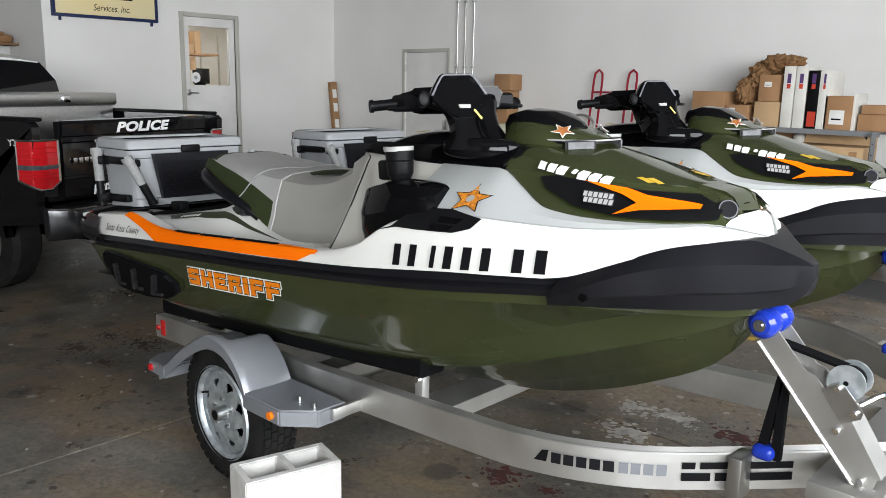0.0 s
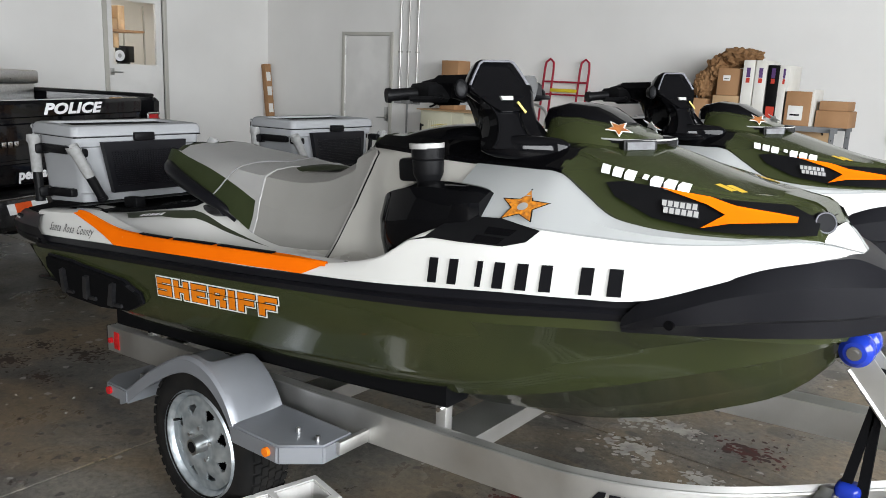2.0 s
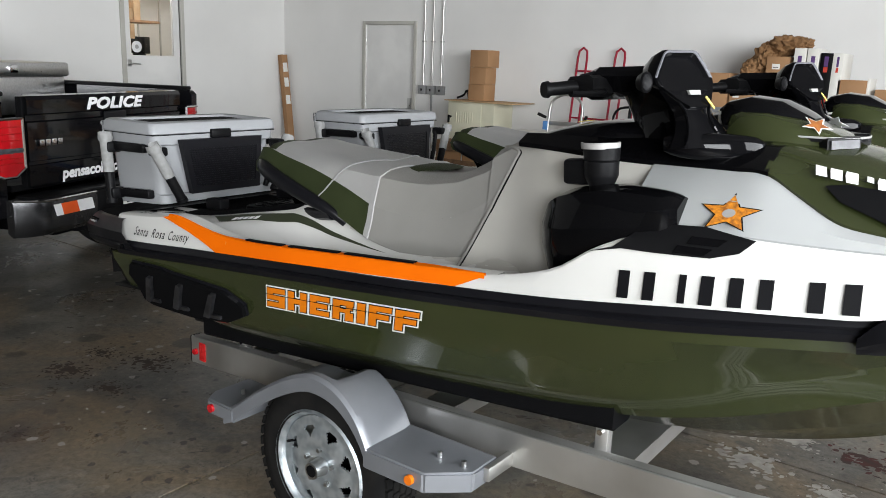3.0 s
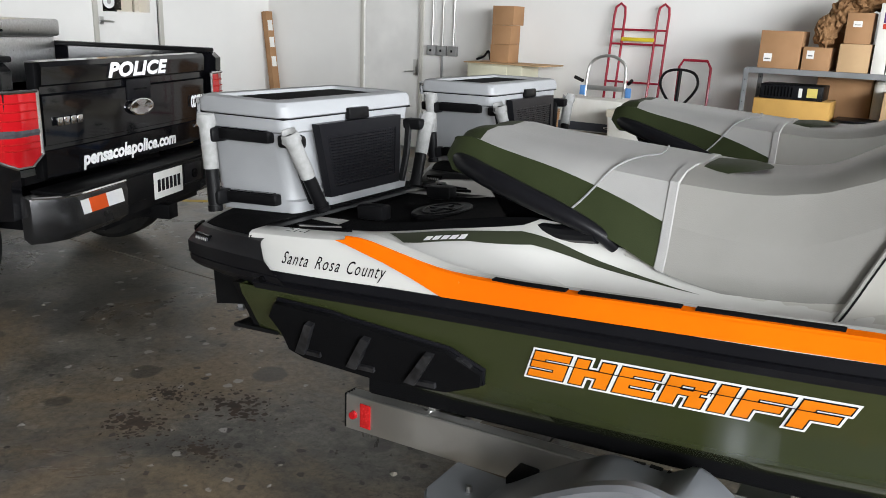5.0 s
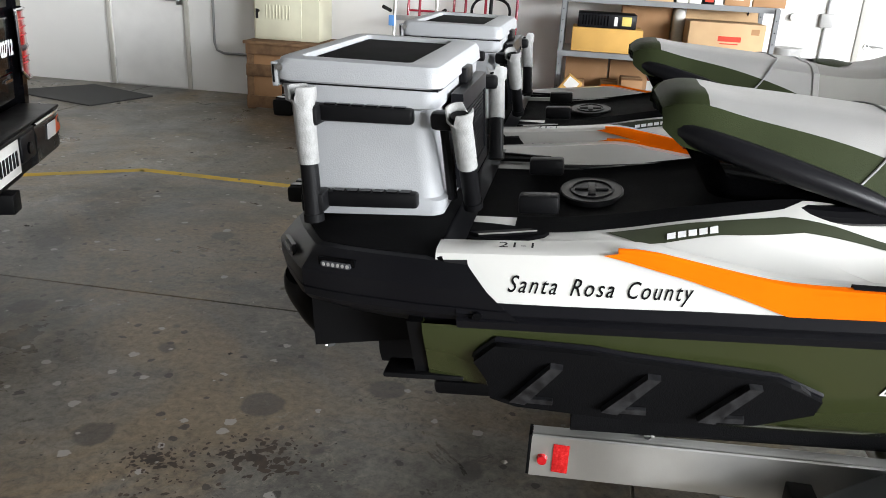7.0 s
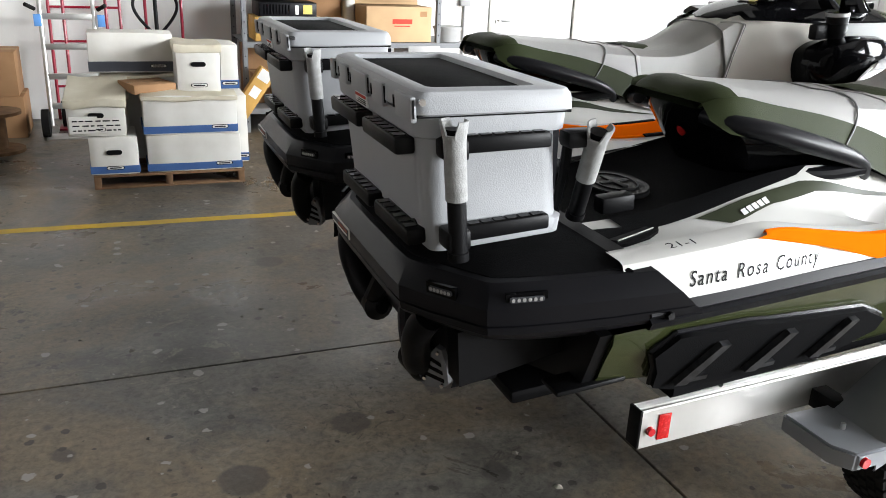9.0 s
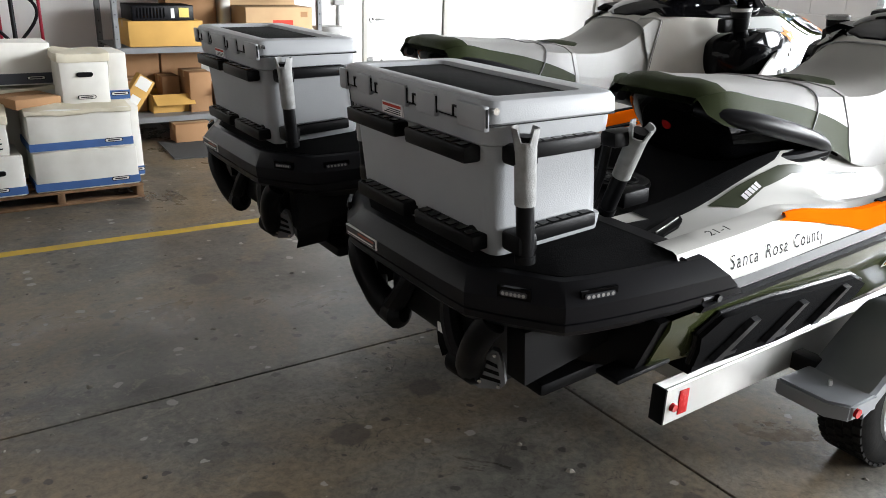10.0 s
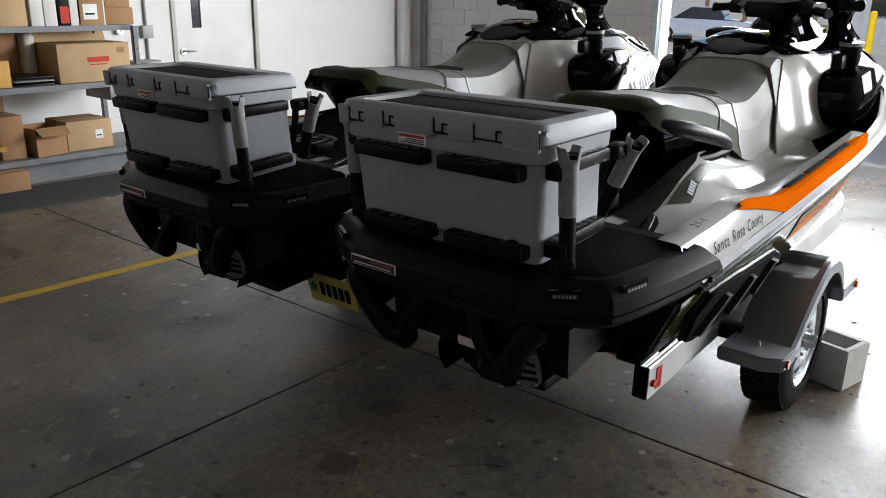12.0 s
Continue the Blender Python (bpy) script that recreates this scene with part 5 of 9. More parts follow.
        # maker's name as plain slanted blocks
        for k in range(7):
            u0 = 3.062 + k * 0.0330
            zc = 0.812 - k * 0.0078
            if k == 3:
                pl = [(u0 + 0.012, zc + 0.010), (u0 + 0.026, zc + 0.006), (u0 + 0.021, zc + 0.016), (u0 + 0.007, zc + 0.020)]
            else:
                pl = [(u0 + 0.004, zc + 0.001), (u0 + 0.029, zc - 0.004), (u0 + 0.022, zc + 0.017), (u0 - 0.003, zc + 0.023)]
            part("maker_mark", cut_poly(pl, 0.02, on_hood(s, 0.004)), WHITEINK, ski)
        for du in (0.0, 0.022):
            part("hood_decal", cut_poly([(3.318 + du, 0.778 - du * 0.2), (3.324 + du, 0.7785 - du * 0.2), (3.372 + du, 0.763 - du * 0.2), (3.366 + du, 0.7625 - du * 0.2)], 0.01, on_hood(s, 0.005)), YELLOW, ski, "small yellow hood stripe")
        # star badge
        part("star_badge", cut_poly([(u, 0.740 + (v - 0.740) * 0.56 - (u - 2.908) * 0.06) for u, v in star_outline(2.908, 0.740, 0.076)], 0.03, on_side(s, 0.008)), INK, ski, "orange five-pointed badge sticker with dark edge")
        part("star_face", cut_poly([(u, 0.740 + (v - 0.740) * 0.56 - (u - 2.908) * 0.06) for u, v in star_outline(2.908, 0.740, 0.068)], 0.03, on_side(s, 0.0095)), GOLD, ski)
        part("star_centre", cut_poly([(2.908 + 0.015 * math.cos(a), 0.740 + 0.009 * math.sin(a)) for a in frange(0, 2 * math.pi, 15)[:-1]], 0.05, on_side(s, 0.011)), SEATGREY, ski)

        # registration characters as plain bars
        side_bars(ski, 2.685, 0.535, 3.205, 0.537, 0.066, [(0.026, 0.032), (0.026, 0.052), (0.016, 0.030), (0.028, 0.031), (0.028, 0.031), (0.028, 0.066), (0.030, 0.034), (0.032, 0.0)], INK, "registration_bar", s)

        # orange bumper: a flat trim on the flank with a rolled top
        for poly in ([(0.80, 0.608), (0.84, 0.600), (0.97, 0.567), (1.06, 0.540), (1.155, 0.508), (1.2, 0.508), (1.2, 0.556), (1.02, 0.586), (0.93, 0.602), (0.84, 0.614)], [(1.2, 0.508), (2.21, 0.510), (2.30, 0.545), (1.2, 0.549)]):
            part("bumper_trim", cut_poly(poly, 0.03, on_side(s, 0.009)), ORANGE, ski, "orange gunwale trim")

        def roll(x):
            yb, zb = lerp_table(AFT, x)[2:4]
            e = min(max((2.30 - x) / 0.2, 0.1), 1) * min(max((x - 0.95) / 0.5, 0.18), 1)
            w = 0.028 * e
            return [(x, s * (yb + 0.008), zb - 0.006), (x, s * (yb + 0.002), zb + 0.006), (x, s * (yb - w), zb + 0.008), (x, s * (yb - w - 0.006), zb - 0.01)]
        part("bumper_top", mk(loft, rows_of(roll, 0.83, 2.3, 36)), ORANGE, ski, "orange gunwale trim")
        for g0, g1 in ((1.28, 1.47), (1.50, 1.73), (1.76, 2.04)):
            def pad(x):
                yb, zb = lerp_table(AFT, x)[2:4]
                return [(x, s * (yb - 0.008), zb + 0.006), (x, s * (yb - 0.010), zb + 0.0115), (x, s * (yb - 0.028), zb + 0.0115), (x, s * (yb - 0.031), zb + 0.003)]
            part("gunwale_pad", mk(loft, rows_of(pad, g0, g1, 14), cap0=True, cap1=True), MATBLACK, ski, "black traction strip")
        # olive flash on the inner slope

        def slope(u, v, lift=0.003):
            y, z = inner_slope(u, v)
            return (u, s * (y + lift * 0.3), z + lift)
        part("deck_flash", cut_poly([(0.81, 0.54), (1.0, 0.72), (1.21, 0.86), (1.38, 0.855), (1.59, 0.865), (1.70, 0.86), (1.59, 0.845), (1.38, 0.805), (1.25, 0.765), (1.07, 0.58), (0.94, 0.37), (0.89, 0.32)], 0.03, slope), mat("olive_decal", (0.040, 0.046, 0.028), 0.35), ski, "dark olive stripe along the inner slope")
        part("inner_mat", cut_poly([(0.60, 0.46), (0.68, 0.50), (0.85, 0.635), (1.0, 0.76), (1.21, 0.92), (1.26, 1.0), (0.60, 1.0)], 0.03, lambda u, v: slope(u, v, 0.004)), MATBLACK, ski, "black foam edge of the rear deck")
        for k in range(5):
            u0, v0 = 0.945 + k * 0.024, 0.41 + 0.037 * k
            part("maker_mark", cut_poly([(u0, v0), (u0 + 0.019, v0 + 0.03), (u0 + 0.021, v0 + 0.13), (u0 + 0.002, v0 + 0.10)], 0.05, lambda u, v: slope(u, v, 0.0055)), WHITEINK, ski)
        # names on the flank
        for word, start, width in (("Santa", 0.0, 0.105), ("Rosa", 0.128, 0.092), ("County", 0.240, 0.135)):
            x0 = 0.605 + start if s < 0 else 0.98 - start
            place = (lambda u, v: (x0 - s * u, s * (hull_side(x0 - s * u, 0.526 + v) + 0.0035), 0.526 + v))
            part("lettering", words(word, 0.048, place, 0.42, 0.0002, 1.22, width=width), INK, ski, "black script lettering")
        num = (lambda u, v: (0.582 + u, s * (0.535 - v * 0.9), 0.607 + v * 0.1)) if s < 0 else (lambda u, v: (0.66 - u, s * (0.535 - v * 0.9), 0.607 + v * 0.1))
        part("lettering", words("21-1", 0.04, num, width=0.075), INK, ski)
        u = 0.0
        for ch in "SHERIFF":
            for k, (grow, m_, nm) in enumerate(((0.0085, WHITEINK, "letter_outline"), (0.0032, INK, "letter_edge"), (0.0, ORANGEINK, "letter"))):
                part(nm, block_letter(ch, u, 1.372 if s < 0 else 2.045, 0.3335, 0.0895, 0.075, grow, s, 0.0075 + 0.0010 * k), m_, ski, ("white letter outline", "black letter edge", "orange block letter")[k])
            u += 0.0895 * (0.38 if ch == "I" else 1.0) + 0.0155
        part("lettering_stripe", cut_poly([(1.385, 0.381), (2.050, 0.381), (2.051, 0.3835), (1.386, 0.3835)], 0.03, on_side(s, 0.0112)), INK, ski, "thin black line through the lettering")

        # step plate
        def on_step(off):
            def at(u, v):
                cz = lerp_table(HULL, u)[2]
                return (u, s * (hull_side(u, max(v, cz + 0.03)) + off - 0.35 * max(cz + 0.03 - v, 0)), v)
            return at
        P = [(0.534, 0.362), (0.584, 0.414), (0.79, 0.406), (0.85, 0.396), (1.16, 0.364), (1.25, 0.317), (1.24, 0.28), (1.13, 0.238), (0.90, 0.222), (0.62, 0.232), (0.565, 0.25), (0.56, 0.305)]
        plate = part("step_plate", shell(cut_poly(P, 0.05, on_step(0.012)), 0.02), MATBLACK, ski, "moulded black side step with raised ribs", angle=50)
        part("rim", mk(tube, [on_step(0.012)(u, v) for u, v in P + P[:1]], 0.008, 6), GUARD, plate)
        part("inner_rim", mk(tube, [on_step(0.014)(0.89 + (u - 0.89) * 0.93, 0.315 + (v - 0.315) * 0.80) for u, v in P + P[:1]], 0.003, 6), RIBPLASTIC, plate)
        for k in range(3):
            u0, dz = 0.605 + k * 0.2, -0.009 * k
            for poly, off in (([(u0 + 0.006, 0.258 + dz * 0.4), (u0 + 0.040, 0.254 + dz * 0.4), (u0 + 0.122, 0.370 + dz), (u0 + 0.096, 0.372 + dz)], 0.028), ([(u0 + 0.038, 0.253 + dz * 0.4), (u0 + 0.100, 0.254 + dz * 0.4), (u0 + 0.100, 0.268 + dz * 0.4), (u0 + 0.048, 0.267 + dz * 0.4)], 0.024),
                              ([(u0 + 0.120, 0.372 + dz), (u0 + 0.117, 0.364 + dz), (u0 + 0.19, 0.358 + dz), (u0 + 0.212, 0.344 + dz), (u0 + 0.220, 0.349 + dz), (u0 + 0.198, 0.366 + dz)], 0.018)):
                part("rib", shell(cut_poly(poly, 0.05, on_step(off)), off - 0.006), RIBPLASTIC, plate)
        part("mount", shell(cut_poly([(0.548, 0.335), (0.566, 0.372), (0.640, 0.366), (0.628, 0.330), (0.600, 0.288), (0.576, 0.286)], 0.04, on_step(0.020)), 0.010), GUARD, plate)
        for k, (u0, v0) in enumerate(((0.586, 0.325), (0.766, 0.326), (0.966, 0.322), (1.164, 0.314))):
            y = hull_side(u0, v0)
            part("bolt", mk(cyl, (u0, s * (y + 0.010), v0), (u0, s * (y + 0.027), v0), 0.015, 0.012, 12), RIBPLASTIC, plate)

    # stern platform: bumper ring and mat
    OUT = [(0.0, 0.0), (0.0, 0.20), (0.004, 0.30), (0.048, 0.385), (0.122, 0.500), (0.134, 0.513), (0.20, 0.537), (0.30, 0.562), (0.42, 0.586), (0.60, 0.612)]
    full = [(x, -y) for x, y in OUT[::-1]] + [(x, y) for x, y in OUT[1:]]

    def plat_ring(z, inset, back, front=None):
        out = []
        for x, y in full:
            s_ = 1 if y >= 0 else -1
            xf = (0.502 + (0.60 - z) * 0.98 if front is None else front) if x > 0.5 else x + back * max(1 - x / 0.45, 0.15)
            out.append((xf, s_ * max(abs(y) - inset, 0), z))
        return out
    bm = mk(loft, [plat_ring(*q) for q in ((0.415, 0.07, 0.08), (0.440, 0.040, 0.045), (0.455, 0.014, 0.016), (0.470, 0.004, 0.004), (0.488, 0.002, 0.002), (0.490, 0.006, 0.006), (0.494, 0.006, 0.006), (0.496, 0.0, 0.0), (0.533, 0.0, 0.0), (0.537, 0.003, 0.003), (0.572, 0.030, 0.032), (0.578, 0.038, 0.040), (0.580, 0.046, 0.048), (0.598, 0.13, 0.12))], cap0=True, cap1=True)
    part("stern_platform", bm, GUARD, ski, "black plastic stern platform bumper", angle=18)
    part("deck_mat", mk(loft, [plat_ring(*q) for q in ((0.578, 0.052, 0.054, 0.470), (0.5835, 0.053, 0.055, 0.469), (0.5855, 0.058, 0.06, 0.466), (0.602, 0.14, 0.13, 0.455))], cap0=True, cap1=True), MATBLACK, ski, "black foam traction mat", angle=18)
    for s in (-1, 1):
        def on_slope(lift):
            def at(u, v):
                y, z = inner_slope(u, v)
                return (u, s * y, z + lift)
            return at
        part("side_mat", shell(cut_poly([(0.47, 0.02), (0.55, 0.08), (0.63, 0.22), (0.672, 0.36), (0.682, 0.45), (0.66, 0.52), (0.55, 0.60), (0.47, 0.62)], 0.04, on_slope(0.010)), 0.009), MATBLACK, ski, "black foam mat beside the hatch", angle=40)
        strap = part("tie_strip", shell(cut_poly([(0.50, 0.16), (0.525, 0.10), (0.655, 0.36), (0.64, 0.42)], 0.04, on_slope(0.018)), 0.008), BLACKP, ski, "black tie-down strip with a pale edge")
        part("strip_edge", mk(tube, [on_slope(0.018)(0.525, 0.10), on_slope(0.018)(0.59, 0.23), on_slope(0.018)(0.655, 0.36)], 0.002, 6), SADDLE, strap)
        # stern face lamp and corner lamp
        for (ax, ay), (cx, cy) in (((0.052, 0.371), (0.094, 0.441)), ((0.178, 0.511), (0.268, 0.535))):
            d = Vector((cx - ax, cy - ay, 0)).normalized()
            nrm = Vector((-d.y, d.x, 0))
            bm = mk(prism, [(0, -0.014), (0.004, -0.02), ((Vector((cx, cy)) - Vector((ax, ay))).length - 0.004, -0.02), ((Vector((cx, cy)) - Vector((ax, ay))).length, -0.014), ((Vector((cx, cy)) - Vector((ax, ay))).length, 0.014), (0, 0.014)],
                    lambda u, v, w: tuple(Vector((ax, s * ay, 0.550 + v)) + Vector((d.x, s * d.y, 0)) * u + Vector((nrm.x, s * nrm.y, 0)) * w), -0.004, 0.006)
            part("lamp_base", bm, BLACKG, ski)
            bm = mk(prism, [(0.008, -0.003), (0.012, -0.0065), ((Vector((cx, cy)) - Vector((ax, ay))).length - 0.012, -0.0065), ((Vector((cx, cy)) - Vector((ax, ay))).length - 0.008, -0.003), ((Vector((cx, cy)) - Vector((ax, ay))).length - 0.008, 0.003), ((Vector((cx, cy)) - Vector((ax, ay))).length - 0.012, 0.0065), (0.012, 0.0065), (0.008, 0.003)],
                    lambda u, v, w: tuple(Vector((ax, s * ay, 0.550 + v)) + Vector((d.x, s * d.y, 0)) * u + Vector((nrm.x, s * nrm.y, 0)) * w), 0.0, 0.010)
            bar = part("warning_lamp", bm, CLEARLENS, ski, "clear warning light bar, unlit")
            long_ = (Vector((cx, cy)) - Vector((ax, ay))).length
            for i in range(6):
                u0 = 0.016 + (long_ - 0.032) * i / 5
                part("diode", mk(prism, [(u0 + 0.004 * math.cos(a), 0.0045 * math.sin(a)) for a in frange(0, 2 * math.pi, 9)[:-1]], lambda u, v, w: tuple(Vector((ax, s * ay, 0.550 + v)) + Vector((d.x, s * d.y, 0)) * u + Vector((nrm.x, s * nrm.y, 0)) * w), 0.009, 0.0115), SEATGREY, bar)
        part("bolt", mk(cyl, (0.545, s * 0.590, 0.475), (0.545, s * 0.609, 0.475), 0.011, 0.009), BLACKG, ski)
    # transom, pump, sponsons, boarding step
    part("transom", mk(prism, [(-0.57, 0.44), (-0.495, 0.275), (0, 0.12), (0.495, 0.275), (0.57, 0.44)], lambda u, v, d: (d, u, v), 0.385, 0.418), BLACKP, ski, "black transom block")
    part("ride_plate", bx(0.36, 0.75, -0.17, 0.17, 0.03, 0.075, 0.015), BLACKP, ski)
    part("jet_pump", mk(cyl, (0.46, 0, 0.17), (0.26, 0, 0.17), 0.10, 0.085, 24), BLACKP, ski, "black jet pump nozzle")
    part("reverse_bucket", mk(loft, [[(x, 0.14 * math.sin(a), 0.17 + 0.12 * math.cos(a)) for a in frange(-2.2, 2.2, 13)] for x in (0.2, 0.34)]), BLACKP, ski)
    for s in (-1, 1):
        part("trim_tab", bx(0.31, 0.50, s * 0.475 - 0.04, s * 0.475 + 0.04, 0.268, 0.282, 0.005), BLACKP, ski)
        leg = part("stern_leg", mk(tube, [(0.06, s * 0.34, 0.452), (0.045, s * 0.315, 0.415), (0.045, s * 0.28, 0.36), (0.06, s * 0.245, 0.305), (0.08, s * 0.222, 0.272)], [0.035, 0.036, 0.036, 0.036, 0.036, 0.036, 0.036, 0.036, 0.038, 0.040, 0.042, 0.044, 0.046], 14, 3), BLACKP, ski, "thick black stern leg")
        part("leg_brace", mk(tube, [(0.12, s * 0.09, 0.44), (0.09, s * 0.11, 0.38), (0.075, s * 0.155, 0.31), (0.078, s * 0.20, 0.275)], 0.03, 10, 3), BLACKP, leg)
        part("leg_pod", mk(tube, [(0.085, s * 0.135, 0.268), (0.08, s * 0.155, 0.262), (0.085, s * 0.235, 0.262), (0.09, s * 0.250, 0.264)], [0.022, 0.044, 0.044, 0.036], 14), BLACKP, leg)
        def plate_at(u, v, d):
            """On the tow plate: u out along it, v up, d outwards."""
            return (0.080 + u * 0.75 - d * 0.78, s * (0.248 + u * 0.94 + d * 0.62), 0.222 + v * 1.15)
        bm = mk(prism, [(0.004, 0.0), (0.050, 0.006), (0.062, 0.020), (0.058, 0.060), (0.048, 0.098), (0.034, 0.104), (0.010, 0.070), (-0.012, 0.036), (-0.014, 0.014)], plate_at, -0.005, 0.014)
        tri = part("tow_plate", bm, ANODISED, ski, "anodised triangular plate with slots")
        for k in range(3):
            part("slot", mk(prism, [(0.0 + 0.010 * k, 0.030 + k * 0.019), (0.052 - 0.003 * k, 0.020 + k * 0.019), (0.051 - 0.003 * k, 0.029 + k * 0.019), (0.002 + 0.010 * k, 0.039 + k * 0.019)], plate_at, 0.0135, 0.0155), BLACKG, tri)
        for u, v in ((0.006, 0.022), (0.047, 0.014), (0.040, 0.092)):
            part("bolt", mk(cyl, plate_at(u, v, 0.013), plate_at(u, v, 0.021), 0.006, 0.005, 10), CHROME, tri)
    for s in (-1, 1):
        part("step_bracket", mk(prism, [(0.11, 0.285), (0.40, 0.32), (0.42, 0.43), (0.11, 0.43)], lambda u, v, d: (u, s * d, v), 0.33, 0.40), BLACKP, ski)
    part("stern_block", bx(0.10, 0.38, -0.24, 0.24, 0.27, 0.43, 0.03), BLACKP, ski)
    part("stern_label", bx(0.097, 0.101, -0.20, -0.03, 0.285, 0.312), TAPE, ski, "small pale warning strip")
    lab = part("warning_label", bx(-0.004, 0.006, 0.115, 0.295, 0.502, 0.532, 0.001), TAPE, ski, "small caution label with a white edge")
    part("label_field", bx(-0.0055, -0.004, 0.119, 0.291, 0.505, 0.529), mat("label_dark", (0.05, 0.045, 0.045), 0.4), lab)
    part("label_bar", bx(-0.007, -0.0055, 0.125, 0.215, 0.520, 0.526), mat("pale_red_print", (0.35, 0.12, 0.08), 0.5), lab)
    part("label_bar", bx(-0.007, -0.0055, 0.13, 0.28, 0.510, 0.514), TAPE, lab)
    part("bow_eye", mk(tube, [(3.60 + 0.02 * math.cos(a), 0, 0.35 + 0.025 * math.sin(a)) for a in frange(0, 6.28, 13)], 0.006, 6), CHROME, ski)
    return ski


TILT_UP = 4.5
RIG_Z = 0.345


def rig(x, y, z=0.0):
    """A pose on the tilted trailer; x from the craft's stern, z from its keel line."""
    return pose(-4.475, y, RIG_Z, 0, -TILT_UP, 0) @ pose(x, 0, z)


SKI_Y = (2.42, 3.755)
ski_a = watercraft()
ski_a.matrix_world = rig(0, SKI_Y[0])
ski_b = watercraft()
ski_b.matrix_world = rig(0, SKI_Y[1])


# ---- fishing coolers on the stern platforms ----
def rod_holder(parent, foot, head, r=0.0215, label="black tube rod holder with a pale grey flared sleeve"):
    a, b = Vector(foot), Vector(head)
    mid = a.lerp(b, 0.46)
    tubep = part("rod_holder", mk(cyl, a, b.lerp(a, 0.02), r, seg=20), BLACKP, parent, label)
    d = (b - a).normalized()
    bm = bmesh.new()
    cyl(bm, mid, b.lerp(a, 0.1), r + 0.003, r + 0.004, 20, False)
    cyl(bm, b.lerp(a, 0.1), b + d * 0.012, r + 0.004, r + 0.011, 20, False)
    bmesh.ops.remove_doubles(bm, verts=bm.verts[:], dist=0.001)
    ends = sorted(bm.verts, key=lambda v: -(v.co - a).dot(d))[:20]
    for i, v in enumerate(ends):
        if math.sin(math.atan2((v.co - b).y, (v.co - b).x) * 2) > 0.55:
            v.co -= d * 0.03
    part("sleeve", shell(bm, 0.004), mat("pale_sleeve", (0.29, 0.29, 0.285), 0.5, scale=40, col2=(0.23, 0.23, 0.225), bump=0.4, bscale=240), tubep, "pale grey perforated sleeve")
    part("foot_band", mk(cyl, a + d * 0.0, a + d * 0.02, r + 0.003, seg=20), BLACKP, tubep)
    return tubep


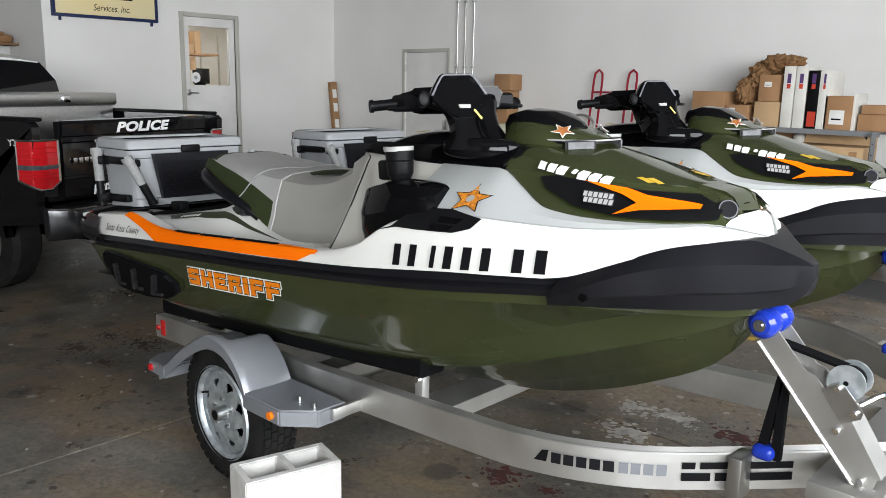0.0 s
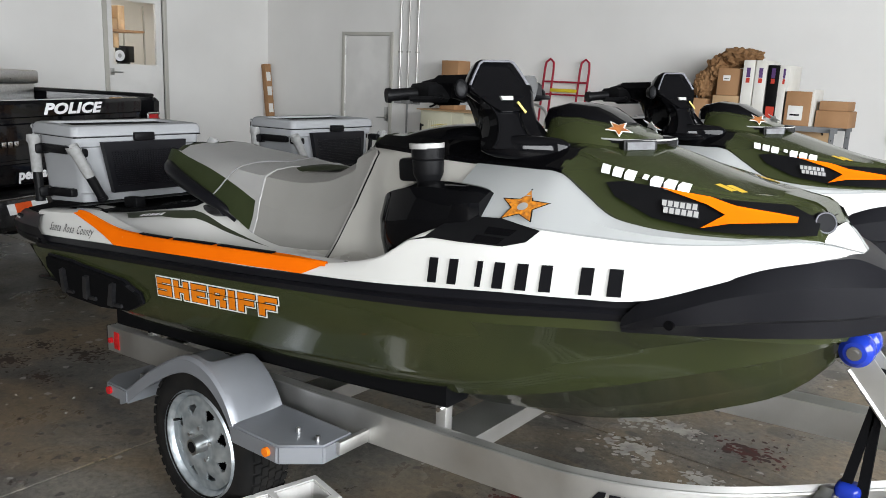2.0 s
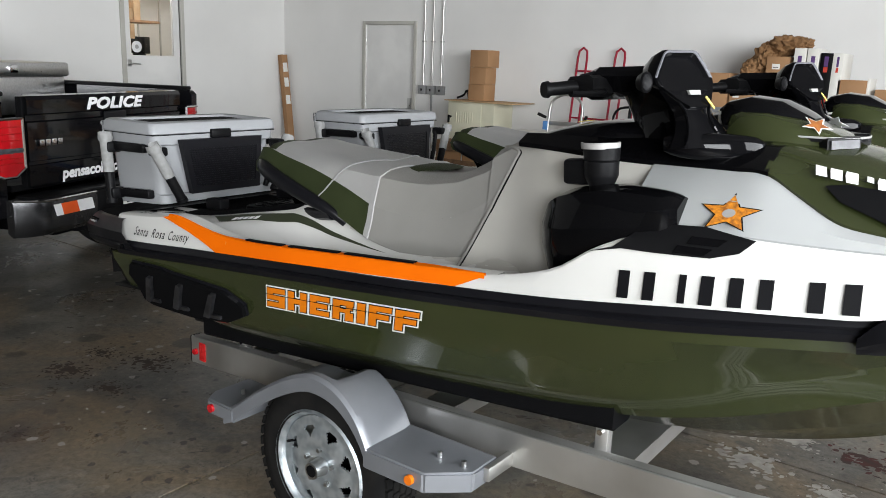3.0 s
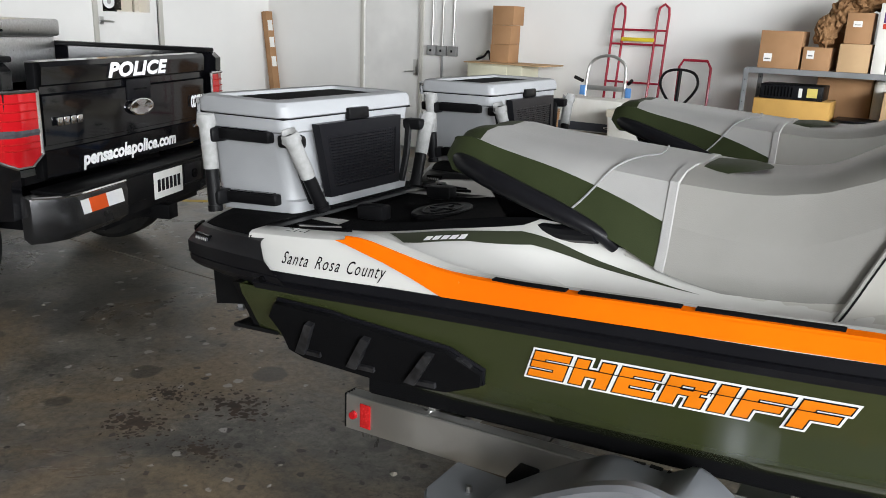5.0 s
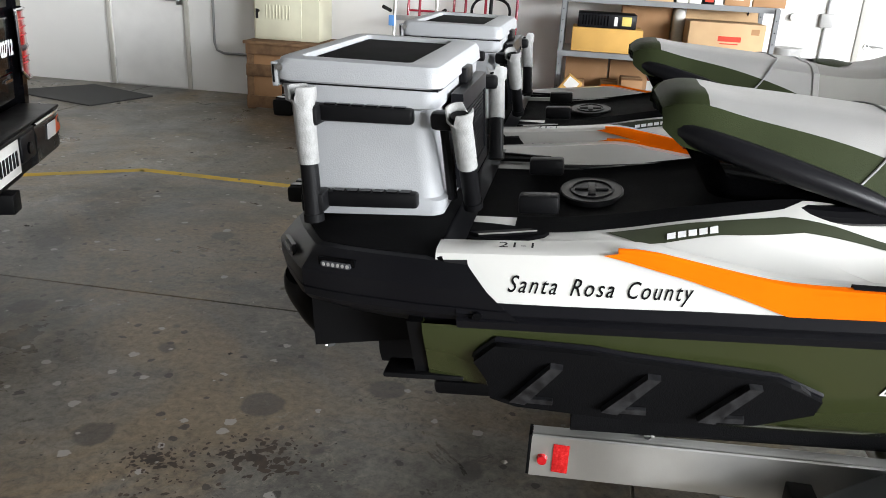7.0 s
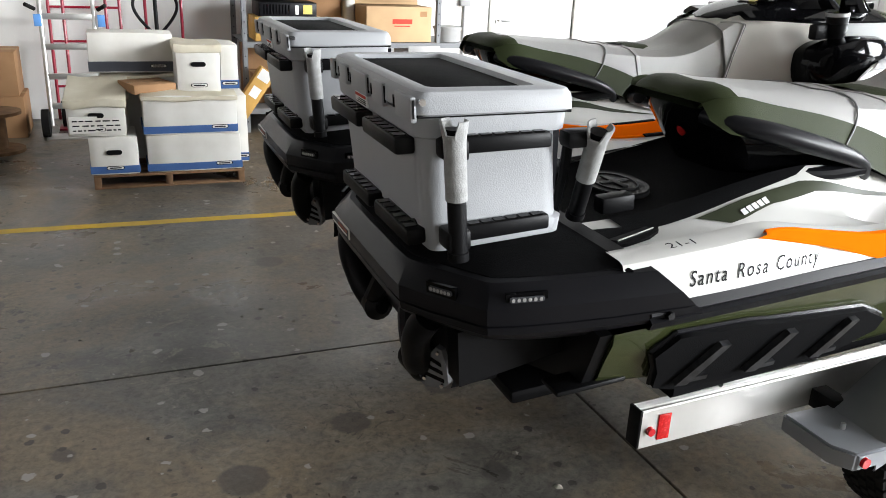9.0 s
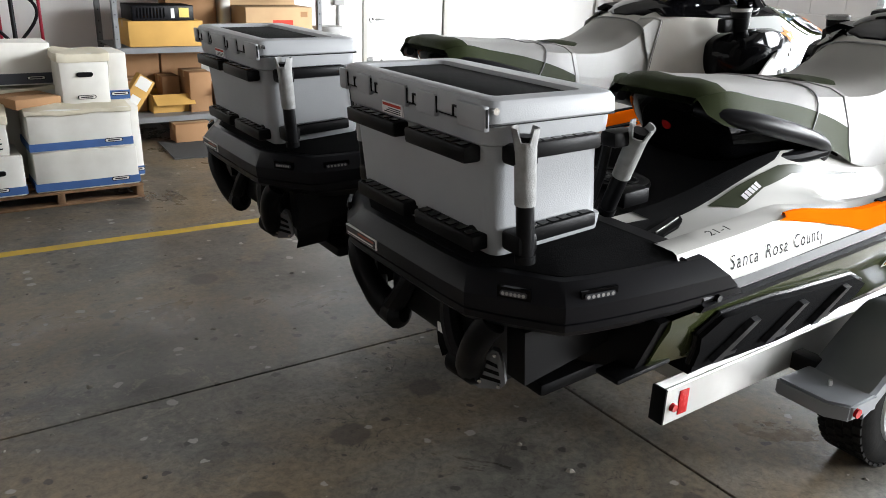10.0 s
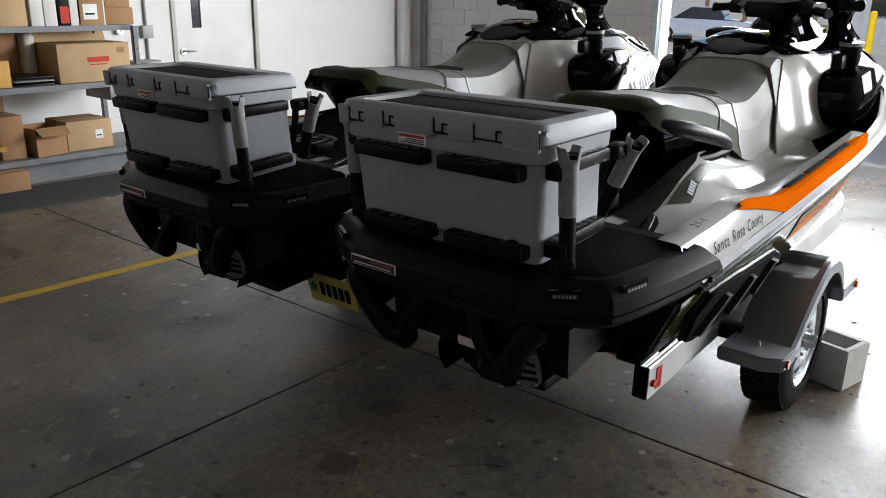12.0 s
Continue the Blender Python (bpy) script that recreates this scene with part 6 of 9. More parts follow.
def cooler():
    c = thing("fishing_cooler", "grey hard fishing cooler with black rod holders on the stern platform", "cooler", group="coolers on the watercraft")
    Z0 = 0.604
    rings = []
    for z, xa, xb, w, rr in ((Z0, 0.085, 0.425, 0.315, 0.03), (Z0 + 0.04, 0.078, 0.432, 0.32, 0.035), (Z0 + 0.046, 0.07, 0.42, 0.318, 0.045), (0.80, 0.062, 0.412, 0.325, 0.05), (0.875, 0.058, 0.41, 0.328, 0.05), (0.882, 0.052, 0.425, 0.34, 0.04), (0.925, 0.05, 0.43, 0.342, 0.04)):
        ring = []
        for cx, cy, a0 in ((xa + rr, -w + rr, 180), (xb - rr, -w + rr, 270), (xb - rr, w - rr, 0), (xa + rr, w - rr, 90)):
            for k in range(5):
                a = radians(a0 + k * 22.5)
                ring.append((cx + rr * math.cos(a), cy + rr * math.sin(a), z))
        rings.append(ring)
    body = part("body", mk(loft, rings, closed=True, cap0=True, cap1=True), COOLER, c, "grey rotomoulded cooler body")
    part("drain_plug", mk(cyl, (0.08, -0.25, Z0 + 0.045), (0.066, -0.25, Z0 + 0.045), 0.022, seg=20), BLACKP, body)
    part("drain_plug", mk(cyl, (0.12, -0.342, 0.65), (0.12, -0.335, 0.65), 0.016, seg=16), BLACKP, body)

    # lid with raised rim round a foam pad
    def lid_ring(z, xa, xb, w, rr=0.035):
        out = []
        for cx, cy, a0 in ((xa + rr, -w + rr, 180), (xb - rr, -w + rr, 270), (xb - rr, w - rr, 0), (xa + rr, w - rr, 90)):
            for k in range(5):
                a = radians(a0 + k * 22.5)
                out.append((cx + rr * math.cos(a), cy + rr * math.sin(a), z))
        return out
    lid = part("lid", mk(loft, [lid_ring(0.93, 0.05, 0.432, 0.348), lid_ring(0.934, 0.044, 0.438, 0.352), lid_ring(0.968, 0.046, 0.436, 0.351), lid_ring(0.982, 0.054, 0.428, 0.344), lid_ring(0.987, 0.066, 0.412, 0.33),
                                lid_ring(0.985, 0.095, 0.36, 0.30, 0.02), lid_ring(0.971, 0.10, 0.352, 0.293, 0.02)], closed=True, cap0=True, cap1=True), COOLER, c, "grey moulded lid")
    part("lid_pad", bx(0.103, 0.349, -0.289, 0.289, 0.971, 0.975, 0.002), MATBLACK, lid, "dark foam pad on the lid")
    part("gasket", bx(0.056, 0.428, -0.342, 0.342, 0.925, 0.931), BLACKP, lid)
    for y0, y1, z0 in ((0.305, 0.345, 0.916), (0.171, 0.243, 0.920), (-0.013, 0.125, 0.918), (-0.146, -0.064, 0.917), (-0.345, -0.238, 0.916)):
        n = part("hinge_tab", bx(0.037, 0.052, y0, y1, z0, 0.972, 0.004), COOLER, lid)
        part("gap", bx(0.0415, 0.0455, y0 - 0.0025, y0 + 0.001, z0 + 0.01, 0.966), BLACKP, n)
        if y1 < 0.3:
            part("gap", bx(0.0405, 0.0455, y1 - 0.001, y1 + 0.022, 0.953, 0.9575), BLACKP, n)
            part("gap", bx(0.0405, 0.0455, y1 + 0.019, y1 + 0.022, 0.930, 0.955), BLACKP, n)
    part("lid_bolt", mk(cyl, (0.062, -0.356, 0.962), (0.062, -0.349, 0.962), 0.008), CHROME, lid)
    part("latch", bx(0.43, 0.452, -0.05, 0.06, 0.905, 0.948, 0.006), BLACKP, c, "black front latch")
    # cargo rails on the back and sides
    for z in (0.86, 0.645):
        for y0, y1 in ((-0.30, -0.04), (0.01, 0.27)):
            x = 0.058 if z > 0.8 else 0.075
            r_ = part("cargo_rail", bx(x - 0.045, x + 0.004, y0, y1, z - 0.022, z + 0.018, 0.008), BLACKP, c, "ribbed black cargo rail")
            for k in range(6):
                yy = y0 + 0.03 + k * (y1 - y0 - 0.06) / 5
                part("notch", bx(x - 0.04, x - 0.012, yy - 0.012, yy + 0.012, z + 0.016, z + 0.0205), BLACKG, r_)
    for s in (-1, 1):
        for z, x0, x1, w in ((0.868, 0.145, 0.37, 0.327), (0.655, 0.15, 0.372, 0.318)):
            r_ = part("cargo_rail", bx(x0, x1, min(s * w, s * (w + 0.035)), max(s * w, s * (w + 0.035)), z - 0.024, z + 0.016, 0.008), BLACKP, c, "ribbed black cargo rail")
            for k in range(6):
                xx = x0 + 0.03 + k * (x1 - x0 - 0.06) / 5
                part("notch", bx(xx - 0.013, xx + 0.013, min(s * (w + 0.008), s * (w + 0.03)), max(s * (w + 0.008), s * (w + 0.03)), z + 0.0145, z + 0.0185), BLACKG, r_)
        rod_holder(c, (0.125, s * 0.378, 0.604), (0.122, s * 0.380, 0.915))
        for z in (0.86, 0.65):
            part("clamp", bx(0.098, 0.155, min(s * 0.32, s * 0.39), max(s * 0.32, s * 0.39), z - 0.025, z + 0.025, 0.01), BLACKP, c)
        rod_holder(c, (0.493, s * 0.262, 0.615), (0.482, s * 0.38, 0.885))
        part("clamp", bx(0.41, 0.49, min(s * 0.31, s * 0.365), max(s * 0.31, s * 0.365), 0.835, 0.88, 0.012), BLACKP, c)
        part("brace", mk(tube, [(0.435, s * 0.32, 0.86), (0.44, s * 0.29, 0.74), (0.44, s * 0.25, 0.635)], 0.013, 8, 2), BLACKP, c)
    part("sticker", bx(0.046, 0.053, 0.02, 0.12, 0.885, 0.918), TAPE, c, "small white instruction sticker")
    part("sticker_bar", bx(0.0445, 0.046, 0.025, 0.115, 0.905, 0.912), REDINK, c)
    for k in range(3):
        part("sticker_bar", bx(0.0445, 0.046, 0.027, 0.11 - 0.012 * k, 0.889 + 0.005 * k, 0.891 + 0.005 * k), INK, c)
    # front pocket: a dark frame round a woven net
    def pocket(u, v, d=0.0):
        return (0.425 + (0.90 - v) * 0.02 + d, u * (1 - (0.90 - v) * 0.6), v)
    fr = bmesh.new()
    W, P0, P1 = 0.225, 0.645, 0.905
    for poly in ([(-W, P0), (W, P0), (W, P0 + 0.035), (-W, P0 + 0.035)], [(-W, P1 - 0.045), (W, P1 - 0.045), (W, P1), (-W, P1)], [(-W, P0 + 0.035), (-W + 0.03, P0 + 0.035), (-W + 0.03, P1 - 0.045), (-W, P1 - 0.045)], [(W - 0.03, P0 + 0.035), (W, P0 + 0.035), (W, P1 - 0.045), (W - 0.03, P1 - 0.045)]):
        prism(fr, poly, pocket, 0.012, 0.042)
    pk = part("pocket", fr, GUARD, c, "dark plastic pocket frame")
    nb = bmesh.new()
    for i in range(27):
        u = -W + 0.032 + i * (2 * W - 0.064) / 26
        prism(nb, [(u - 0.0035, P0 + 0.03), (u + 0.0035, P0 + 0.03), (u + 0.0035, P1 - 0.04), (u - 0.0035, P1 - 0.04)], pocket, 0.028, 0.034)
    for i in range(17):
        v = P0 + 0.04 + i * (P1 - P0 - 0.09) / 16
        prism(nb, [(-W + 0.03, v - 0.0035), (W - 0.03, v - 0.0035), (W - 0.03, v + 0.0035), (-W + 0.03, v + 0.0035)], pocket, 0.031, 0.037)
    part("net", nb, GUARD, pk, "charcoal woven net", smooth=False)
    part("lining", mk(prism, [(-W + 0.02, P0 + 0.02), (W - 0.02, P0 + 0.02), (W - 0.02, P1 - 0.03), (-W + 0.02, P1 - 0.03)], pocket, 0.008, 0.014), MATBLACK, pk)
    # the body leans forward with the deck: lower at the seat side
    for ob in c.children_recursive:
        for v in ob.data.vertices:
            v.co.z -= 0.07 * (v.co.x - 0.06) * (v.co.z - 0.6) / 0.36
    return c


cool_a = cooler()
cool_a.matrix_world = rig(0, SKI_Y[0])
copy_thing(cool_a, rig(0, SKI_Y[1]))


# ---- double trailer ----
MID = sum(SKI_Y) / 2


def rail_top(x):
    return 0.46 + 0.047 * (x + 3.83)


def wheel(y, s, parent):
    hx, hz, r, w = -2.83, 0.292, 0.292, 0.175
    prof = [(0.195, -0.5), (0.235, -0.52), (0.27, -0.49), (0.287, -0.42), (0.292, -0.3), (0.293, 0.0), (0.292, 0.3), (0.287, 0.42), (0.27, 0.49), (0.235, 0.52), (0.195, 0.5)]
    tyre = bmesh.new()
    loft(tyre, [[(hx + q * math.cos(a), y + s * w * o, hz + q * math.sin(a)) for q, o in prof] for a in frange(0, 2 * math.pi, 57)])
    bmesh.ops.remove_doubles(tyre, verts=tyre.verts[:], dist=0.0005)
    wh = part("wheel", tyre, RUBBER, parent, "black rubber trailer tyre on a galvanised rim")
    tr = bmesh.new()
    n = 44
    for k in range(n):
        for row, o in enumerate((-0.36, -0.18, 0.0, 0.18, 0.36)):
            a = 2 * math.pi * (k + 0.5 * (row % 2)) / n
            q = bmesh.ops.create_cube(tr, size=1.0)
            bmesh.ops.scale(tr, vec=(0.030, w * 0.15, 0.010), verts=q["verts"])
            bmesh.ops.transform(tr, matrix=Matrix.Translation((hx + 0.295 * math.sin(a), y + s * w * o, hz + 0.295 * math.cos(a))) @ Matrix.Rotation(a, 4, "Y"), verts=q["verts"])
    part("tread", tr, RUBBER, wh, "blocky tyre tread", smooth=False)
    # spoked galvanised rim
    f = y - s * w * 0.36
    rim = bmesh.new()
    rp = [(0.198, 0.55), (0.205, 0.50), (0.19, 0.45), (0.178, 0.36), (0.172, 0.0), (0.178, -0.5)]
    loft(rim, [[(hx + q * math.cos(a), y - s * w * o, hz + q * math.sin(a)) for q, o in rp] for a in frange(0, 2 * math.pi, 49)])
    part("rim", rim, GALV, wh, "galvanised steel wheel rim")
    face = bmesh.new()
    # dished disc with eight rounded triangular windows near its edge
    ang = frange(0, 2 * math.pi, 129)
    steps = [(0.03, 0.0), (0.055, 0.004), (0.072, 0.012), (0.092, 0.016), (0.106, 0.015), (0.114, 0.013), (0.122, 0.011), (0.130, 0.009), (0.137, 0.006), (0.143, 0.004), (0.150, 0.002), (0.176, 0.0)]
    half = {0.106: 0.07, 0.114: 0.12, 0.122: 0.16, 0.130: 0.19, 0.137: 0.17}
    for i in range(128):
        a0, a1 = ang[i], ang[i + 1]
        ph = abs(((i + 0.5) % 16) - 8) * 2 * math.pi / 128
        for (q0, d0), (q1, d1) in zip(steps, steps[1:]):
            if ph < half.get(q0, -1):
                continue
            p = [(hx + q * math.cos(a), f - s * d, hz + q * math.sin(a)) for q, a, d in ((q0, a0, d0), (q1, a0, d1), (q1, a1, d1), (q0, a1, d0))]
            face.faces.new([face.verts.new(v) for v in p])
    bmesh.ops.remove_doubles(face, verts=face.verts[:], dist=0.0004)
    part("disc", shell(face, 0.006), GALV, wh, "galvanised spoked wheel disc")
    part("hub_cap", mk(cyl, (hx, f + s * 0.02, hz), (hx, f - s * 0.055, hz), 0.034, 0.029, 24), STEEL, wh, "dull steel hub with black centre")
    part("hub_centre", mk(cyl, (hx, f - s * 0.053, hz), (hx, f - s * 0.0565, hz), 0.021, seg=16), BLACKP, wh)
    for k in range(5):
        a = 2 * math.pi * k / 5 + 0.3
        part("lug_nut", mk(cyl, (hx + 0.062 * math.cos(a), f, hz + 0.062 * math.sin(a)), (hx + 0.062 * math.cos(a), f - s * 0.026, hz + 0.062 * math.sin(a)), 0.011, 0.008, 6), STEEL, wh)
    part("valve_stem", mk(cyl, (hx - 0.135, f - s * 0.0, hz + 0.05), (hx - 0.142, f - s * 0.03, hz + 0.053), 0.005, seg=8), BLACKP, wh)
    part("brake_drum", mk(cyl, (hx, y, hz), (hx, y + s * 0.07, hz), 0.13, seg=24), BLACKP, wh)


def fender(y, s, parent):
    """Silver wheel arch with a flat step before and behind; y is its outer edge, s points inwards."""
    line_ = spline([(-3.26, 0.395, 0), (-3.20, 0.425, 0), (-3.10, 0.500, 0), (-3.01, 0.560, 0), (-2.91, 0.615, 0), (-2.82, 0.644, 0), (-2.73, 0.634, 0), (-2.66, 0.595, 0), (-2.605, 0.535, 0), (-2.57, 0.470, 0)], 4)
    rows = []
    for p in line_:
        x, z = p.x, p.y
        flat = min(z, 0.598) if x < -2.79 else z
        if -2.79 <= x < -2.74:
            flat = 0.598 + (z - 0.598) * (x + 2.79) / 0.05
        rows.append([(x, y + s * 0.004, z - 0.062), (x, y, z - 0.058), (x, y, z - 0.012), (x, y + s * 0.012, z - 0.001), (x, y + s * 0.034, z), (x, y + s * 0.046, flat), (x, y + s * 0.19, flat - 0.004), (x, y + s * 0.222, flat - 0.016), (x, y + s * 0.23, flat - 0.05)])
    f = part("fender", shell(mk(loft, rows), 0.004), SILVERPAINT, parent, "silver painted wheel fender with a flat top", angle=28)
    for x0, x1, z0, z1 in ((-3.385, -3.20, 0.352, 0.408), (-2.585, -2.235, 0.402, 0.468)):
        if x0 > -3:
            plan = [(x0, y), (-2.345, y), (x1, y + s * 0.10), (x1, y + s * 0.235), (x0, y + s * 0.235)]
        else:
            plan = [(-3.345, y), (x1, y), (x1, y + s * 0.23), (x0, y + s * 0.23), (x0, y + s * 0.06)]
        bm = mk(prism, [(u, v - s * 0.004) for u, v in plan], lambda u, v, d: (u, v, d), z0, z1)
        bmesh.ops.bevel(bm, geom=bm.edges[:], offset=0.007, segments=2, affect="EDGES")
        part("fender_step", bm, SILVERPAINT, f, "silver flat step of the fender", angle=40)
    for x0, x1, z in ((-3.36, -3.2, 0.405), (-2.44, -2.30, 0.465), (-2.40, -2.16, 0.465)):
        part("bolt", mk(cyl, ((x0 + x1) / 2, y + s * 0.11, z), ((x0 + x1) / 2, y + s * 0.11, z + 0.02), 0.008, 0.007, 8), STEEL, f)
    part("marker_light", mk(cyl, (-2.392, y - s * 0.016, 0.434), (-2.392, y + s * 0.002, 0.434), 0.015, 0.016, 18), AMBER, f, "round amber marker light")
    part("marker_light", mk(cyl, (-3.318, y - s * 0.014, 0.380), (-3.318, y + s * 0.002, 0.380), 0.015, 0.016, 18), REDLENS, f, "round red marker light")
    part("bracket", bx(-2.236, -2.216, min(y + s * 0.15, y + s * 0.30), max(y + s * 0.15, y + s * 0.30), 0.42, 0.465, 0.003), ALU, f)
    part("bracket", bx(-3.22, -3.16, min(y + s * 0.2, y + s * 0.30), max(y + s * 0.2, y + s * 0.30), 0.37, 0.43, 0.004), BLACKP, f)


def trailer():
    tr = thing("watercraft_trailer", "aluminium double watercraft trailer with galvanised wheels and silver fenders", "trailer")
    HALF = MID - 2.03
    curve = [(-3.83, HALF), (-3.0, HALF), (-2.2, HALF), (-1.6, HALF - 0.0), (-1.42, HALF - 0.02), (-1.25, HALF - 0.07), (-1.07, HALF - 0.165), (-0.86, HALF - 0.35), (-0.60, HALF - 0.61), (-0.3, 0.12)]
    for s in (-1, 1):
        pts = spline([(x, MID + s * h, 0) for x, h in curve], 5)
        rows = []
        for i, p in enumerate(pts):
            d = (pts[min(i + 1, len(pts) - 1)] - pts[max(i - 1, 0)]).normalized()
            n = Vector((-d.y, d.x, 0)) * (-s)
            zt = rail_top(p.x)
            a, b = p, p + n * 0.052
            rows.append([(a.x, a.y, zt - 0.118), (a.x, a.y, zt - 0.004), (a.x + n.x * 0.004, a.y + n.y * 0.004, zt), *[(a.x + n.x * (0.008 + 0.006 * k), a.y + n.y * (0.008 + 0.006 * k), zt - 0.0055 * (k % 2)) for k in range(7)],
                         (b.x, b.y, zt - 0.004), (b.x, b.y, zt - 0.118)])
        rail = part("side_rail", mk(loft, rows, closed=True, cap0=True, cap1=True), ALU, tr, "long curved aluminium side rail with grooved top", angle=25)
        e = MID + s * HALF
        o = -s
        part("end_cap", bx(-3.838, -3.828, min(e, e + o * 0.052), max(e, e + o * 0.052), 0.343, 0.459, 0.002), BLACKP, rail, "black end cap")
        part("reflector", bx(-3.775, -3.735, min(e + s * 0.0035, e), max(e + s * 0.0035, e), 0.362, 0.442, 0.001), REDREFL, rail, "red rectangular reflector")
        part("side_light", mk(cyl, (-3.80, e, 0.395), (-3.80, e + s * 0.012, 0.395), 0.014, 0.012, 16), REDLENS, rail, "round red side light")
        part("splice_plate", bx(-0.9, -0.86, min(e - s * 0.36, e - s * 0.27), max(e - s * 0.36, e - s * 0.27), rail_top(-0.9) - 0.13, rail_top(-0.9) + 0.004, 0.003), STEEL, rail)

        def on_rail(u, v):
            """u along the curved rail from x = -1.5, v up from its lower edge."""
            q = min(range(len(pts)), key=lambda i: abs((pts[i].x + 1.5) * 1.16 - u))
            i = min(max(q, 1), len(pts) - 2)
            d = (pts[i + 1] - pts[i - 1]).normalized()
            x = -1.5 + u / 1.16
            t = (x - pts[i - 1].x) / max(pts[i + 1].x - pts[i - 1].x, 1e-4)
            p = pts[i - 1].lerp(pts[i + 1], t)
            n = Vector((-d.y, d.x, 0)) * s
            return (p.x + n.x * 0.004, p.y + n.y * 0.004, rail_top(p.x) - 0.118 + v)
        if s < 0:
            # maker's mark and dealer lines as plain shapes
            part("maker_mark", cut_poly([(0.10, 0.045), (0.13, 0.082), (0.155, 0.085), (0.148, 0.045)], 0.02, on_rail), INK, rail, "dark fin shape")
            for k in range(5):
                part("maker_mark", cut_poly([(0.165 + 0.044 * k, 0.045), (0.20 + 0.044 * k, 0.045), (0.20 + 0.044 * k, 0.08), (0.165 + 0.044 * k, 0.08)], 0.02, on_rail), GUARD, rail)
            for k in range(4):
                part("maker_mark", cut_poly([(0.39 + 0.036 * k, 0.045), (0.418 + 0.036 * k, 0.045), (0.418 + 0.036 * k, 0.08), (0.39 + 0.036 * k, 0.08)], 0.02, on_rail), mat("grey_decal", (0.16, 0.165, 0.18), 0.4), rail)
            for k, (u0, u1) in enumerate(((0.565, 0.60), (0.612, 0.70), (0.712, 0.725), (0.737, 0.845))):
                part("dealer_bar", cut_poly([(u0, 0.068), (u1, 0.068), (u1, 0.09), (u0, 0.09)], 0.02, on_rail), INK, rail)
            for k, (u0, u1) in enumerate(((0.565, 0.64), (0.652, 0.728), (0.74, 0.845))):
                part("dealer_bar", cut_poly([(u0, 0.03), (u1, 0.03), (u1, 0.056), (u0, 0.056)], 0.02, on_rail), INK, rail)
        y_out = MID + s * (MID - 1.745)
        fender(y_out, -s, tr)
        wheel(MID + s * (MID - 1.882), -s, tr)
    # cross members
    for x in (-3.55, -2.62, -1.95):
        z = rail_top(x) - 0.06
        bm = bmesh.new()
        box(bm, x - (0.06 if x < -2.5 else 0.09), x + 0.06, 2.085, 2 * MID - 2.085, z - 0.006, z, 0.001)
        box(bm, x - 0.06, x - 0.054, 2.085, 2 * MID - 2.085, z - 0.06, z - 0.006)
        box(bm, x + 0.054, x + 0.06, 2.085, 2 * MID - 2.085, z - 0.06, z - 0.006)
        part("cross_member", bm, ALU, tr, "aluminium channel cross member", smooth=False)
    part("axle", mk(cyl, (-2.83, 2.0, 0.27), (-2.83, 2 * MID - 2.0, 0.27), 0.03), STEEL, tr, "steel axle")
    for s in (-1, 1):
        part("spring_hanger", bx(-2.95, -2.7, MID + s * (MID - 2.1) - 0.03, MID + s * (MID - 2.1) + 0.03, 0.27, 0.40, 0.006), STEEL, tr)
    # tongue
    bm = bmesh.new()
    loft(bm, [[(x, MID - 0.045, rail_top(x) - 0.12), (x, MID - 0.045, rail_top(x) - 0.01), (x, MID + 0.045, rail_top(x) - 0.01), (x, MID + 0.045, rail_top(x) - 0.12)] for x in (-2.7, -1.0, 0.3, 1.15)], closed=True, cap0=True, cap1=True)
    part("tongue", bm, ALU, tr, "aluminium centre tongue beam")
    z = rail_top(1.1)
    part("coupler", bx(1.1, 1.38, MID - 0.05, MID + 0.05, z - 0.12, z + 0.01, 0.02), STEEL, tr, "steel ball coupler")
    part("tongue_jack", mk(cyl, (0.95, MID - 0.11, 0.06), (0.95, MID - 0.11, 0.95), 0.03), STEEL, tr, "steel tongue jack")
    part("jack_wheel", mk(cyl, (0.95, MID - 0.14, 0.07), (0.95, MID - 0.08, 0.07), 0.07, seg=24), BLACKP, tr)
    z = rail_top(-0.6)
    part("cross_beam", bx(-0.68, -0.50, 2.3, 2 * MID - 2.3, z - 0.10, z - 0.004, 0.004), ALU, tr, "aluminium winch cross beam")
    for yk in SKI_Y:
        # bunks under each hull
        for s in (-1, 1):
            yb = yk + s * 0.33
            bm = bmesh.new()
            rows = []
            for x in frange(-3.74, -1.9, 9):
                X = x + 4.52
                zc = RIG_Z + X * 0.0787 + 0.135 + 0.012 * max(x + 2.6, 0)
                lo_, hi_ = zc - 0.018, zc + 0.040
                rows.append([(x, yb - 0.052, zc - 0.058), (x, yb - 0.062, zc - 0.046), (x, yb - 0.062, hi_ if s < 0 else lo_), (x, yb + 0.062, hi_ if s > 0 else lo_), (x, yb + 0.062, zc - 0.046), (x, yb + 0.052, zc - 0.058)])
            loft(bm, rows, closed=True, cap0=True, cap1=True)
            bunk = part("bunk", bm, MATBLACK, tr, "black carpeted bunk board")
            for x in (-3.55, -1.95):
                zc = RIG_Z + (x + 4.52) * 0.0787 + 0.082
                zr = rail_top(x) - 0.06
                part("bunk_bracket", bx(x - 0.02, x + 0.02, yb - 0.018, yb + 0.018, zr - 0.002, zc + 0.008, 0.003), ALU, bunk, "aluminium bunk bracket")
                part("bolt", mk(cyl, (x, yb - 0.035, zc - 0.02), (x, yb + 0.035, zc - 0.02), 0.009, seg=8), CHROME, bunk)
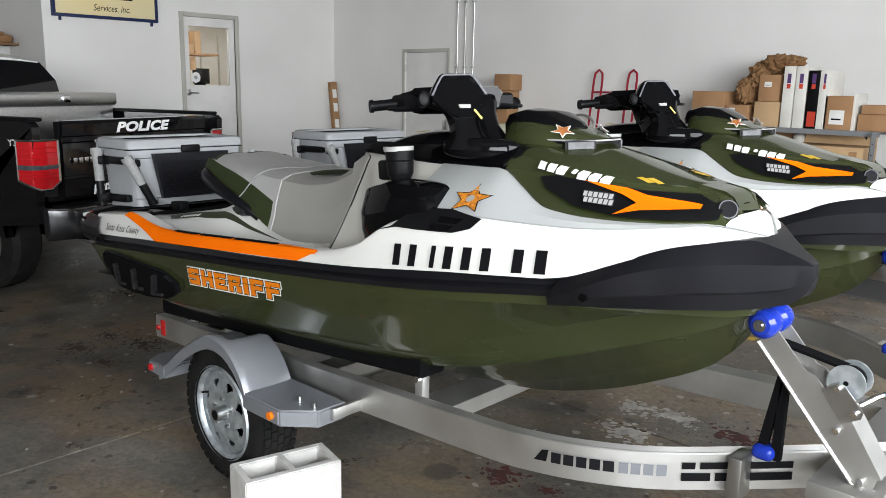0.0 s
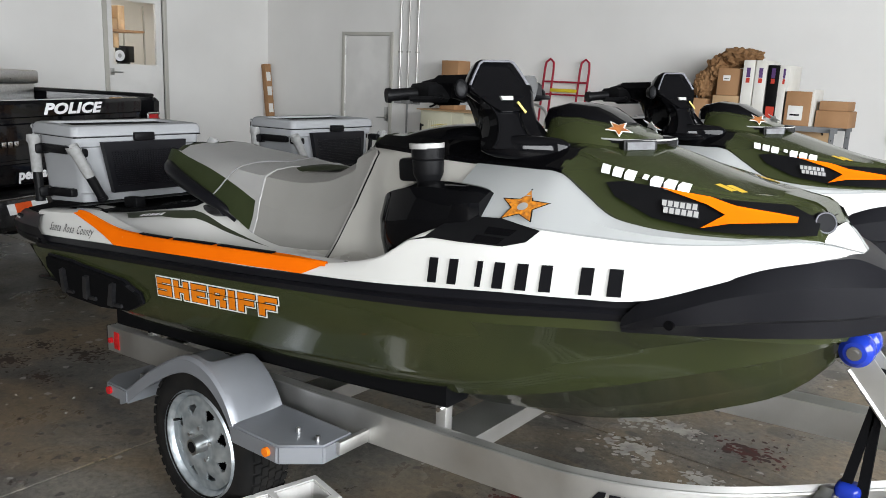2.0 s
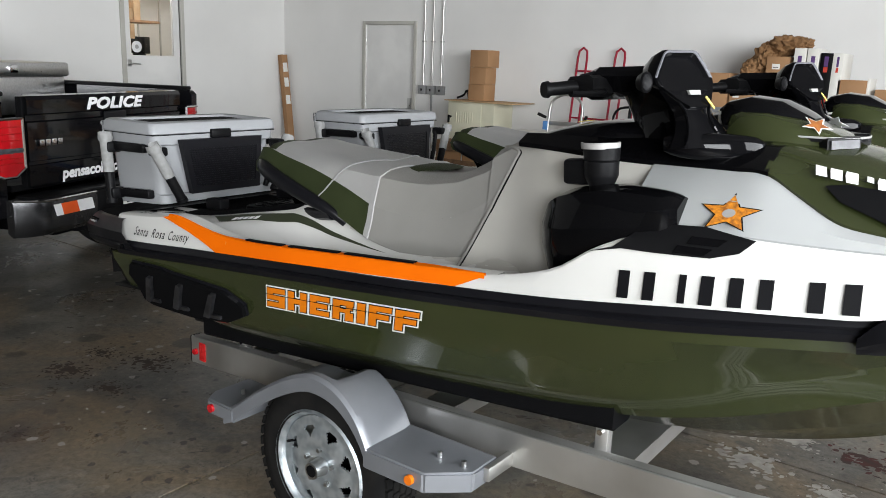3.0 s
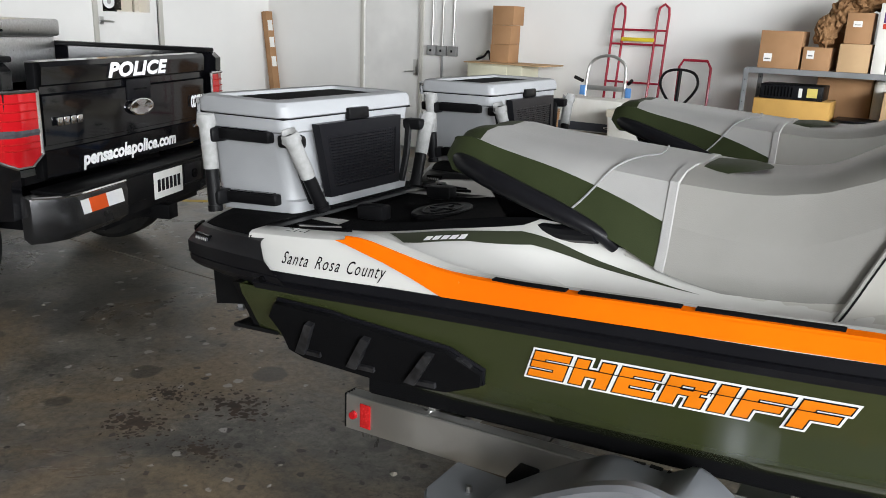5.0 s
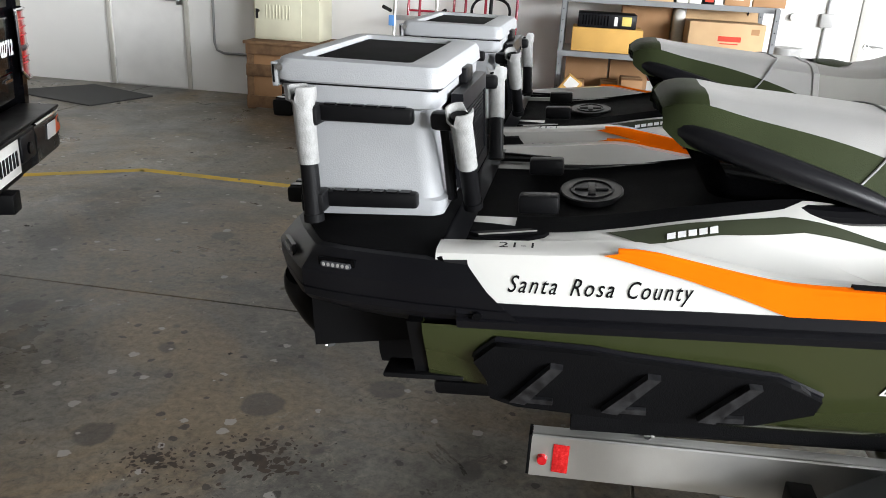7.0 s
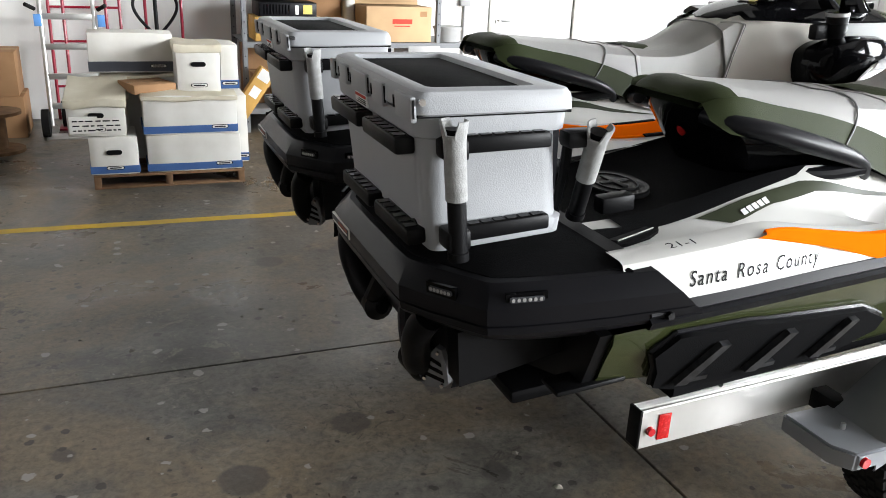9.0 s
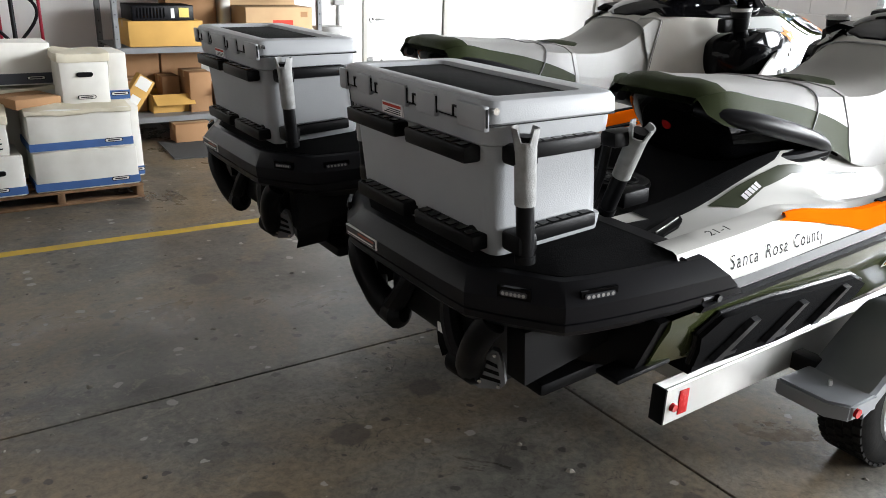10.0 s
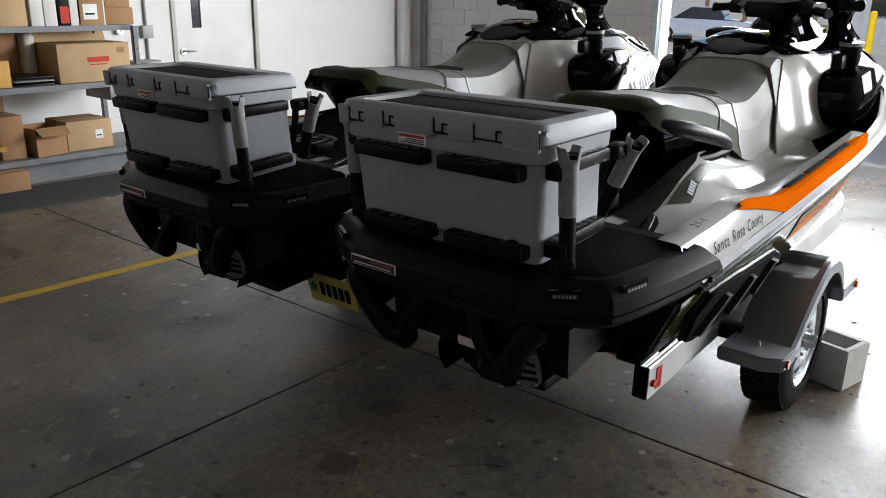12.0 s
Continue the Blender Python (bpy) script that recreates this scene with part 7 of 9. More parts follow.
        # winch post, roller, winch, strap
        side = [(-0.875, 0.944), (-0.830, 0.995), (-0.738, 0.890), (-0.712, 0.883), (-0.616, 0.781), (-0.526, 0.640), (-0.534, 0.610), (-0.573, 0.592)]
        post = bmesh.new()
        for o in (-0.045, 0.045):
            prism(post, side, lambda u, v, d: (u, yk + o + d, v), -0.0035, 0.0035)
        prism(post, [(-0.875, 0.944), (-0.868, 0.950), (-0.566, 0.598), (-0.573, 0.592)], lambda u, v, d: (u, yk + d, v), -0.0415, 0.0415)
        prism(post, [(-0.616, 0.781), (-0.608, 0.786), (-0.516, 0.642), (-0.526, 0.638)], lambda u, v, d: (u, yk + d, v), -0.049, 0.049)
        wp = part("winch_post", post, ALU, tr, "slanted aluminium winch post", smooth=False)
        part("post_edge", mk(tube, [(u, yk - 0.049, v) for u, v in ((-0.875, 0.944), (-0.573, 0.592))], 0.006, 8), ALU, wp)
        bm = bmesh.new()
        for o in (-0.043, 0.043):
            g = [(0.012, -0.040), (0.028, -0.038), (0.041, -0.024), (0.044, 0.0), (0.041, 0.024), (0.028, 0.038), (0.012, 0.040)]
            loft(bm, [[(-0.862 + q * math.cos(a), yk + o + w_, 1.0 + q * math.sin(a)) for q, w_ in g] for a in frange(0, 2 * math.pi, 25)])
        part("bow_roller", bm, BLUERUB, wp, "blue urethane bow roller")
        part("roller_bolt", mk(cyl, (-0.862, yk - 0.095, 1.0), (-0.862, yk + 0.095, 1.0), 0.010, seg=12), CHROME, wp)
        part("roller_washer", mk(cyl, (-0.862, yk - 0.088, 1.0), (-0.862, yk - 0.082, 1.0), 0.018, seg=16), CHROME, wp)
        bm = bmesh.new()
        cyl(bm, (-0.635, yk - 0.03, 0.878), (-0.635, yk + 0.03, 0.878), 0.022, seg=20)
        for o in (-0.032, 0.032):
            cyl(bm, (-0.635, yk + o - 0.003, 0.878), (-0.635, yk + o + 0.003, 0.878), 0.050, seg=32)
        drum = part("winch_drum", bm, GALV, wp, "round galvanised winch drum")
        part("drum_hub", mk(cyl, (-0.635, yk - 0.037, 0.878), (-0.635, yk - 0.034, 0.878), 0.007, seg=12), BLACKP, drum)
        part("webbing", mk(cyl, (-0.635, yk - 0.027, 0.878), (-0.635, yk + 0.027, 0.878), 0.036, seg=28), MATBLACK, drum)
        wpl = part("winch_plate", mk(prism, [(-0.688, 0.850), (-0.668, 0.868), (-0.645, 0.882), (-0.630, 0.876), (-0.578, 0.815), (-0.582, 0.797), (-0.626, 0.771)], lambda u, v, d: (u, yk - 0.054 + d, v), -0.003, 0.003), STEEL, wp, "dull steel winch side plate")
        for u, v in ((-0.648, 0.866), (-0.600, 0.808)):
            part("bolt", mk(cyl, (u, yk - 0.070, v), (u, yk - 0.055, v), 0.009, seg=10), CHROME, wpl)
        for u, v in ((-0.640, 0.745), (-0.565, 0.622)):
            part("bolt", mk(cyl, (u, yk - 0.062, v), (u, yk - 0.046, v), 0.009, seg=10), CHROME, wp)
        part("crank", mk(tube, [(-0.60, yk - 0.02, 0.82), (-0.57, yk + 0.03, 0.84), (-0.555, yk + 0.06, 0.845), (-0.555, yk + 0.12, 0.84)], 0.008, 8), CHROME, wp)
        part("strap", mk(prism, [(-0.83, 0.940), (-0.824, 0.948), (-0.645, 0.918), (-0.65, 0.910)], lambda u, v, d: (u, yk + d, v), -0.024, 0.024), MATBLACK, wp, "black webbing winch strap")
        for (xa, xb) in ((-0.805, -0.845), (-0.795, -0.80)):
            part("tie_strap", mk(prism, [(xa - 0.010, 0.86), (xa + 0.010, 0.86), (xb + 0.014, z - 0.02), (xb - 0.014, z - 0.02)], lambda u, v, d: (u, yk - 0.02 + d, v), -0.012, 0.012), MATBLACK, wp, "black webbing tie strap")
        part("strap_hook", bx(-0.865, -0.80, yk - 0.055, yk + 0.01, z - 0.025, z + 0.02, 0.018, 3), BLUERUB, wp, "blue coated strap hook")
    # tail plate: yellow with a plain dark bar
    pl = part("number_plate", mk(prism, [(3.335, 0.315), (3.635, 0.30), (3.64, 0.445), (3.34, 0.455)], lambda u, v, d: (-3.92 + d + (0.45 - v) * 0.25, u, v), -0.002, 0.002), mat("yellow_plate", (0.62, 0.50, 0.13), 0.4, col2=(0.55, 0.46, 0.14)), tr, "yellow tail plate with plain dark bars")
    for k in range(5):
        u = 3.37 + k * 0.04
        part("plate_bar", mk(prism, [(u, 0.345), (u + 0.027, 0.345), (u + 0.027, 0.41), (u, 0.41)], lambda a, v, d: (-3.9235 + d + (0.45 - v) * 0.25, a, v), -0.001, 0.001), INK, pl)
    part("plate_star", mk(prism, [(3.60 + u * 0.9, 0.375 + v) for u, v in star_outline(0, 0, 0.035)], lambda a, v, d: (-3.9235 + d + (0.45 - v) * 0.25, a, v), -0.001, 0.001), mat("green_plate_ink", (0.08, 0.16, 0.05), 0.4), pl)
    part("plate_bracket", bx(-3.915, -3.6, 3.42, 3.56, 0.445, 0.47, 0.004), BLACKP, tr)
    return tr


trailer()


def cinder_block():
    b = thing("cinder_block", "pale grey concrete block with two open cells chocking the wheel", "block", pose(-2.452, 1.845, 0, 0, 0, 75.5))
    xs, ys, H_ = (-0.195, -0.163, -0.016, 0.016, 0.163, 0.195), (-0.095, -0.062, 0.062, 0.095), 0.19
    bm = bmesh.new()
    node = {(i, j, k): bm.verts.new((x, y, k * H_)) for i, x in enumerate(xs) for j, y in enumerate(ys) for k in (0, 1)}
    solid = {(i, j) for i in range(5) for j in range(3) if not (j == 1 and i in (1, 3))}
    for i, j in solid:
        for k in (0, 1):
            bm.faces.new([node[i, j, k], node[i + 1, j, k], node[i + 1, j + 1, k], node[i, j + 1, k]])
        for (di, dj), (p, q) in (((-1, 0), ((i, j), (i, j + 1))), ((1, 0), ((i + 1, j), (i + 1, j + 1))), ((0, -1), ((i, j), (i + 1, j))), ((0, 1), ((i, j + 1), (i + 1, j + 1)))):
            if (i + di, j + dj) not in solid:
                bm.faces.new([node[(*p, 0)], node[(*q, 0)], node[(*q, 1)], node[(*p, 1)]])
    bmesh.ops.recalc_face_normals(bm, faces=bm.faces[:])
    sharp = [e for e in bm.edges if len(e.link_faces) == 2 and e.calc_face_angle(0) > 0.5]
    bmesh.ops.bevel(bm, geom=sharp, offset=0.005, segments=2, affect="EDGES")
    part("block_body", bm, BLOCK, b)
    return b


cinder_block()


# ---- police pickup ----
def pickup():
    """Local x points back from the tailgate, y across, z up."""
    m = pose(-6.415, 3.262, 0, 0, 0, 19.9)
    t = thing("pickup_truck", "glossy black police pickup truck with white lettering, parked", "truck", m)
    W = 1.03
    # bed sides with wheel arches
    for s in (-1, 1):
        arch = [(-0.75 - 0.40 * math.cos(a), 0.40 + 0.44 * math.sin(a)) for a in frange(0.15, math.pi - 0.15, 14)]
        out = [(0.0, 0.60), (0.02, 1.30), (-0.02, 1.335), (-1.78, 1.36), (-1.78, 0.52)] + [(x, z) for x, z in arch[::-1]]
        bm = bmesh.new()
        prism(bm, out, lambda u, v, d: (u, s * (W - d + 0.02 * math.sin(max(v - 0.5, 0) * 3.2)), v), 0.0, 0.07)
        part("bed_side", bm, TRUCKBLACK, t, "glossy black bed side", angle=50)
        part("bed_rail", bx(-1.78, -0.02, min(s * W, s * (W - 0.12)), max(s * W, s * (W - 0.12)), 1.335, 1.365, 0.01), BLACKP, t, "black bed rail cap")
        # tail lamp
        path = [(0.84, 0.034), (0.92, 0.036), (1.0, 0.026), (1.04, -0.005), (1.055, -0.06), (1.055, -0.13)]

        def lens(z0, z1, grow):
            rows = []
            for k, (y, x) in enumerate(path):
                low = z0 + (0.05 if k == 0 else 0.0) + max(k - 2, 0) * 0.022 if z0 < 0.9 else z0
                rows.append([(x + grow * 0.6, s * (y + grow), low), (x + grow, s * (y + grow), (low + z1) / 2), (x + grow * 0.6, s * (y + grow), z1)])
            return rows
        lp = part("tail_lamp", mk(loft, lens(0.85, 1.205, 0.012)), REDLENS, t, "red tail lamp with chrome edge")
        for zz in (0.85, 1.205):
            part("lamp_edge", mk(tube, [(x + 0.012, s * (y + 0.012), zz + (max(k - 2, 0) * 0.022 + (0.05 if k == 0 else 0) if zz < 1 else 0)) for k, (y, x) in enumerate(path)], 0.009, 6), CHROME, lp)
        for (y, x), z0 in ((path[0], 0.90), (path[-1], 0.916)):
            part("lamp_edge", mk(cyl, (x + 0.012, s * (y + 0.012), z0), (x + 0.012, s * (y + 0.012), 1.205), 0.009, seg=6), CHROME, lp)
        part("reverse_lens", mk(loft, lens(0.995, 1.03, 0.017)), CLEARLENS, lp)
        for k in range(5):
            z = (0.93, 0.96, 1.07, 1.11, 1.15)[k]
            part("lens_bar", mk(loft, lens(z + 0.001, z + 0.009, 0.016) if z > 0.9 else lens(0.9305, 0.939, 0.016)), REDREFL, lp)
    # tailgate with creased panels
    rows = []
    for z, d in ((0.755, 0.005), (0.77, 0.022), (0.90, 0.028), (0.905, 0.022), (0.925, 0.022), (0.93, 0.032), (1.17, 0.034), (1.18, 0.022), (1.215, 0.022), (1.225, 0.038), (1.31, 0.044), (1.335, 0.03), (1.34, -0.02)):
        rows.append([(d - 0.012 * (abs(y) / 0.8) ** 4, y, z) for y in frange(-0.79, 0.79, 17)])
    tg = part("tailgate", mk(loft, rows), TRUCKBLACK, t, "black tailgate with horizontal creases", angle=30)
    part("tailgate_inner", bx(-0.06, -0.01, -0.79, 0.79, 0.755, 1.33, 0.004), BLACKP, tg)
    hr = part("handle_recess", bx(0.03, 0.046, -0.11, 0.12, 1.095, 1.215, 0.012), GUARD, tg, "dark tailgate handle")
    part("handle_slot", bx(0.0455, 0.0475, -0.06, 0.07, 1.15, 1.162), BLACKG, hr)
    part("emblem", mk(loft, [[(0.04 + d, 0.005 + q * 0.125 * math.cos(a), 1.055 + q * 0.05 * math.sin(a)) for a in frange(0, 2 * math.pi, 33)] for d, q in ((0.0, 1.0), (0.012, 0.97), (0.014, 0.85), (0.012, 0.8), (0.013, 0.01))]), CHROME, tg, "plain silver oval badge")

    def gate(u0, z0, d=0.0, k=1.0):
        return lambda u, v: (0.047 + d, u0 + u * k, z0 + v)
    part("lettering", words("POLICE", 0.105, gate(-0.29, 1.238), 0.25, 0.005, 1.05, width=0.60), WHITEINK, tg, "white italic block lettering")
    part("lettering", words("02712", 0.10, gate(0.575, 1.0, -0.006), 0.15, 0.0045, 0.9, width=0.19), WHITEINK, tg, "white fleet number")
    part("lettering", words("pensacolapolice.com", 0.098, lambda u, v: (0.037, -0.54 + u, 0.795 + v), 0.15, 0.0045, 1.0, width=0.92), WHITEINK, tg, "white web address lettering")
    for k in range(4):
        part("model_badge", bx(0.034, 0.044, -0.72 + k * 0.052, -0.678 + k * 0.052, 1.02, 1.062, 0.004), CHROME, tg, "plain chrome badge block")
    part("badge", bx(0.026, 0.03, 0.63, 0.74, 0.865, 0.878), CHROME, tg)
    part("lettering", words("CY", 0.07, lambda u, v: (-0.23 - u + 0.1, -(W + 0.012), 1.16 + v), 0.1, width=0.10), WHITEINK, t)
    # bed floor, bulkhead, toolbox
    part("bed_floor", bx(-1.78, -0.05, -0.88, 0.88, 0.74, 0.78), BLACKP, t)
    part("bulkhead", bx(-1.80, -1.76, -0.93, 0.93, 0.7, 1.36, 0.01), TRUCKBLACK, t)
    tb = part("toolbox", bx(-1.66, -1.18, -0.86, 0.90, 1.10, 1.40, 0.012), DIAMOND, t, "diamond plate aluminium toolbox across the bed")
    part("toolbox_lid", bx(-1.69, -1.15, -0.93, 0.93, 1.40, 1.515, 0.02), DIAMOND, tb)
    part("lock", bx(-1.155, -1.135, 0.28, 0.36, 1.43, 1.49, 0.006), CHROME, tb)
    # cab
    prof = [(-1.84, 1.35, 0.90), (-1.88, 1.62, 0.86), (-2.0, 1.80, 0.78), (-2.3, 1.86, 0.75)]
    bm = bmesh.new()
    loft(bm, [[(x, -w, z), (x + 0.02, 0, z + 0.012), (x, w, z)] for x, z, w in prof])
    bm2 = bmesh.new()
    for s in (-1, 1):
        prism(bm2, [(-1.84, 1.35), (-1.88, 1.62), (-2.0, 1.80), (-2.3, 1.86), (-3.3, 1.85), (-3.9, 1.40), (-3.82, 1.36), (-3.28, 1.78), (-2.3, 1.79), (-2.06, 1.74), (-1.97, 1.60), (-1.95, 1.36)], lambda u, v, d: (u, s * (0.90 - (v - 1.35) * 0.30 - d), v), 0.0, 0.05)
    bmc = bmesh.new()
    loft(bmc, [[(x, -w, z), (x, -w * 0.5, z + 0.03), (x, w * 0.5, z + 0.03), (x, w, z)] for x, z, w in ((-1.99, 1.80, 0.765), (-2.3, 1.86, 0.75), (-3.0, 1.865, 0.75), (-3.3, 1.85, 0.755))])
    TW = mat("white_car_paint", (0.75, 0.75, 0.74), 0.12, coat=1.0, rvar=0.03)
    part("cab_pillars", bm2, TW, t, "white cab pillars")
    part("cab_roof", shell(bmc, 0.03), TW, t, "white cab roof")
    part("rear_window", bm, DARKGLASS, t, "dark rear window")
    for s in (-1, 1):
        part("side_window", mk(prism, [(-1.95, 1.38), (-1.97, 1.60), (-2.08, 1.74), (-3.25, 1.77), (-3.80, 1.38)], lambda u, v, d: (u, s * (0.885 - (v - 1.35) * 0.30 - d), v), 0.0, 0.01), DARKGLASS, t, "dark side window")
        part("door_side", bx(-3.9, -1.82, min(s * 0.88, s * W), max(s * 0.88, s * W), 0.5, 1.37, 0.03), TW, t, "white cab door")
        part("front_wing", bx(-5.6, -3.9, min(s * 0.85, s * W), max(s * 0.85, s * W), 0.55, 1.28, 0.06), TRUCKBLACK, t, "black front wing")
        for x in (-0.75, -4.75):
            wh = part("wheel", mk(loft, [[(x + q * math.cos(a), s * (0.82 + o), 0.40 + q * math.sin(a)) for q, o in ((0.22, -0.13), (0.36, -0.13), (0.395, -0.09), (0.40, 0.0), (0.395, 0.09), (0.36, 0.13), (0.22, 0.12))] for a in frange(0, 2 * math.pi, 41)]), RUBBER, t, "black truck tyre")
            part("rim", mk(cyl, (x, s * 0.80, 0.40), (x, s * 0.93, 0.40), 0.225, 0.21, 32), STEEL, wh)
    part("hood", bx(-5.65, -3.85, -0.86, 0.86, 1.05, 1.32, 0.08), TRUCKBLACK, t, "black bonnet")
    part("windscreen", mk(prism, [(-3.95, 1.32), (-3.30, 1.80), (-3.27, 1.79), (-3.9, 1.31)], lambda u, v, d: (u, d, v), -0.78, 0.78), DARKGLASS, t)
    part("chassis", bx(-5.5, -0.1, -0.5, 0.5, 0.38, 0.60, 0.02), BLACKP, t)
    # rear bumper: dull steel ends, black step, plate, tape
    bm = bmesh.new()
    sec = [(0.02, 0.50), (0.14, 0.475), (0.20, 0.52), (0.205, 0.66), (0.19, 0.70), (0.02, 0.71)]
    BUMP = mat("dull_black_chrome", (0.06, 0.06, 0.062), 0.25, 0.8)
    for s in (-1, 1):
        rows = []
        for k, y in enumerate(frange(0.42, 0.99, 9)):
            c = max((y - 0.80) / 0.19, 0) ** 2 * 0.14
            rows.append([(x - c * (x / 0.2), s * y, z) for x, z in sec])
        part("bumper_end", mk(loft, rows, closed=True, cap0=True, cap1=True), BUMP, t, "dark chrome bumper end")
        part("bumper_edge", mk(tube, [(0.20 - max((y - 0.80) / 0.19, 0) ** 2 * 0.14, s * y, 0.705) for y in frange(0.43, 0.985, 9)], 0.008, 6), CHROME, t)
        # reflective tape, white and orange
        for k, (y0, y1, mm) in enumerate(((0.46, 0.60, WHITEINK), (0.60, 0.74, mat("orange_tape", (0.75, 0.10, 0.02), 0.35)), (0.74, 0.80, WHITEINK))):
            a, b = (y0, y1) if s < 0 else (y0 + 0.12, y1 + 0.12)
            part("reflective_tape", mk(prism, [(a, 0.60), (b, 0.60), (b + 0.02, 0.675), (a + 0.02, 0.675)], lambda u, v, d: (0.207 + d - max((u - 0.80) / 0.19, 0) ** 2 * 0.14, s * u, v), 0.0, 0.003), mm, t, "white and orange reflective tape")
    part("bumper_step", bx(0.02, 0.20, -0.42, 0.42, 0.56, 0.71, 0.012), BLACKP, t, "black bumper step")
    part("step_lip", bx(-0.01, 0.19, -0.9, 0.9, 0.708, 0.725, 0.006), BLACKP, t)
    part("bumper_centre", mk(prism, [(-0.40, 0.50), (0.40, 0.50), (0.46, 0.57), (0.46, 0.60), (-0.46, 0.60), (-0.46, 0.57)], lambda u, v, d: (d, u, v), 0.05, 0.17), BLACKP, t)
    pl = part("number_plate", bx(0.205, 0.209, -0.17, 0.14, 0.545, 0.70, 0.002), TAPE, t, "white tail plate with plain dark bars")
    for k in range(6):
        part("plate_bar", bx(0.209, 0.211, -0.135 + k * 0.043, -0.107 + k * 0.043, 0.585, 0.655), INK, pl)
    part("trailer_socket", bx(0.195, 0.212, 0.17, 0.37, 0.575, 0.70, 0.012), GUARD, t, "dark socket panel")
    part("socket", mk(cyl, (0.205, 0.27, 0.63), (0.222, 0.27, 0.63), 0.028, seg=18), BLACKG, t)
    part("hitch_receiver", bx(0.0, 0.22, -0.05, 0.05, 0.40, 0.49, 0.006), BLACKP, t, "black hitch receiver")
    part("hitch_bar", bx(-0.05, 0.10, -0.5, 0.5, 0.43, 0.49, 0.01), BLACKP, t)
    return t


pickup()


# ---- wall fittings ----
def conduit_run():
    c = thing("conduit_run", "grey steel conduits with three switch boxes on the white wall", "conduit")
    for x in (-8.02, -7.87, -7.71):
        part("pipe", mk(cyl, (x, NORTH - 0.022, 1.3), (x, NORTH - 0.022, TOP), 0.014, seg=12), STEEL if x != -7.87 else ALU, c, "thin steel conduit")
        part("switch_box", bx(x - 0.062, x + 0.062, NORTH - 0.06, NORTH, 1.20, 1.32, 0.006), SEATDARK, c, "grey metal switch box")
        part("switch", bx(x - 0.012, x + 0.012, NORTH - 0.07, NORTH - 0.06, 1.245, 1.275, 0.003), BLACKP, c)
        for z in (1.9, 2.8):
            part("clip", bx(x - 0.028, x + 0.028, NORTH - 0.04, NORTH, z, z + 0.02, 0.003), STEEL, c)
    part("pipe", mk(tube, [(-7.87, NORTH - 0.022, 1.2), (-7.87, NORTH - 0.022, 0.55), (-7.84, NORTH - 0.022, 0.47), (-7.76, NORTH - 0.022, 0.44), (-7.2, NORTH - 0.022, 0.44)], 0.014, 10), SEATDARK, c, "bent conduit")


conduit_run()


def door_conduit():
    c = thing("wall_conduit", "thin grey conduit with a switch box beside a door", "conduit")
    part("pipe", mk(cyl, (-1.46, NORTH - 0.02, 0.3), (-1.46, NORTH - 0.02, TOP), 0.013, seg=10), SEATGREY, c)
    part("switch_box", bx(-1.52, -1.40, NORTH - 0.055, NORTH, 1.13, 1.26, 0.006), SEATGREY, c)
    k = thing("wall_lock", "round steel lock barrel on the white wall", "lock")
    part("barrel", mk(cyl, (-1.77, NORTH, 1.21), (-1.77, NORTH - 0.06, 1.21), 0.042, 0.034, 20), STEEL, k)
    part("keyhole", bx(-1.774, -1.766, NORTH - 0.063, NORTH - 0.06, 1.20, 1.225), BLACKP, k)


door_conduit()


def corner_post():
    c = thing("downpipe", "white painted pipe in the garage corner", "pipe")
    part("pipe", mk(cyl, (2.42, NORTH - 0.08, 0), (2.42, NORTH - 0.08, TOP), 0.06, seg=20), BLOCKWALL, c)
    for z in (0.6, 1.7, 2.8):
        part("clip", bx(2.34, 2.50, NORTH - 0.15, NORTH, z, z + 0.03, 0.004), STEEL, c)
    t = thing("door_track", "galvanised angle track of the roller door", "track", group="door tracks")
    part("angle", bx(EAST - 0.07, EAST - 0.01, NORTH - 0.28, NORTH - 0.2, 0, TOP, 0.002), SEATDARK, t)
    b = thing("door_track", "galvanised angle track of the roller door", "track", group="door tracks")
    bm = bmesh.new()
    box(bm, EAST - 0.10, EAST - 0.012, 5.22, 5.228, 0, 3.9)
    box(bm, EAST - 0.10, EAST - 0.094, 5.15, 5.22, 0, 3.9)
    part("angle", bm, GALV, b, smooth=False)
    for z in frange(0.3, 3.6, 8):
        part("bolt", mk(cyl, (EAST - 0.05, 5.228, z), (EAST - 0.05, 5.236, z), 0.012, seg=8), STEEL, b)
    f = thing("door_jamb", "white steel jamb of the open bay", "jamb")
    part("jamb", bx(EAST - 0.008, EAST + 0.21, 5.14, 5.205, 0, 3.6, 0.004), DOORWHITE, f)


corner_post()


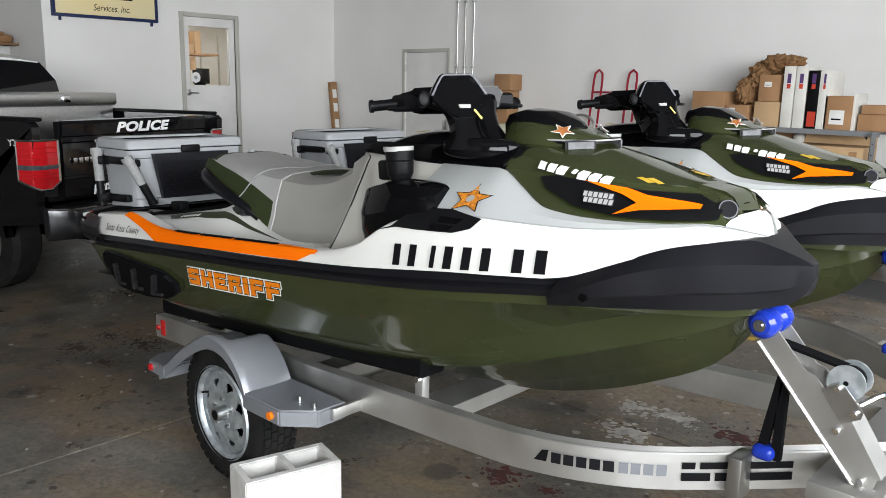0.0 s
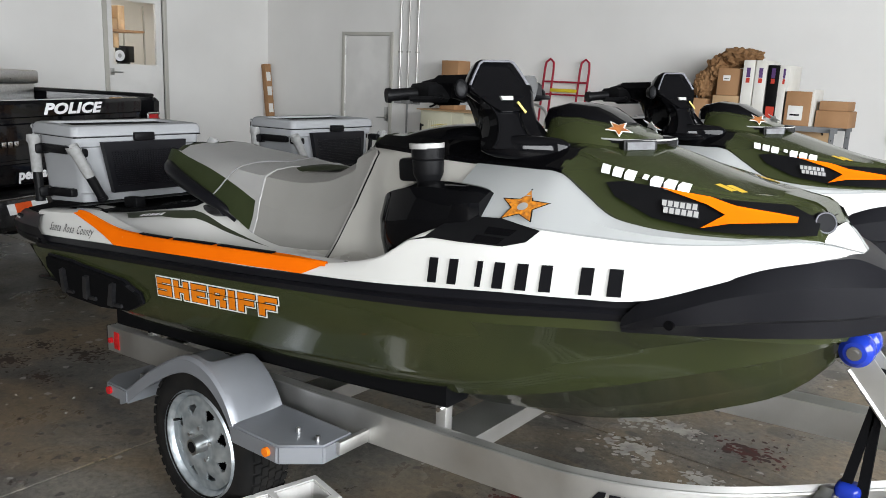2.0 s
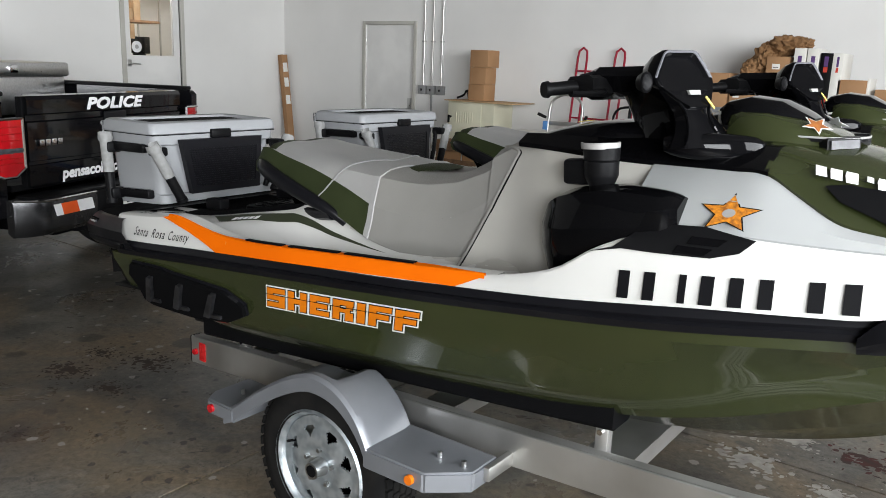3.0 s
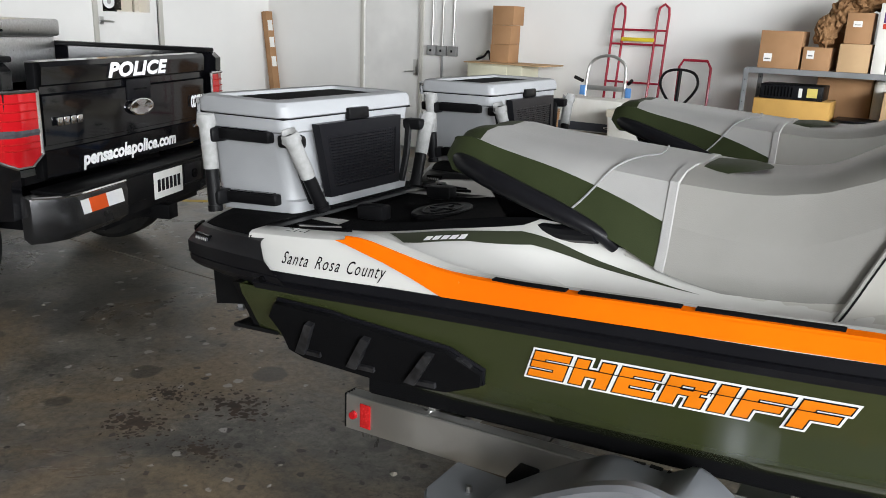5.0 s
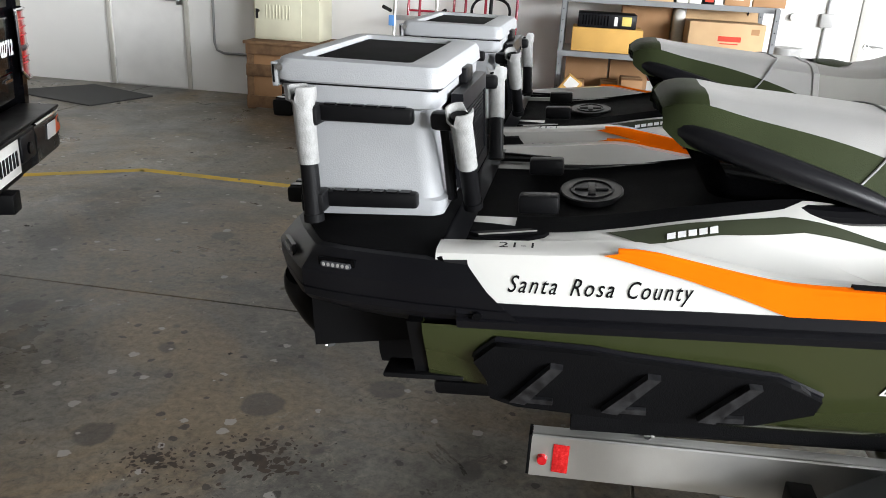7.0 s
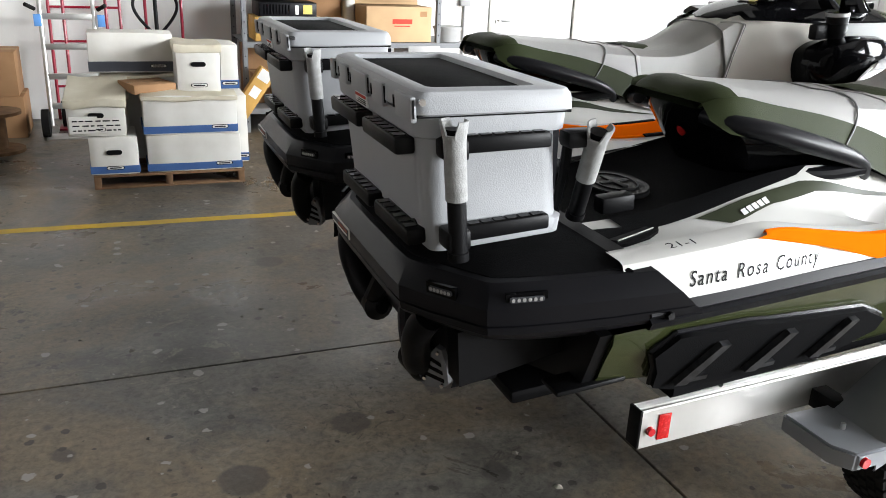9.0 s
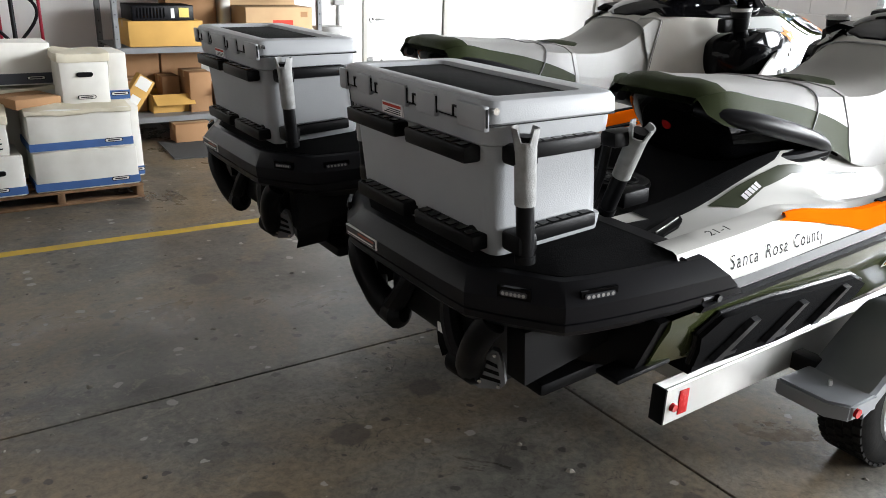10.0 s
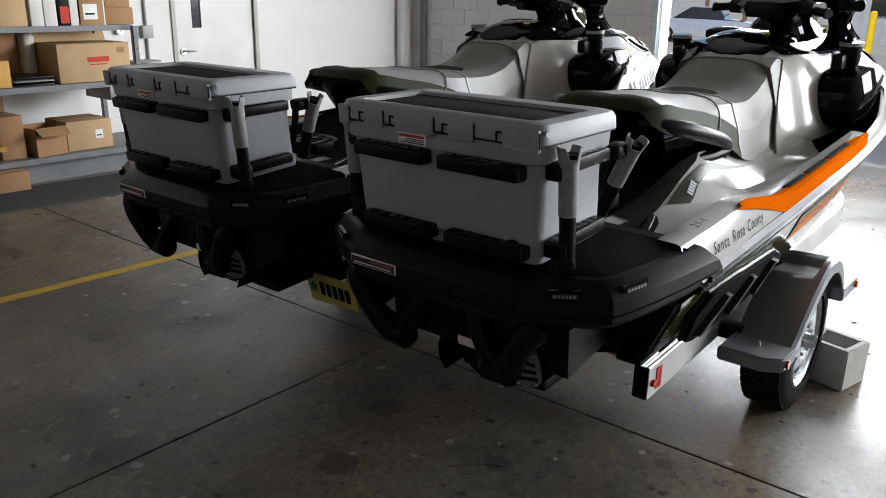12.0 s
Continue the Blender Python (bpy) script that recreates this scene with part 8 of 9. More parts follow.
def wall_sign():
    s = thing("wall_sign", "cream lightbox sign in a dark blue frame with dark lettering", "sign")
    x = WEST
    part("panel", bx(x, x + 0.05, 4.40, 5.74, 2.46, 3.2, 0.004), mat("cream_sign_face", (0.80, 0.66, 0.36), 0.4, col2=(0.78, 0.68, 0.42), scale=1.5), s)
    BLUEF = mat("navy_frame", (0.02, 0.03, 0.09), 0.4)
    for y0, y1, z0, z1 in ((4.36, 5.78, 2.42, 2.46), (4.36, 5.78, 3.2, 3.24), (4.36, 4.40, 2.46, 3.2), (5.74, 5.78, 2.46, 3.2)):
        part("frame", bx(x, x + 0.06, y0, y1, z0, z1, 0.004), BLUEF, s)
    for y in (4.46, 5.70):
        part("hook", bx(x, x + 0.03, y - 0.015, y + 0.015, 2.37, 2.42, 0.003), BLUEF, s)
    part("lettering", words("Services, inc.", 0.125, lambda u, v: (x + 0.052, 4.88 + u, 2.52 + v), 0.3, width=0.50), INK, s)
    for k, w in enumerate((0.36, 0.48)):
        part("lettering_bar", bx(x + 0.05, x + 0.052, 4.62 + k * 0.42, 4.62 + k * 0.42 + w * 0.8, 2.68, 2.76), INK, s)


wall_sign()


def wall_rack():
    c = thing("wall_shelf", "small wall shelf holding folded brown cloth", "shelf")
    part("board", bx(-12.6, -11.7, 4.0, 4.25, 2.06, 2.09, 0.004), WOOD, c)
    part("bracket", bx(-12.1, -12.06, 4.05, 4.25, 1.92, 2.06), STEEL, c)
    for k in range(3):
        part("cloth", bx(-12.5 + 0.25 * k, -12.28 + 0.25 * k, 4.03, 4.2, 2.09, 2.2 + 0.05 * (k % 2), 0.03), KRAFT, c)


wall_rack()


# ---- cartons ----
def carton(x0, x1, y0, y1, z0, z1, material=None, label="brown cardboard carton on the metal shelving", tape=True, sticker=None, turn=0.0, group="shelf cartons", open_top=False):
    cx, cy = (x0 + x1) / 2, (y0 + y1) / 2
    c = thing("carton", label, "box", pose(cx, cy, z0, 0, 0, turn), group)
    a, b, h = (x1 - x0) / 2, (y1 - y0) / 2, z1 - z0
    m = material or CARD
    if open_top:
        bm = bmesh.new()
        t = 0.006
        box(bm, -a, a, -b, -b + t, 0, h)
        box(bm, -a, a, b - t, b, 0, h)
        box(bm, -a, -a + t, -b + t, b - t, 0, h)
        box(bm, a - t, a, -b + t, b - t, 0, h)
        box(bm, -a + t, a - t, -b + t, b - t, 0, t)
        part("body", bm, m, c, smooth=False)
        for s in (-1, 1):
            part("flap", mk(prism, [(-a, 0), (a, 0), (a * 0.96, b * 0.75), (-a * 0.96, b * 0.75)], lambda u, v, d: (u, s * (b + v * 0.75) - 0 * d, h - v * 0.55 + d), 0.0, 0.005), m, c)
    else:
        part("body", bx(-a, a, -b, b, 0, h, 0.005), m, c)
        part("seam", bx(-a + 0.004, a - 0.004, -0.0015, 0.0015, h - 0.001, h + 0.0006), BLACKP, c)
        if tape:
            bm = bmesh.new()
            box(bm, -a - 0.0008, a + 0.0008, -0.025, 0.025, h - 0.0005, h + 0.0012)
            box(bm, -a - 0.0012, -a, -0.025, 0.025, h - 0.06, h)
            part("tape", bm, CARD2 if m is not CARD2 else CARD, c, smooth=False)
    if sticker:
        u, v, w, hh = sticker
        part("sticker", bx(u, u + w, -b - 0.0015, -b, v, v + hh), TAPE, c, "white shipping label")
        part("sticker_bar", bx(u + w * 0.15, u + w * 0.8, -b - 0.0025, -b - 0.0015, v + hh * 0.3, v + hh * 0.42), INK, c)
    return c


SX0, SX1, SY0, SY1 = -4.02, -2.10, 7.95, 8.72


def shelving():
    s = thing("metal_shelving", "grey metal shelving unit crowded with cartons", "shelf")
    LEVELS = (0.20, 0.80, 1.28)
    for z in LEVELS:
        y0 = SY0 if z < 1 else SY0 + 0.12
        bm = bmesh.new()
        box(bm, SX0, SX1 if z > 1 else SX1 + 0.28, y0, SY1, z + 0.022, z + 0.028)
        box(bm, SX0, SX1 if z > 1 else SX1 + 0.28, y0, y0 + 0.006, z - 0.02, z + 0.022)
        box(bm, SX0, SX1 if z > 1 else SX1 + 0.28, SY1 - 0.006, SY1, z - 0.02, z + 0.022)
        part("shelf_deck", bm, SHELFPAINT, s, "bent grey painted steel shelf deck", smooth=False)
    for x in (SX0, SX1 - 0.05):
        for y in (SY0 + 0.04, SY1 - 0.04):
            bm = bmesh.new()
            box(bm, x, x + 0.045, y, y + 0.005, 0, 1.30)
            box(bm, x, x + 0.005, y, y + 0.045, 0, 1.30)
            part("post", bm, SHELFPAINT, s, "perforated steel post", smooth=False)
            for z in frange(0.1, 1.2, 12):
                part("hole", mk(cyl, (x + 0.022, y - 0.0008, z), (x + 0.022, y + 0.0002, z), 0.006, seg=8), BLACKP, s)
    part("drawer", bx(-2.45, -2.12, SY0 - 0.002, SY0 + 0.45, 0.66, 0.80, 0.005), SEATGREY, s, "small grey drawer under the deck")
    part("drawer_pull", bx(-2.33, -2.24, SY0 - 0.02, SY0, 0.72, 0.735, 0.003), STEEL, s)
    part("kick_panel", bx(-3.6, -2.15, SY0 + 0.1, SY0 + 0.11, 0.0, 0.19), SHELFPAINT, s)
    part("cable", mk(tube, [(-2.3, 8.4, 1.26), (-2.28, 8.5, 1.1), (-2.2, 8.55, 0.95), (-2.25, 8.5, 0.86)], 0.007, 6, 4), BLACKP, s, "hanging black cable")
    # top deck
    z = 1.308
    carton(-3.93, -3.58, 8.10, 8.50, z, z + 0.33, CARD, sticker=(-0.13, 0.06, 0.07, 0.07))
    carton(-3.56, -3.33, 8.10, 8.42, z, z + 0.20, CARD, sticker=(-0.08, 0.10, 0.06, 0.07))
    carton(-3.48, -3.28, 8.45, 8.70, z, z + 0.42, CARD)
    carton(-3.27, -3.02, 8.10, 8.45, z, z + 0.24, CARD2)
    carton(-3.25, -3.04, 8.12, 8.42, z + 0.242, z + 0.50, CARD, sticker=(-0.05, 0.14, 0.07, 0.05))
    for k, (x0, m_) in enumerate(((-3.0, CARDWHITE), (-2.885, CARDWHITE), (-2.77, BLACKP), (-2.665, CARDWHITE))):
        b = thing("slim_carton", "tall slim white carton with coloured end print" if m_ is not BLACKP else "tall slim black carton with a red end", "box", group="slim cartons")
        w = 0.105 if k < 3 else 0.09
        part("body", bx(x0, x0 + w, 8.08, 8.50, z, z + (0.58 if k < 2 else 0.54), 0.004), m_, b)
        part("print", bx(x0 + 0.035, x0 + w - 0.035, 8.0785, 8.08, z + 0.42, z + 0.51), mat("violet_print", (0.10, 0.05, 0.16), 0.6), b)
        part("print", bx(x0 + 0.035, x0 + w - 0.035, 8.0785, 8.08, z + 0.37, z + 0.415), REDINK, b)
        if k == 2:
            part("end_print", bx(x0 + 0.02, x0 + w - 0.01, 8.0785, 8.08, z + 0.02, z + 0.16), REDINK, b)
    carton(-2.60, -2.36, 8.08, 8.40, z, z + 0.31, CARD, sticker=(-0.07, 0.05, 0.13, 0.13))
    part_flap = thing("carton_sheet", "loose white and brown card sheet behind the cartons", "card")
    part("sheet", bx(-2.36, -2.34, 8.1, 8.45, z, z + 0.33, 0.002), CARDWHITE, part_flap)
    carton(-2.32, -2.04, 8.15, 8.5, z, z + 0.15, CARD)
    carton(-2.30, -2.06, 8.16, 8.48, z + 0.152, z + 0.235, CARD)
    # crumpled kraft paper
    pp = thing("kraft_paper", "crumpled brown packing paper heaped on the cartons", "paper")
    for k, (cx, cy, cz, rx, ry, rz) in enumerate(((-3.13, 8.3, z + 0.60, 0.19, 0.16, 0.11), (-3.30, 8.27, z + 0.48, 0.12, 0.15, 0.16), (-3.42, 8.22, z + 0.34, 0.10, 0.12, 0.15), (-3.0, 8.33, z + 0.62, 0.11, 0.12, 0.07))):
        bm = bmesh.new()
        bmesh.ops.create_icosphere(bm, subdivisions=4, radius=1.0)
        for v in bm.verts:
            n = v.co.copy()
            f = 0.72 + 0.5 * abs(noise.noise(n * 2.1 + Vector((k * 7, 0, 0)))) + 0.28 * abs(noise.noise(n * 5.3 + Vector((0, k * 5, 0))))
            v.co = Vector((cx + n.x * rx * f, cy + n.y * ry * f, cz + n.z * rz * f))
        part("crumple", bm, KRAFT, pp, angle=14)
    # middle deck
    z = 0.83
    carton(-3.90, -3.26, 8.0, 8.42, z, z + 0.215, CARDORANGE, "flat amber cardboard box under a black radio unit")
    r = thing("radio_unit", "black rack radio unit with a yellow tag", "electronics")
    part("case", bx(-3.86, -3.33, 8.02, 8.4, z + 0.217, z + 0.345, 0.006), BLACKP, r)
    part("front", bx(-3.85, -3.34, 8.012, 8.02, z + 0.225, z + 0.34, 0.003), GUARD, r)
    for k in range(9):
        part("vent", bx(-3.82 + k * 0.028, -3.808 + k * 0.028, 8.0095, 8.012, z + 0.24, z + 0.325), BLACKG, r)
    part("switch_bank", bx(-3.53, -3.50, 8.009, 8.012, z + 0.24, z + 0.32), TAPE, r)
    part("tag", bx(-3.46, -3.375, 8.007, 8.010, z + 0.245, z + 0.325), mat("yellow_tag", (0.60, 0.72, 0.08), 0.6), r, "bright yellow paper tag")
    carton(-3.45, -2.98, 8.46, 8.70, z, z + 0.42, CARD, "brown cardboard carton with printed mark behind the radio")
    wb = thing("white_bin", "white curved plastic bin on the middle deck", "bin")
    part("shell", bx(-2.97, -2.86, 8.36, 8.7, z, z + 0.42, 0.05, 4), CARDWHITE, wb)
    big = carton(-2.86, -2.20, 8.0, 8.42, z, z + 0.33, CARD2, "large open tan cardboard carton with faded red print", tape=False)
    part("flap", mk(prism, [(-0.33, 0), (0.33, 0), (0.32, 0.15), (-0.32, 0.15)], lambda u, v, d: (u, 0.20 + d + v * 0.2, 0.33 + v), 0.0, 0.006), CARD2, big)
    part("print", bx(-0.07, 0.13, -0.2115, -0.21, 0.17, 0.215), REDINK, big, "faded red print as plain bars")
    part("print", bx(-0.05, 0.11, -0.2115, -0.21, 0.145, 0.155), REDINK, big)
    part("print", bx(0.21, 0.28, -0.2115, -0.21, 0.24, 0.29), CARD, big)
    tray = thing("metal_tray", "flat dark metal trays stacked on the deck", "tray")
    for k in range(3):
        part("tray", bx(-3.22, -2.90, 8.02, 8.42, z + 0.03 * k, z + 0.03 * k + 0.012, 0.003), SEATDARK if k % 2 else GUARD, tray)
    # bottom deck
    z = 0.23
    carton(-3.72, -3.36, 8.12, 8.5, z, z + 0.16, CARDORANGE, open_top=True)
    carton(-3.40, -3.20, 8.05, 8.4, z, z + 0.36, CARD)
    carton(-3.58, -3.42, 8.3, 8.55, z, z + 0.30, CARD)
    carton(-3.16, -2.88, 8.0, 8.3, z, z + 0.24, CARD, "open brown cardboard carton lying on the low deck", open_top=True, turn=8)
    carton(-2.84, -2.42, 8.05, 8.45, z, z + 0.26, CARD2, sticker=(0.05, 0.09, 0.07, 0.08))
    carton(-3.9, -3.74, 8.25, 8.6, z, z + 0.28, CARD)
    carton(-3.94, -3.52, 8.58, 8.78, z, z + 0.52, CARD)
    carton(-3.50, -3.12, 8.58, 8.78, z, z + 0.48, CARD)
    lean = thing("long_carton", "long amber carton leaning against the shelving", "box", pose(-3.98, 7.88, 0.36, 0, 0, 0) @ pose(0, 0, 0, 0, 35, 0))
    part("body", bx(-0.075, 0.075, -0.06, 0.05, -0.40, 0.28, 0.005), CARDORANGE, lean)
    part("sticker", bx(-0.04, 0.04, -0.0615, -0.06, 0.0, 0.1), TAPE, lean, "white label")
    part("sticker", bx(-0.06, 0.05, -0.0615, -0.06, 0.17, 0.27), TAPE, lean)
    carton(-3.62, -3.30, 7.82, 8.02, 0.0, 0.17, CARD, "flattened brown carton on the floor under the shelving")
    bk = thing("bucket", "pale grey plastic bucket on the shelf end", "bucket")
    part("shell", mk(cyl, (-1.97, 8.15, 0.829), (-1.97, 8.15, 0.96), 0.12, 0.14, 28), SEATGREY, bk)
    part("rim", mk(cyl, (-1.97, 8.15, 0.95), (-1.97, 8.15, 0.975), 0.15, 0.15, 28), SEATGREY, bk)
    y = thing("yellow_bin", "yellow plastic tub on the floor by the shelving", "tub")
    part("tub", bx(-2.46, -2.25, 8.2, 8.45, 0.0, 0.19, 0.02), mat("yellow_plastic", (0.7, 0.45, 0.02), 0.4), y)


shelving()


# ---- pallet of archive boxes ----
def archive_box(x0, x1, y0, y1, z0, z1, blue=0.0, handle=True, lid=True, tilt=0.0, turn=0.0, rise=0.0, band=None, label="white archive box with a blue band on a pallet"):
    c = thing("archive_box", label, "box", pose((x0 + x1) / 2, (y0 + y1) / 2, z0, tilt, 0, turn), "archive boxes")
    a, b, h = (x1 - x0) / 2, (y1 - y0) / 2, z1 - z0
    rnd = random.Random(int((x0 * 7 + z0 * 13) * 100))
    bm = bx(-a, a, -b, b, 0, h, 0.006)
    bmesh.ops.subdivide_edges(bm, edges=[e for e in bm.edges if e.calc_length() > 0.12], cuts=3, use_grid_fill=True)
    for v in bm.verts:
        n = noise.noise(v.co * 5 + Vector((x0 * 9, z0 * 5, 1)))
        v.co += Vector((0.007 * n, 0.007 * noise.noise(v.co * 5 + Vector((3, y0, z0 * 7))), 0.010 * n if v.co.z > h * 0.7 else 0))
    part("body", bm, CARDWHITE, c, angle=40)
    if blue:
        part("band", bx(-a - 0.006, a + 0.006, -b - 0.006, b + 0.006, 0.010, 0.010 + blue), band or CARDBLUE, c, "printed colour band")
    if lid:
        bm = bx(-a - 0.012, a + 0.012, -b - 0.012, b + 0.012, h - (0.045 if handle else 0.02), h + 0.006, 0.004)
        bmesh.ops.subdivide_edges(bm, edges=[e for e in bm.edges if e.calc_length() > 0.10], cuts=5, use_grid_fill=True)
        for v in bm.verts:
            edge_ = max(abs(v.co.x) / (a + 0.012), abs(v.co.y) / (b + 0.012))
            if v.co.z > h:
                v.co.z += rise * (v.co.y + b) / (2 * b)
            v.co.z += 0.022 * noise.noise(v.co * 6 + Vector((x0 * 9, y0, 0))) - (0.018 * max(edge_ - 0.7, 0) * rnd.uniform(0.5, 2.0) if not handle else 0)
        part("lid", bm, mat("cream_fibreboard", (0.62, 0.58, 0.47), 0.7, scale=5, col2=(0.52, 0.47, 0.36), bump=0.1), c, "cream dented lid", angle=40)

    def capsule(cx, cz, w, r_):
        return [(cx + w + r_ * math.cos(t_), cz + r_ * math.sin(t_)) for t_ in frange(-math.pi / 2, math.pi / 2, 7)] + [(cx - w - r_ * math.cos(t_), cz - r_ * math.sin(t_)) for t_ in frange(-math.pi / 2, math.pi / 2, 7)]
    if handle:
        part("hand_hole", mk(prism, capsule(0.0, h * 0.60, 0.035, 0.016), lambda u, v, d: (u, d, v), -b - 0.0095, -b + 0.01), BLACKP, c, "dark oval hand hole")
    px_ = a * 0.62 if a > 0.25 else 0.0
    part("print", mk(prism, capsule(px_, 0.048, 0.045, 0.013), lambda u, v, d: (u, d, v), -b - 0.0085, -b), INK, c, "small oval print")
    part("print_field", mk(prism, capsule(px_, 0.048, 0.044, 0.009), lambda u, v, d: (u, d, v), -b - 0.0095, -b), CARDWHITE, c)
    part("print_bar", bx(px_ - 0.038, px_ + 0.038, -b - 0.0105, -b - 0.009, 0.044, 0.052), INK, c)
    return c


def pallet_load():
    p = thing("wooden_pallet", "rough brown wooden pallet under archive boxes", "pallet")
    for y in frange(6.28, 7.18, 6):
        part("deck_board", bx(-5.30, -4.28, y, y + 0.10, 0.082, 0.098, 0.002), WOOD, p)
    for x in (-5.30, -4.83, -4.33):
        part("stringer", bx(x, x + 0.045, 6.28, 7.28, 0.014, 0.082, 0.002), WOOD, p)
    for y in (6.28, 6.75, 7.18):
        part("bottom_board", bx(-5.30, -4.28, y, y + 0.09, 0.0, 0.014, 0.002), WOOD, p)
    z = 0.098
    archive_box(-5.31, -5.0, 6.30, 6.70, z, z + 0.26, 0.05, lid=False)
    archive_box(-4.94, -4.30, 6.30, 6.62, z, z + 0.26, 0.05, handle=False, lid=False)
    scribbled = thing("paper_label", "white paper label with rows of dark dashes on a box", "label")
    part("paper", bx(-5.42, -5.06, 6.3355, 6.337, z + 0.285, z + 0.40), CARDWHITE, scribbled)
    archive_box(-5.42, -5.05, 6.345, 6.74, z + 0.262, z + 0.50, 0.0, turn=-4, rise=0.10, label="white archive box with scribbled lines under a cream lid")
    archive_box(-4.95, -4.32, 6.32, 6.68, z + 0.262, z + 0.53, 0.05, handle=False, turn=1, rise=0.03)
    archive_box(-4.32, -4.22, 6.5, 6.9, z, z + 0.50, 0.06, handle=False, lid=False)
    archive_box(-5.2, -4.5, 6.74, 7.1, z, z + 0.61, 0.0, handle=False)
    archive_box(-4.70, -4.40, 6.45, 6.85, z + 0.535, z + 0.86, 0.0, label="white archive box with lid and hand hole")
    archive_box(-4.39, -4.27, 6.5, 6.86, z + 0.54, z + 0.86, 0.06, handle=False, lid=False)
    archive_box(-5.27, -4.69, 6.78, 7.1, z + 0.63, z + 0.91, 0.07, handle=False, lid=False, band=mat("dark_grey_print", (0.07, 0.075, 0.09), 0.6), label="white archive box with a dark band on the back row")
    carton(-5.05, -4.75, 6.4, 6.7, z + 0.535, z + 0.60, CARD, "opened brown carton flap between archive boxes", tape=False, turn=20)
    tw = random.Random(4)
    for k in range(3):
        x = -5.40
        while x < -5.10:
            w = tw.uniform(0.012, 0.05)
            part("scribble", bx(x, x + w, 6.3345, 6.3355, z + 0.30 + 0.032 * k, z + 0.309 + 0.032 * k), INK, scribbled, "handwriting as plain dark dashes")
            x += w + tw.uniform(0.008, 0.02)


pallet_load()


# ---- trucks, cabinet, loose things ----
def red_dolly():
    d = thing("hand_truck", "tall red tubular hand truck leaning on the wall", "hand truck")
    lean = lambda z: 8.62 + 0.13 * z
    for x in (-5.56, -5.08):
        part("loop", mk(tube, [(x - 0.06, lean(0.05), 0.05), (x - 0.06, lean(1.75), 1.75), (x - 0.05, lean(1.83), 1.83), (x, lean(1.87), 1.87), (x + 0.05, lean(1.83), 1.83), (x + 0.06, lean(1.75), 1.75), (x + 0.06, lean(0.4), 0.4)], 0.014, 8), REDPAINT, d, "red tube loop")
        part("wheel", mk(cyl, (x - 0.03, 8.52, 0.12), (x + 0.03, 8.52, 0.12), 0.12, seg=24), RUBBER, d)
    for z in (0.35, 0.75, 1.05, 1.45, 1.6):
        part("cross_bar", mk(cyl, (-5.62, lean(z), z), (-5.02, lean(z), z), 0.011, seg=8), REDPAINT, d)
    part("brace", bx(-5.50, -5.14, lean(1.5) - 0.02, lean(1.5) + 0.01, 1.48, 1.52, 0.004), mat("yellow_label", (0.65, 0.5, 0.03), 0.5), d, "yellow label on a cross bar")
    part("toe_plate", bx(-5.62, -5.02, 8.35, 8.6, 0.0, 0.015, 0.003), REDPAINT, d)


def alu_dolly():
    d = thing("hand_truck", "aluminium hand truck with black wheels and blue tags", "hand truck")
    y = lambda z: 8.18 + 0.12 * z
    for x in (-5.66, -5.24):
        part("side_rail", mk(tube, [(x, y(0.08), 0.08), (x, y(1.15), 1.15)], 0.018, 10), ALU, d)
    part("handle", mk(tube, [(-5.66, y(1.12), 1.12), (-5.64, y(1.22), 1.24), (-5.55, y(1.3), 1.31), (-5.45, y(1.3), 1.33), (-5.35, y(1.3), 1.31), (-5.26, y(1.22), 1.24), (-5.24, y(1.12), 1.12)], 0.016, 10, 3), ALU, d)
    for x in (-5.70, -5.20):
        part("grip", mk(tube, [(x, y(1.05), 1.06), (x + (0.06 if x < -5.4 else -0.06) * -1, y(1.05) - 0.08, 1.10)], 0.018, 8), RUBBER, d)
        part("tag", bx(x - 0.01, x + 0.05, y(0.98) - 0.04, y(0.98) - 0.03, 0.92, 1.02, 0.003), mat("blue_tag", (0.12, 0.3, 0.65), 0.5), d, "blue paper tag")
        part("wheel", mk(cyl, (x - 0.03, 8.10, 0.12), (x + 0.03, 8.10, 0.12), 0.12, seg=28), RUBBER, d, "black wheel")
    for z in (0.25, 0.5, 0.75, 1.0):
        part("cross_bar", bx(-5.66, -5.24, y(z) - 0.012, y(z) + 0.012, z - 0.025, z + 0.025, 0.004), ALU, d)
    part("toe_plate", bx(-5.70, -5.20, 7.95, 8.18, 0.0, 0.012, 0.003), ALU, d)


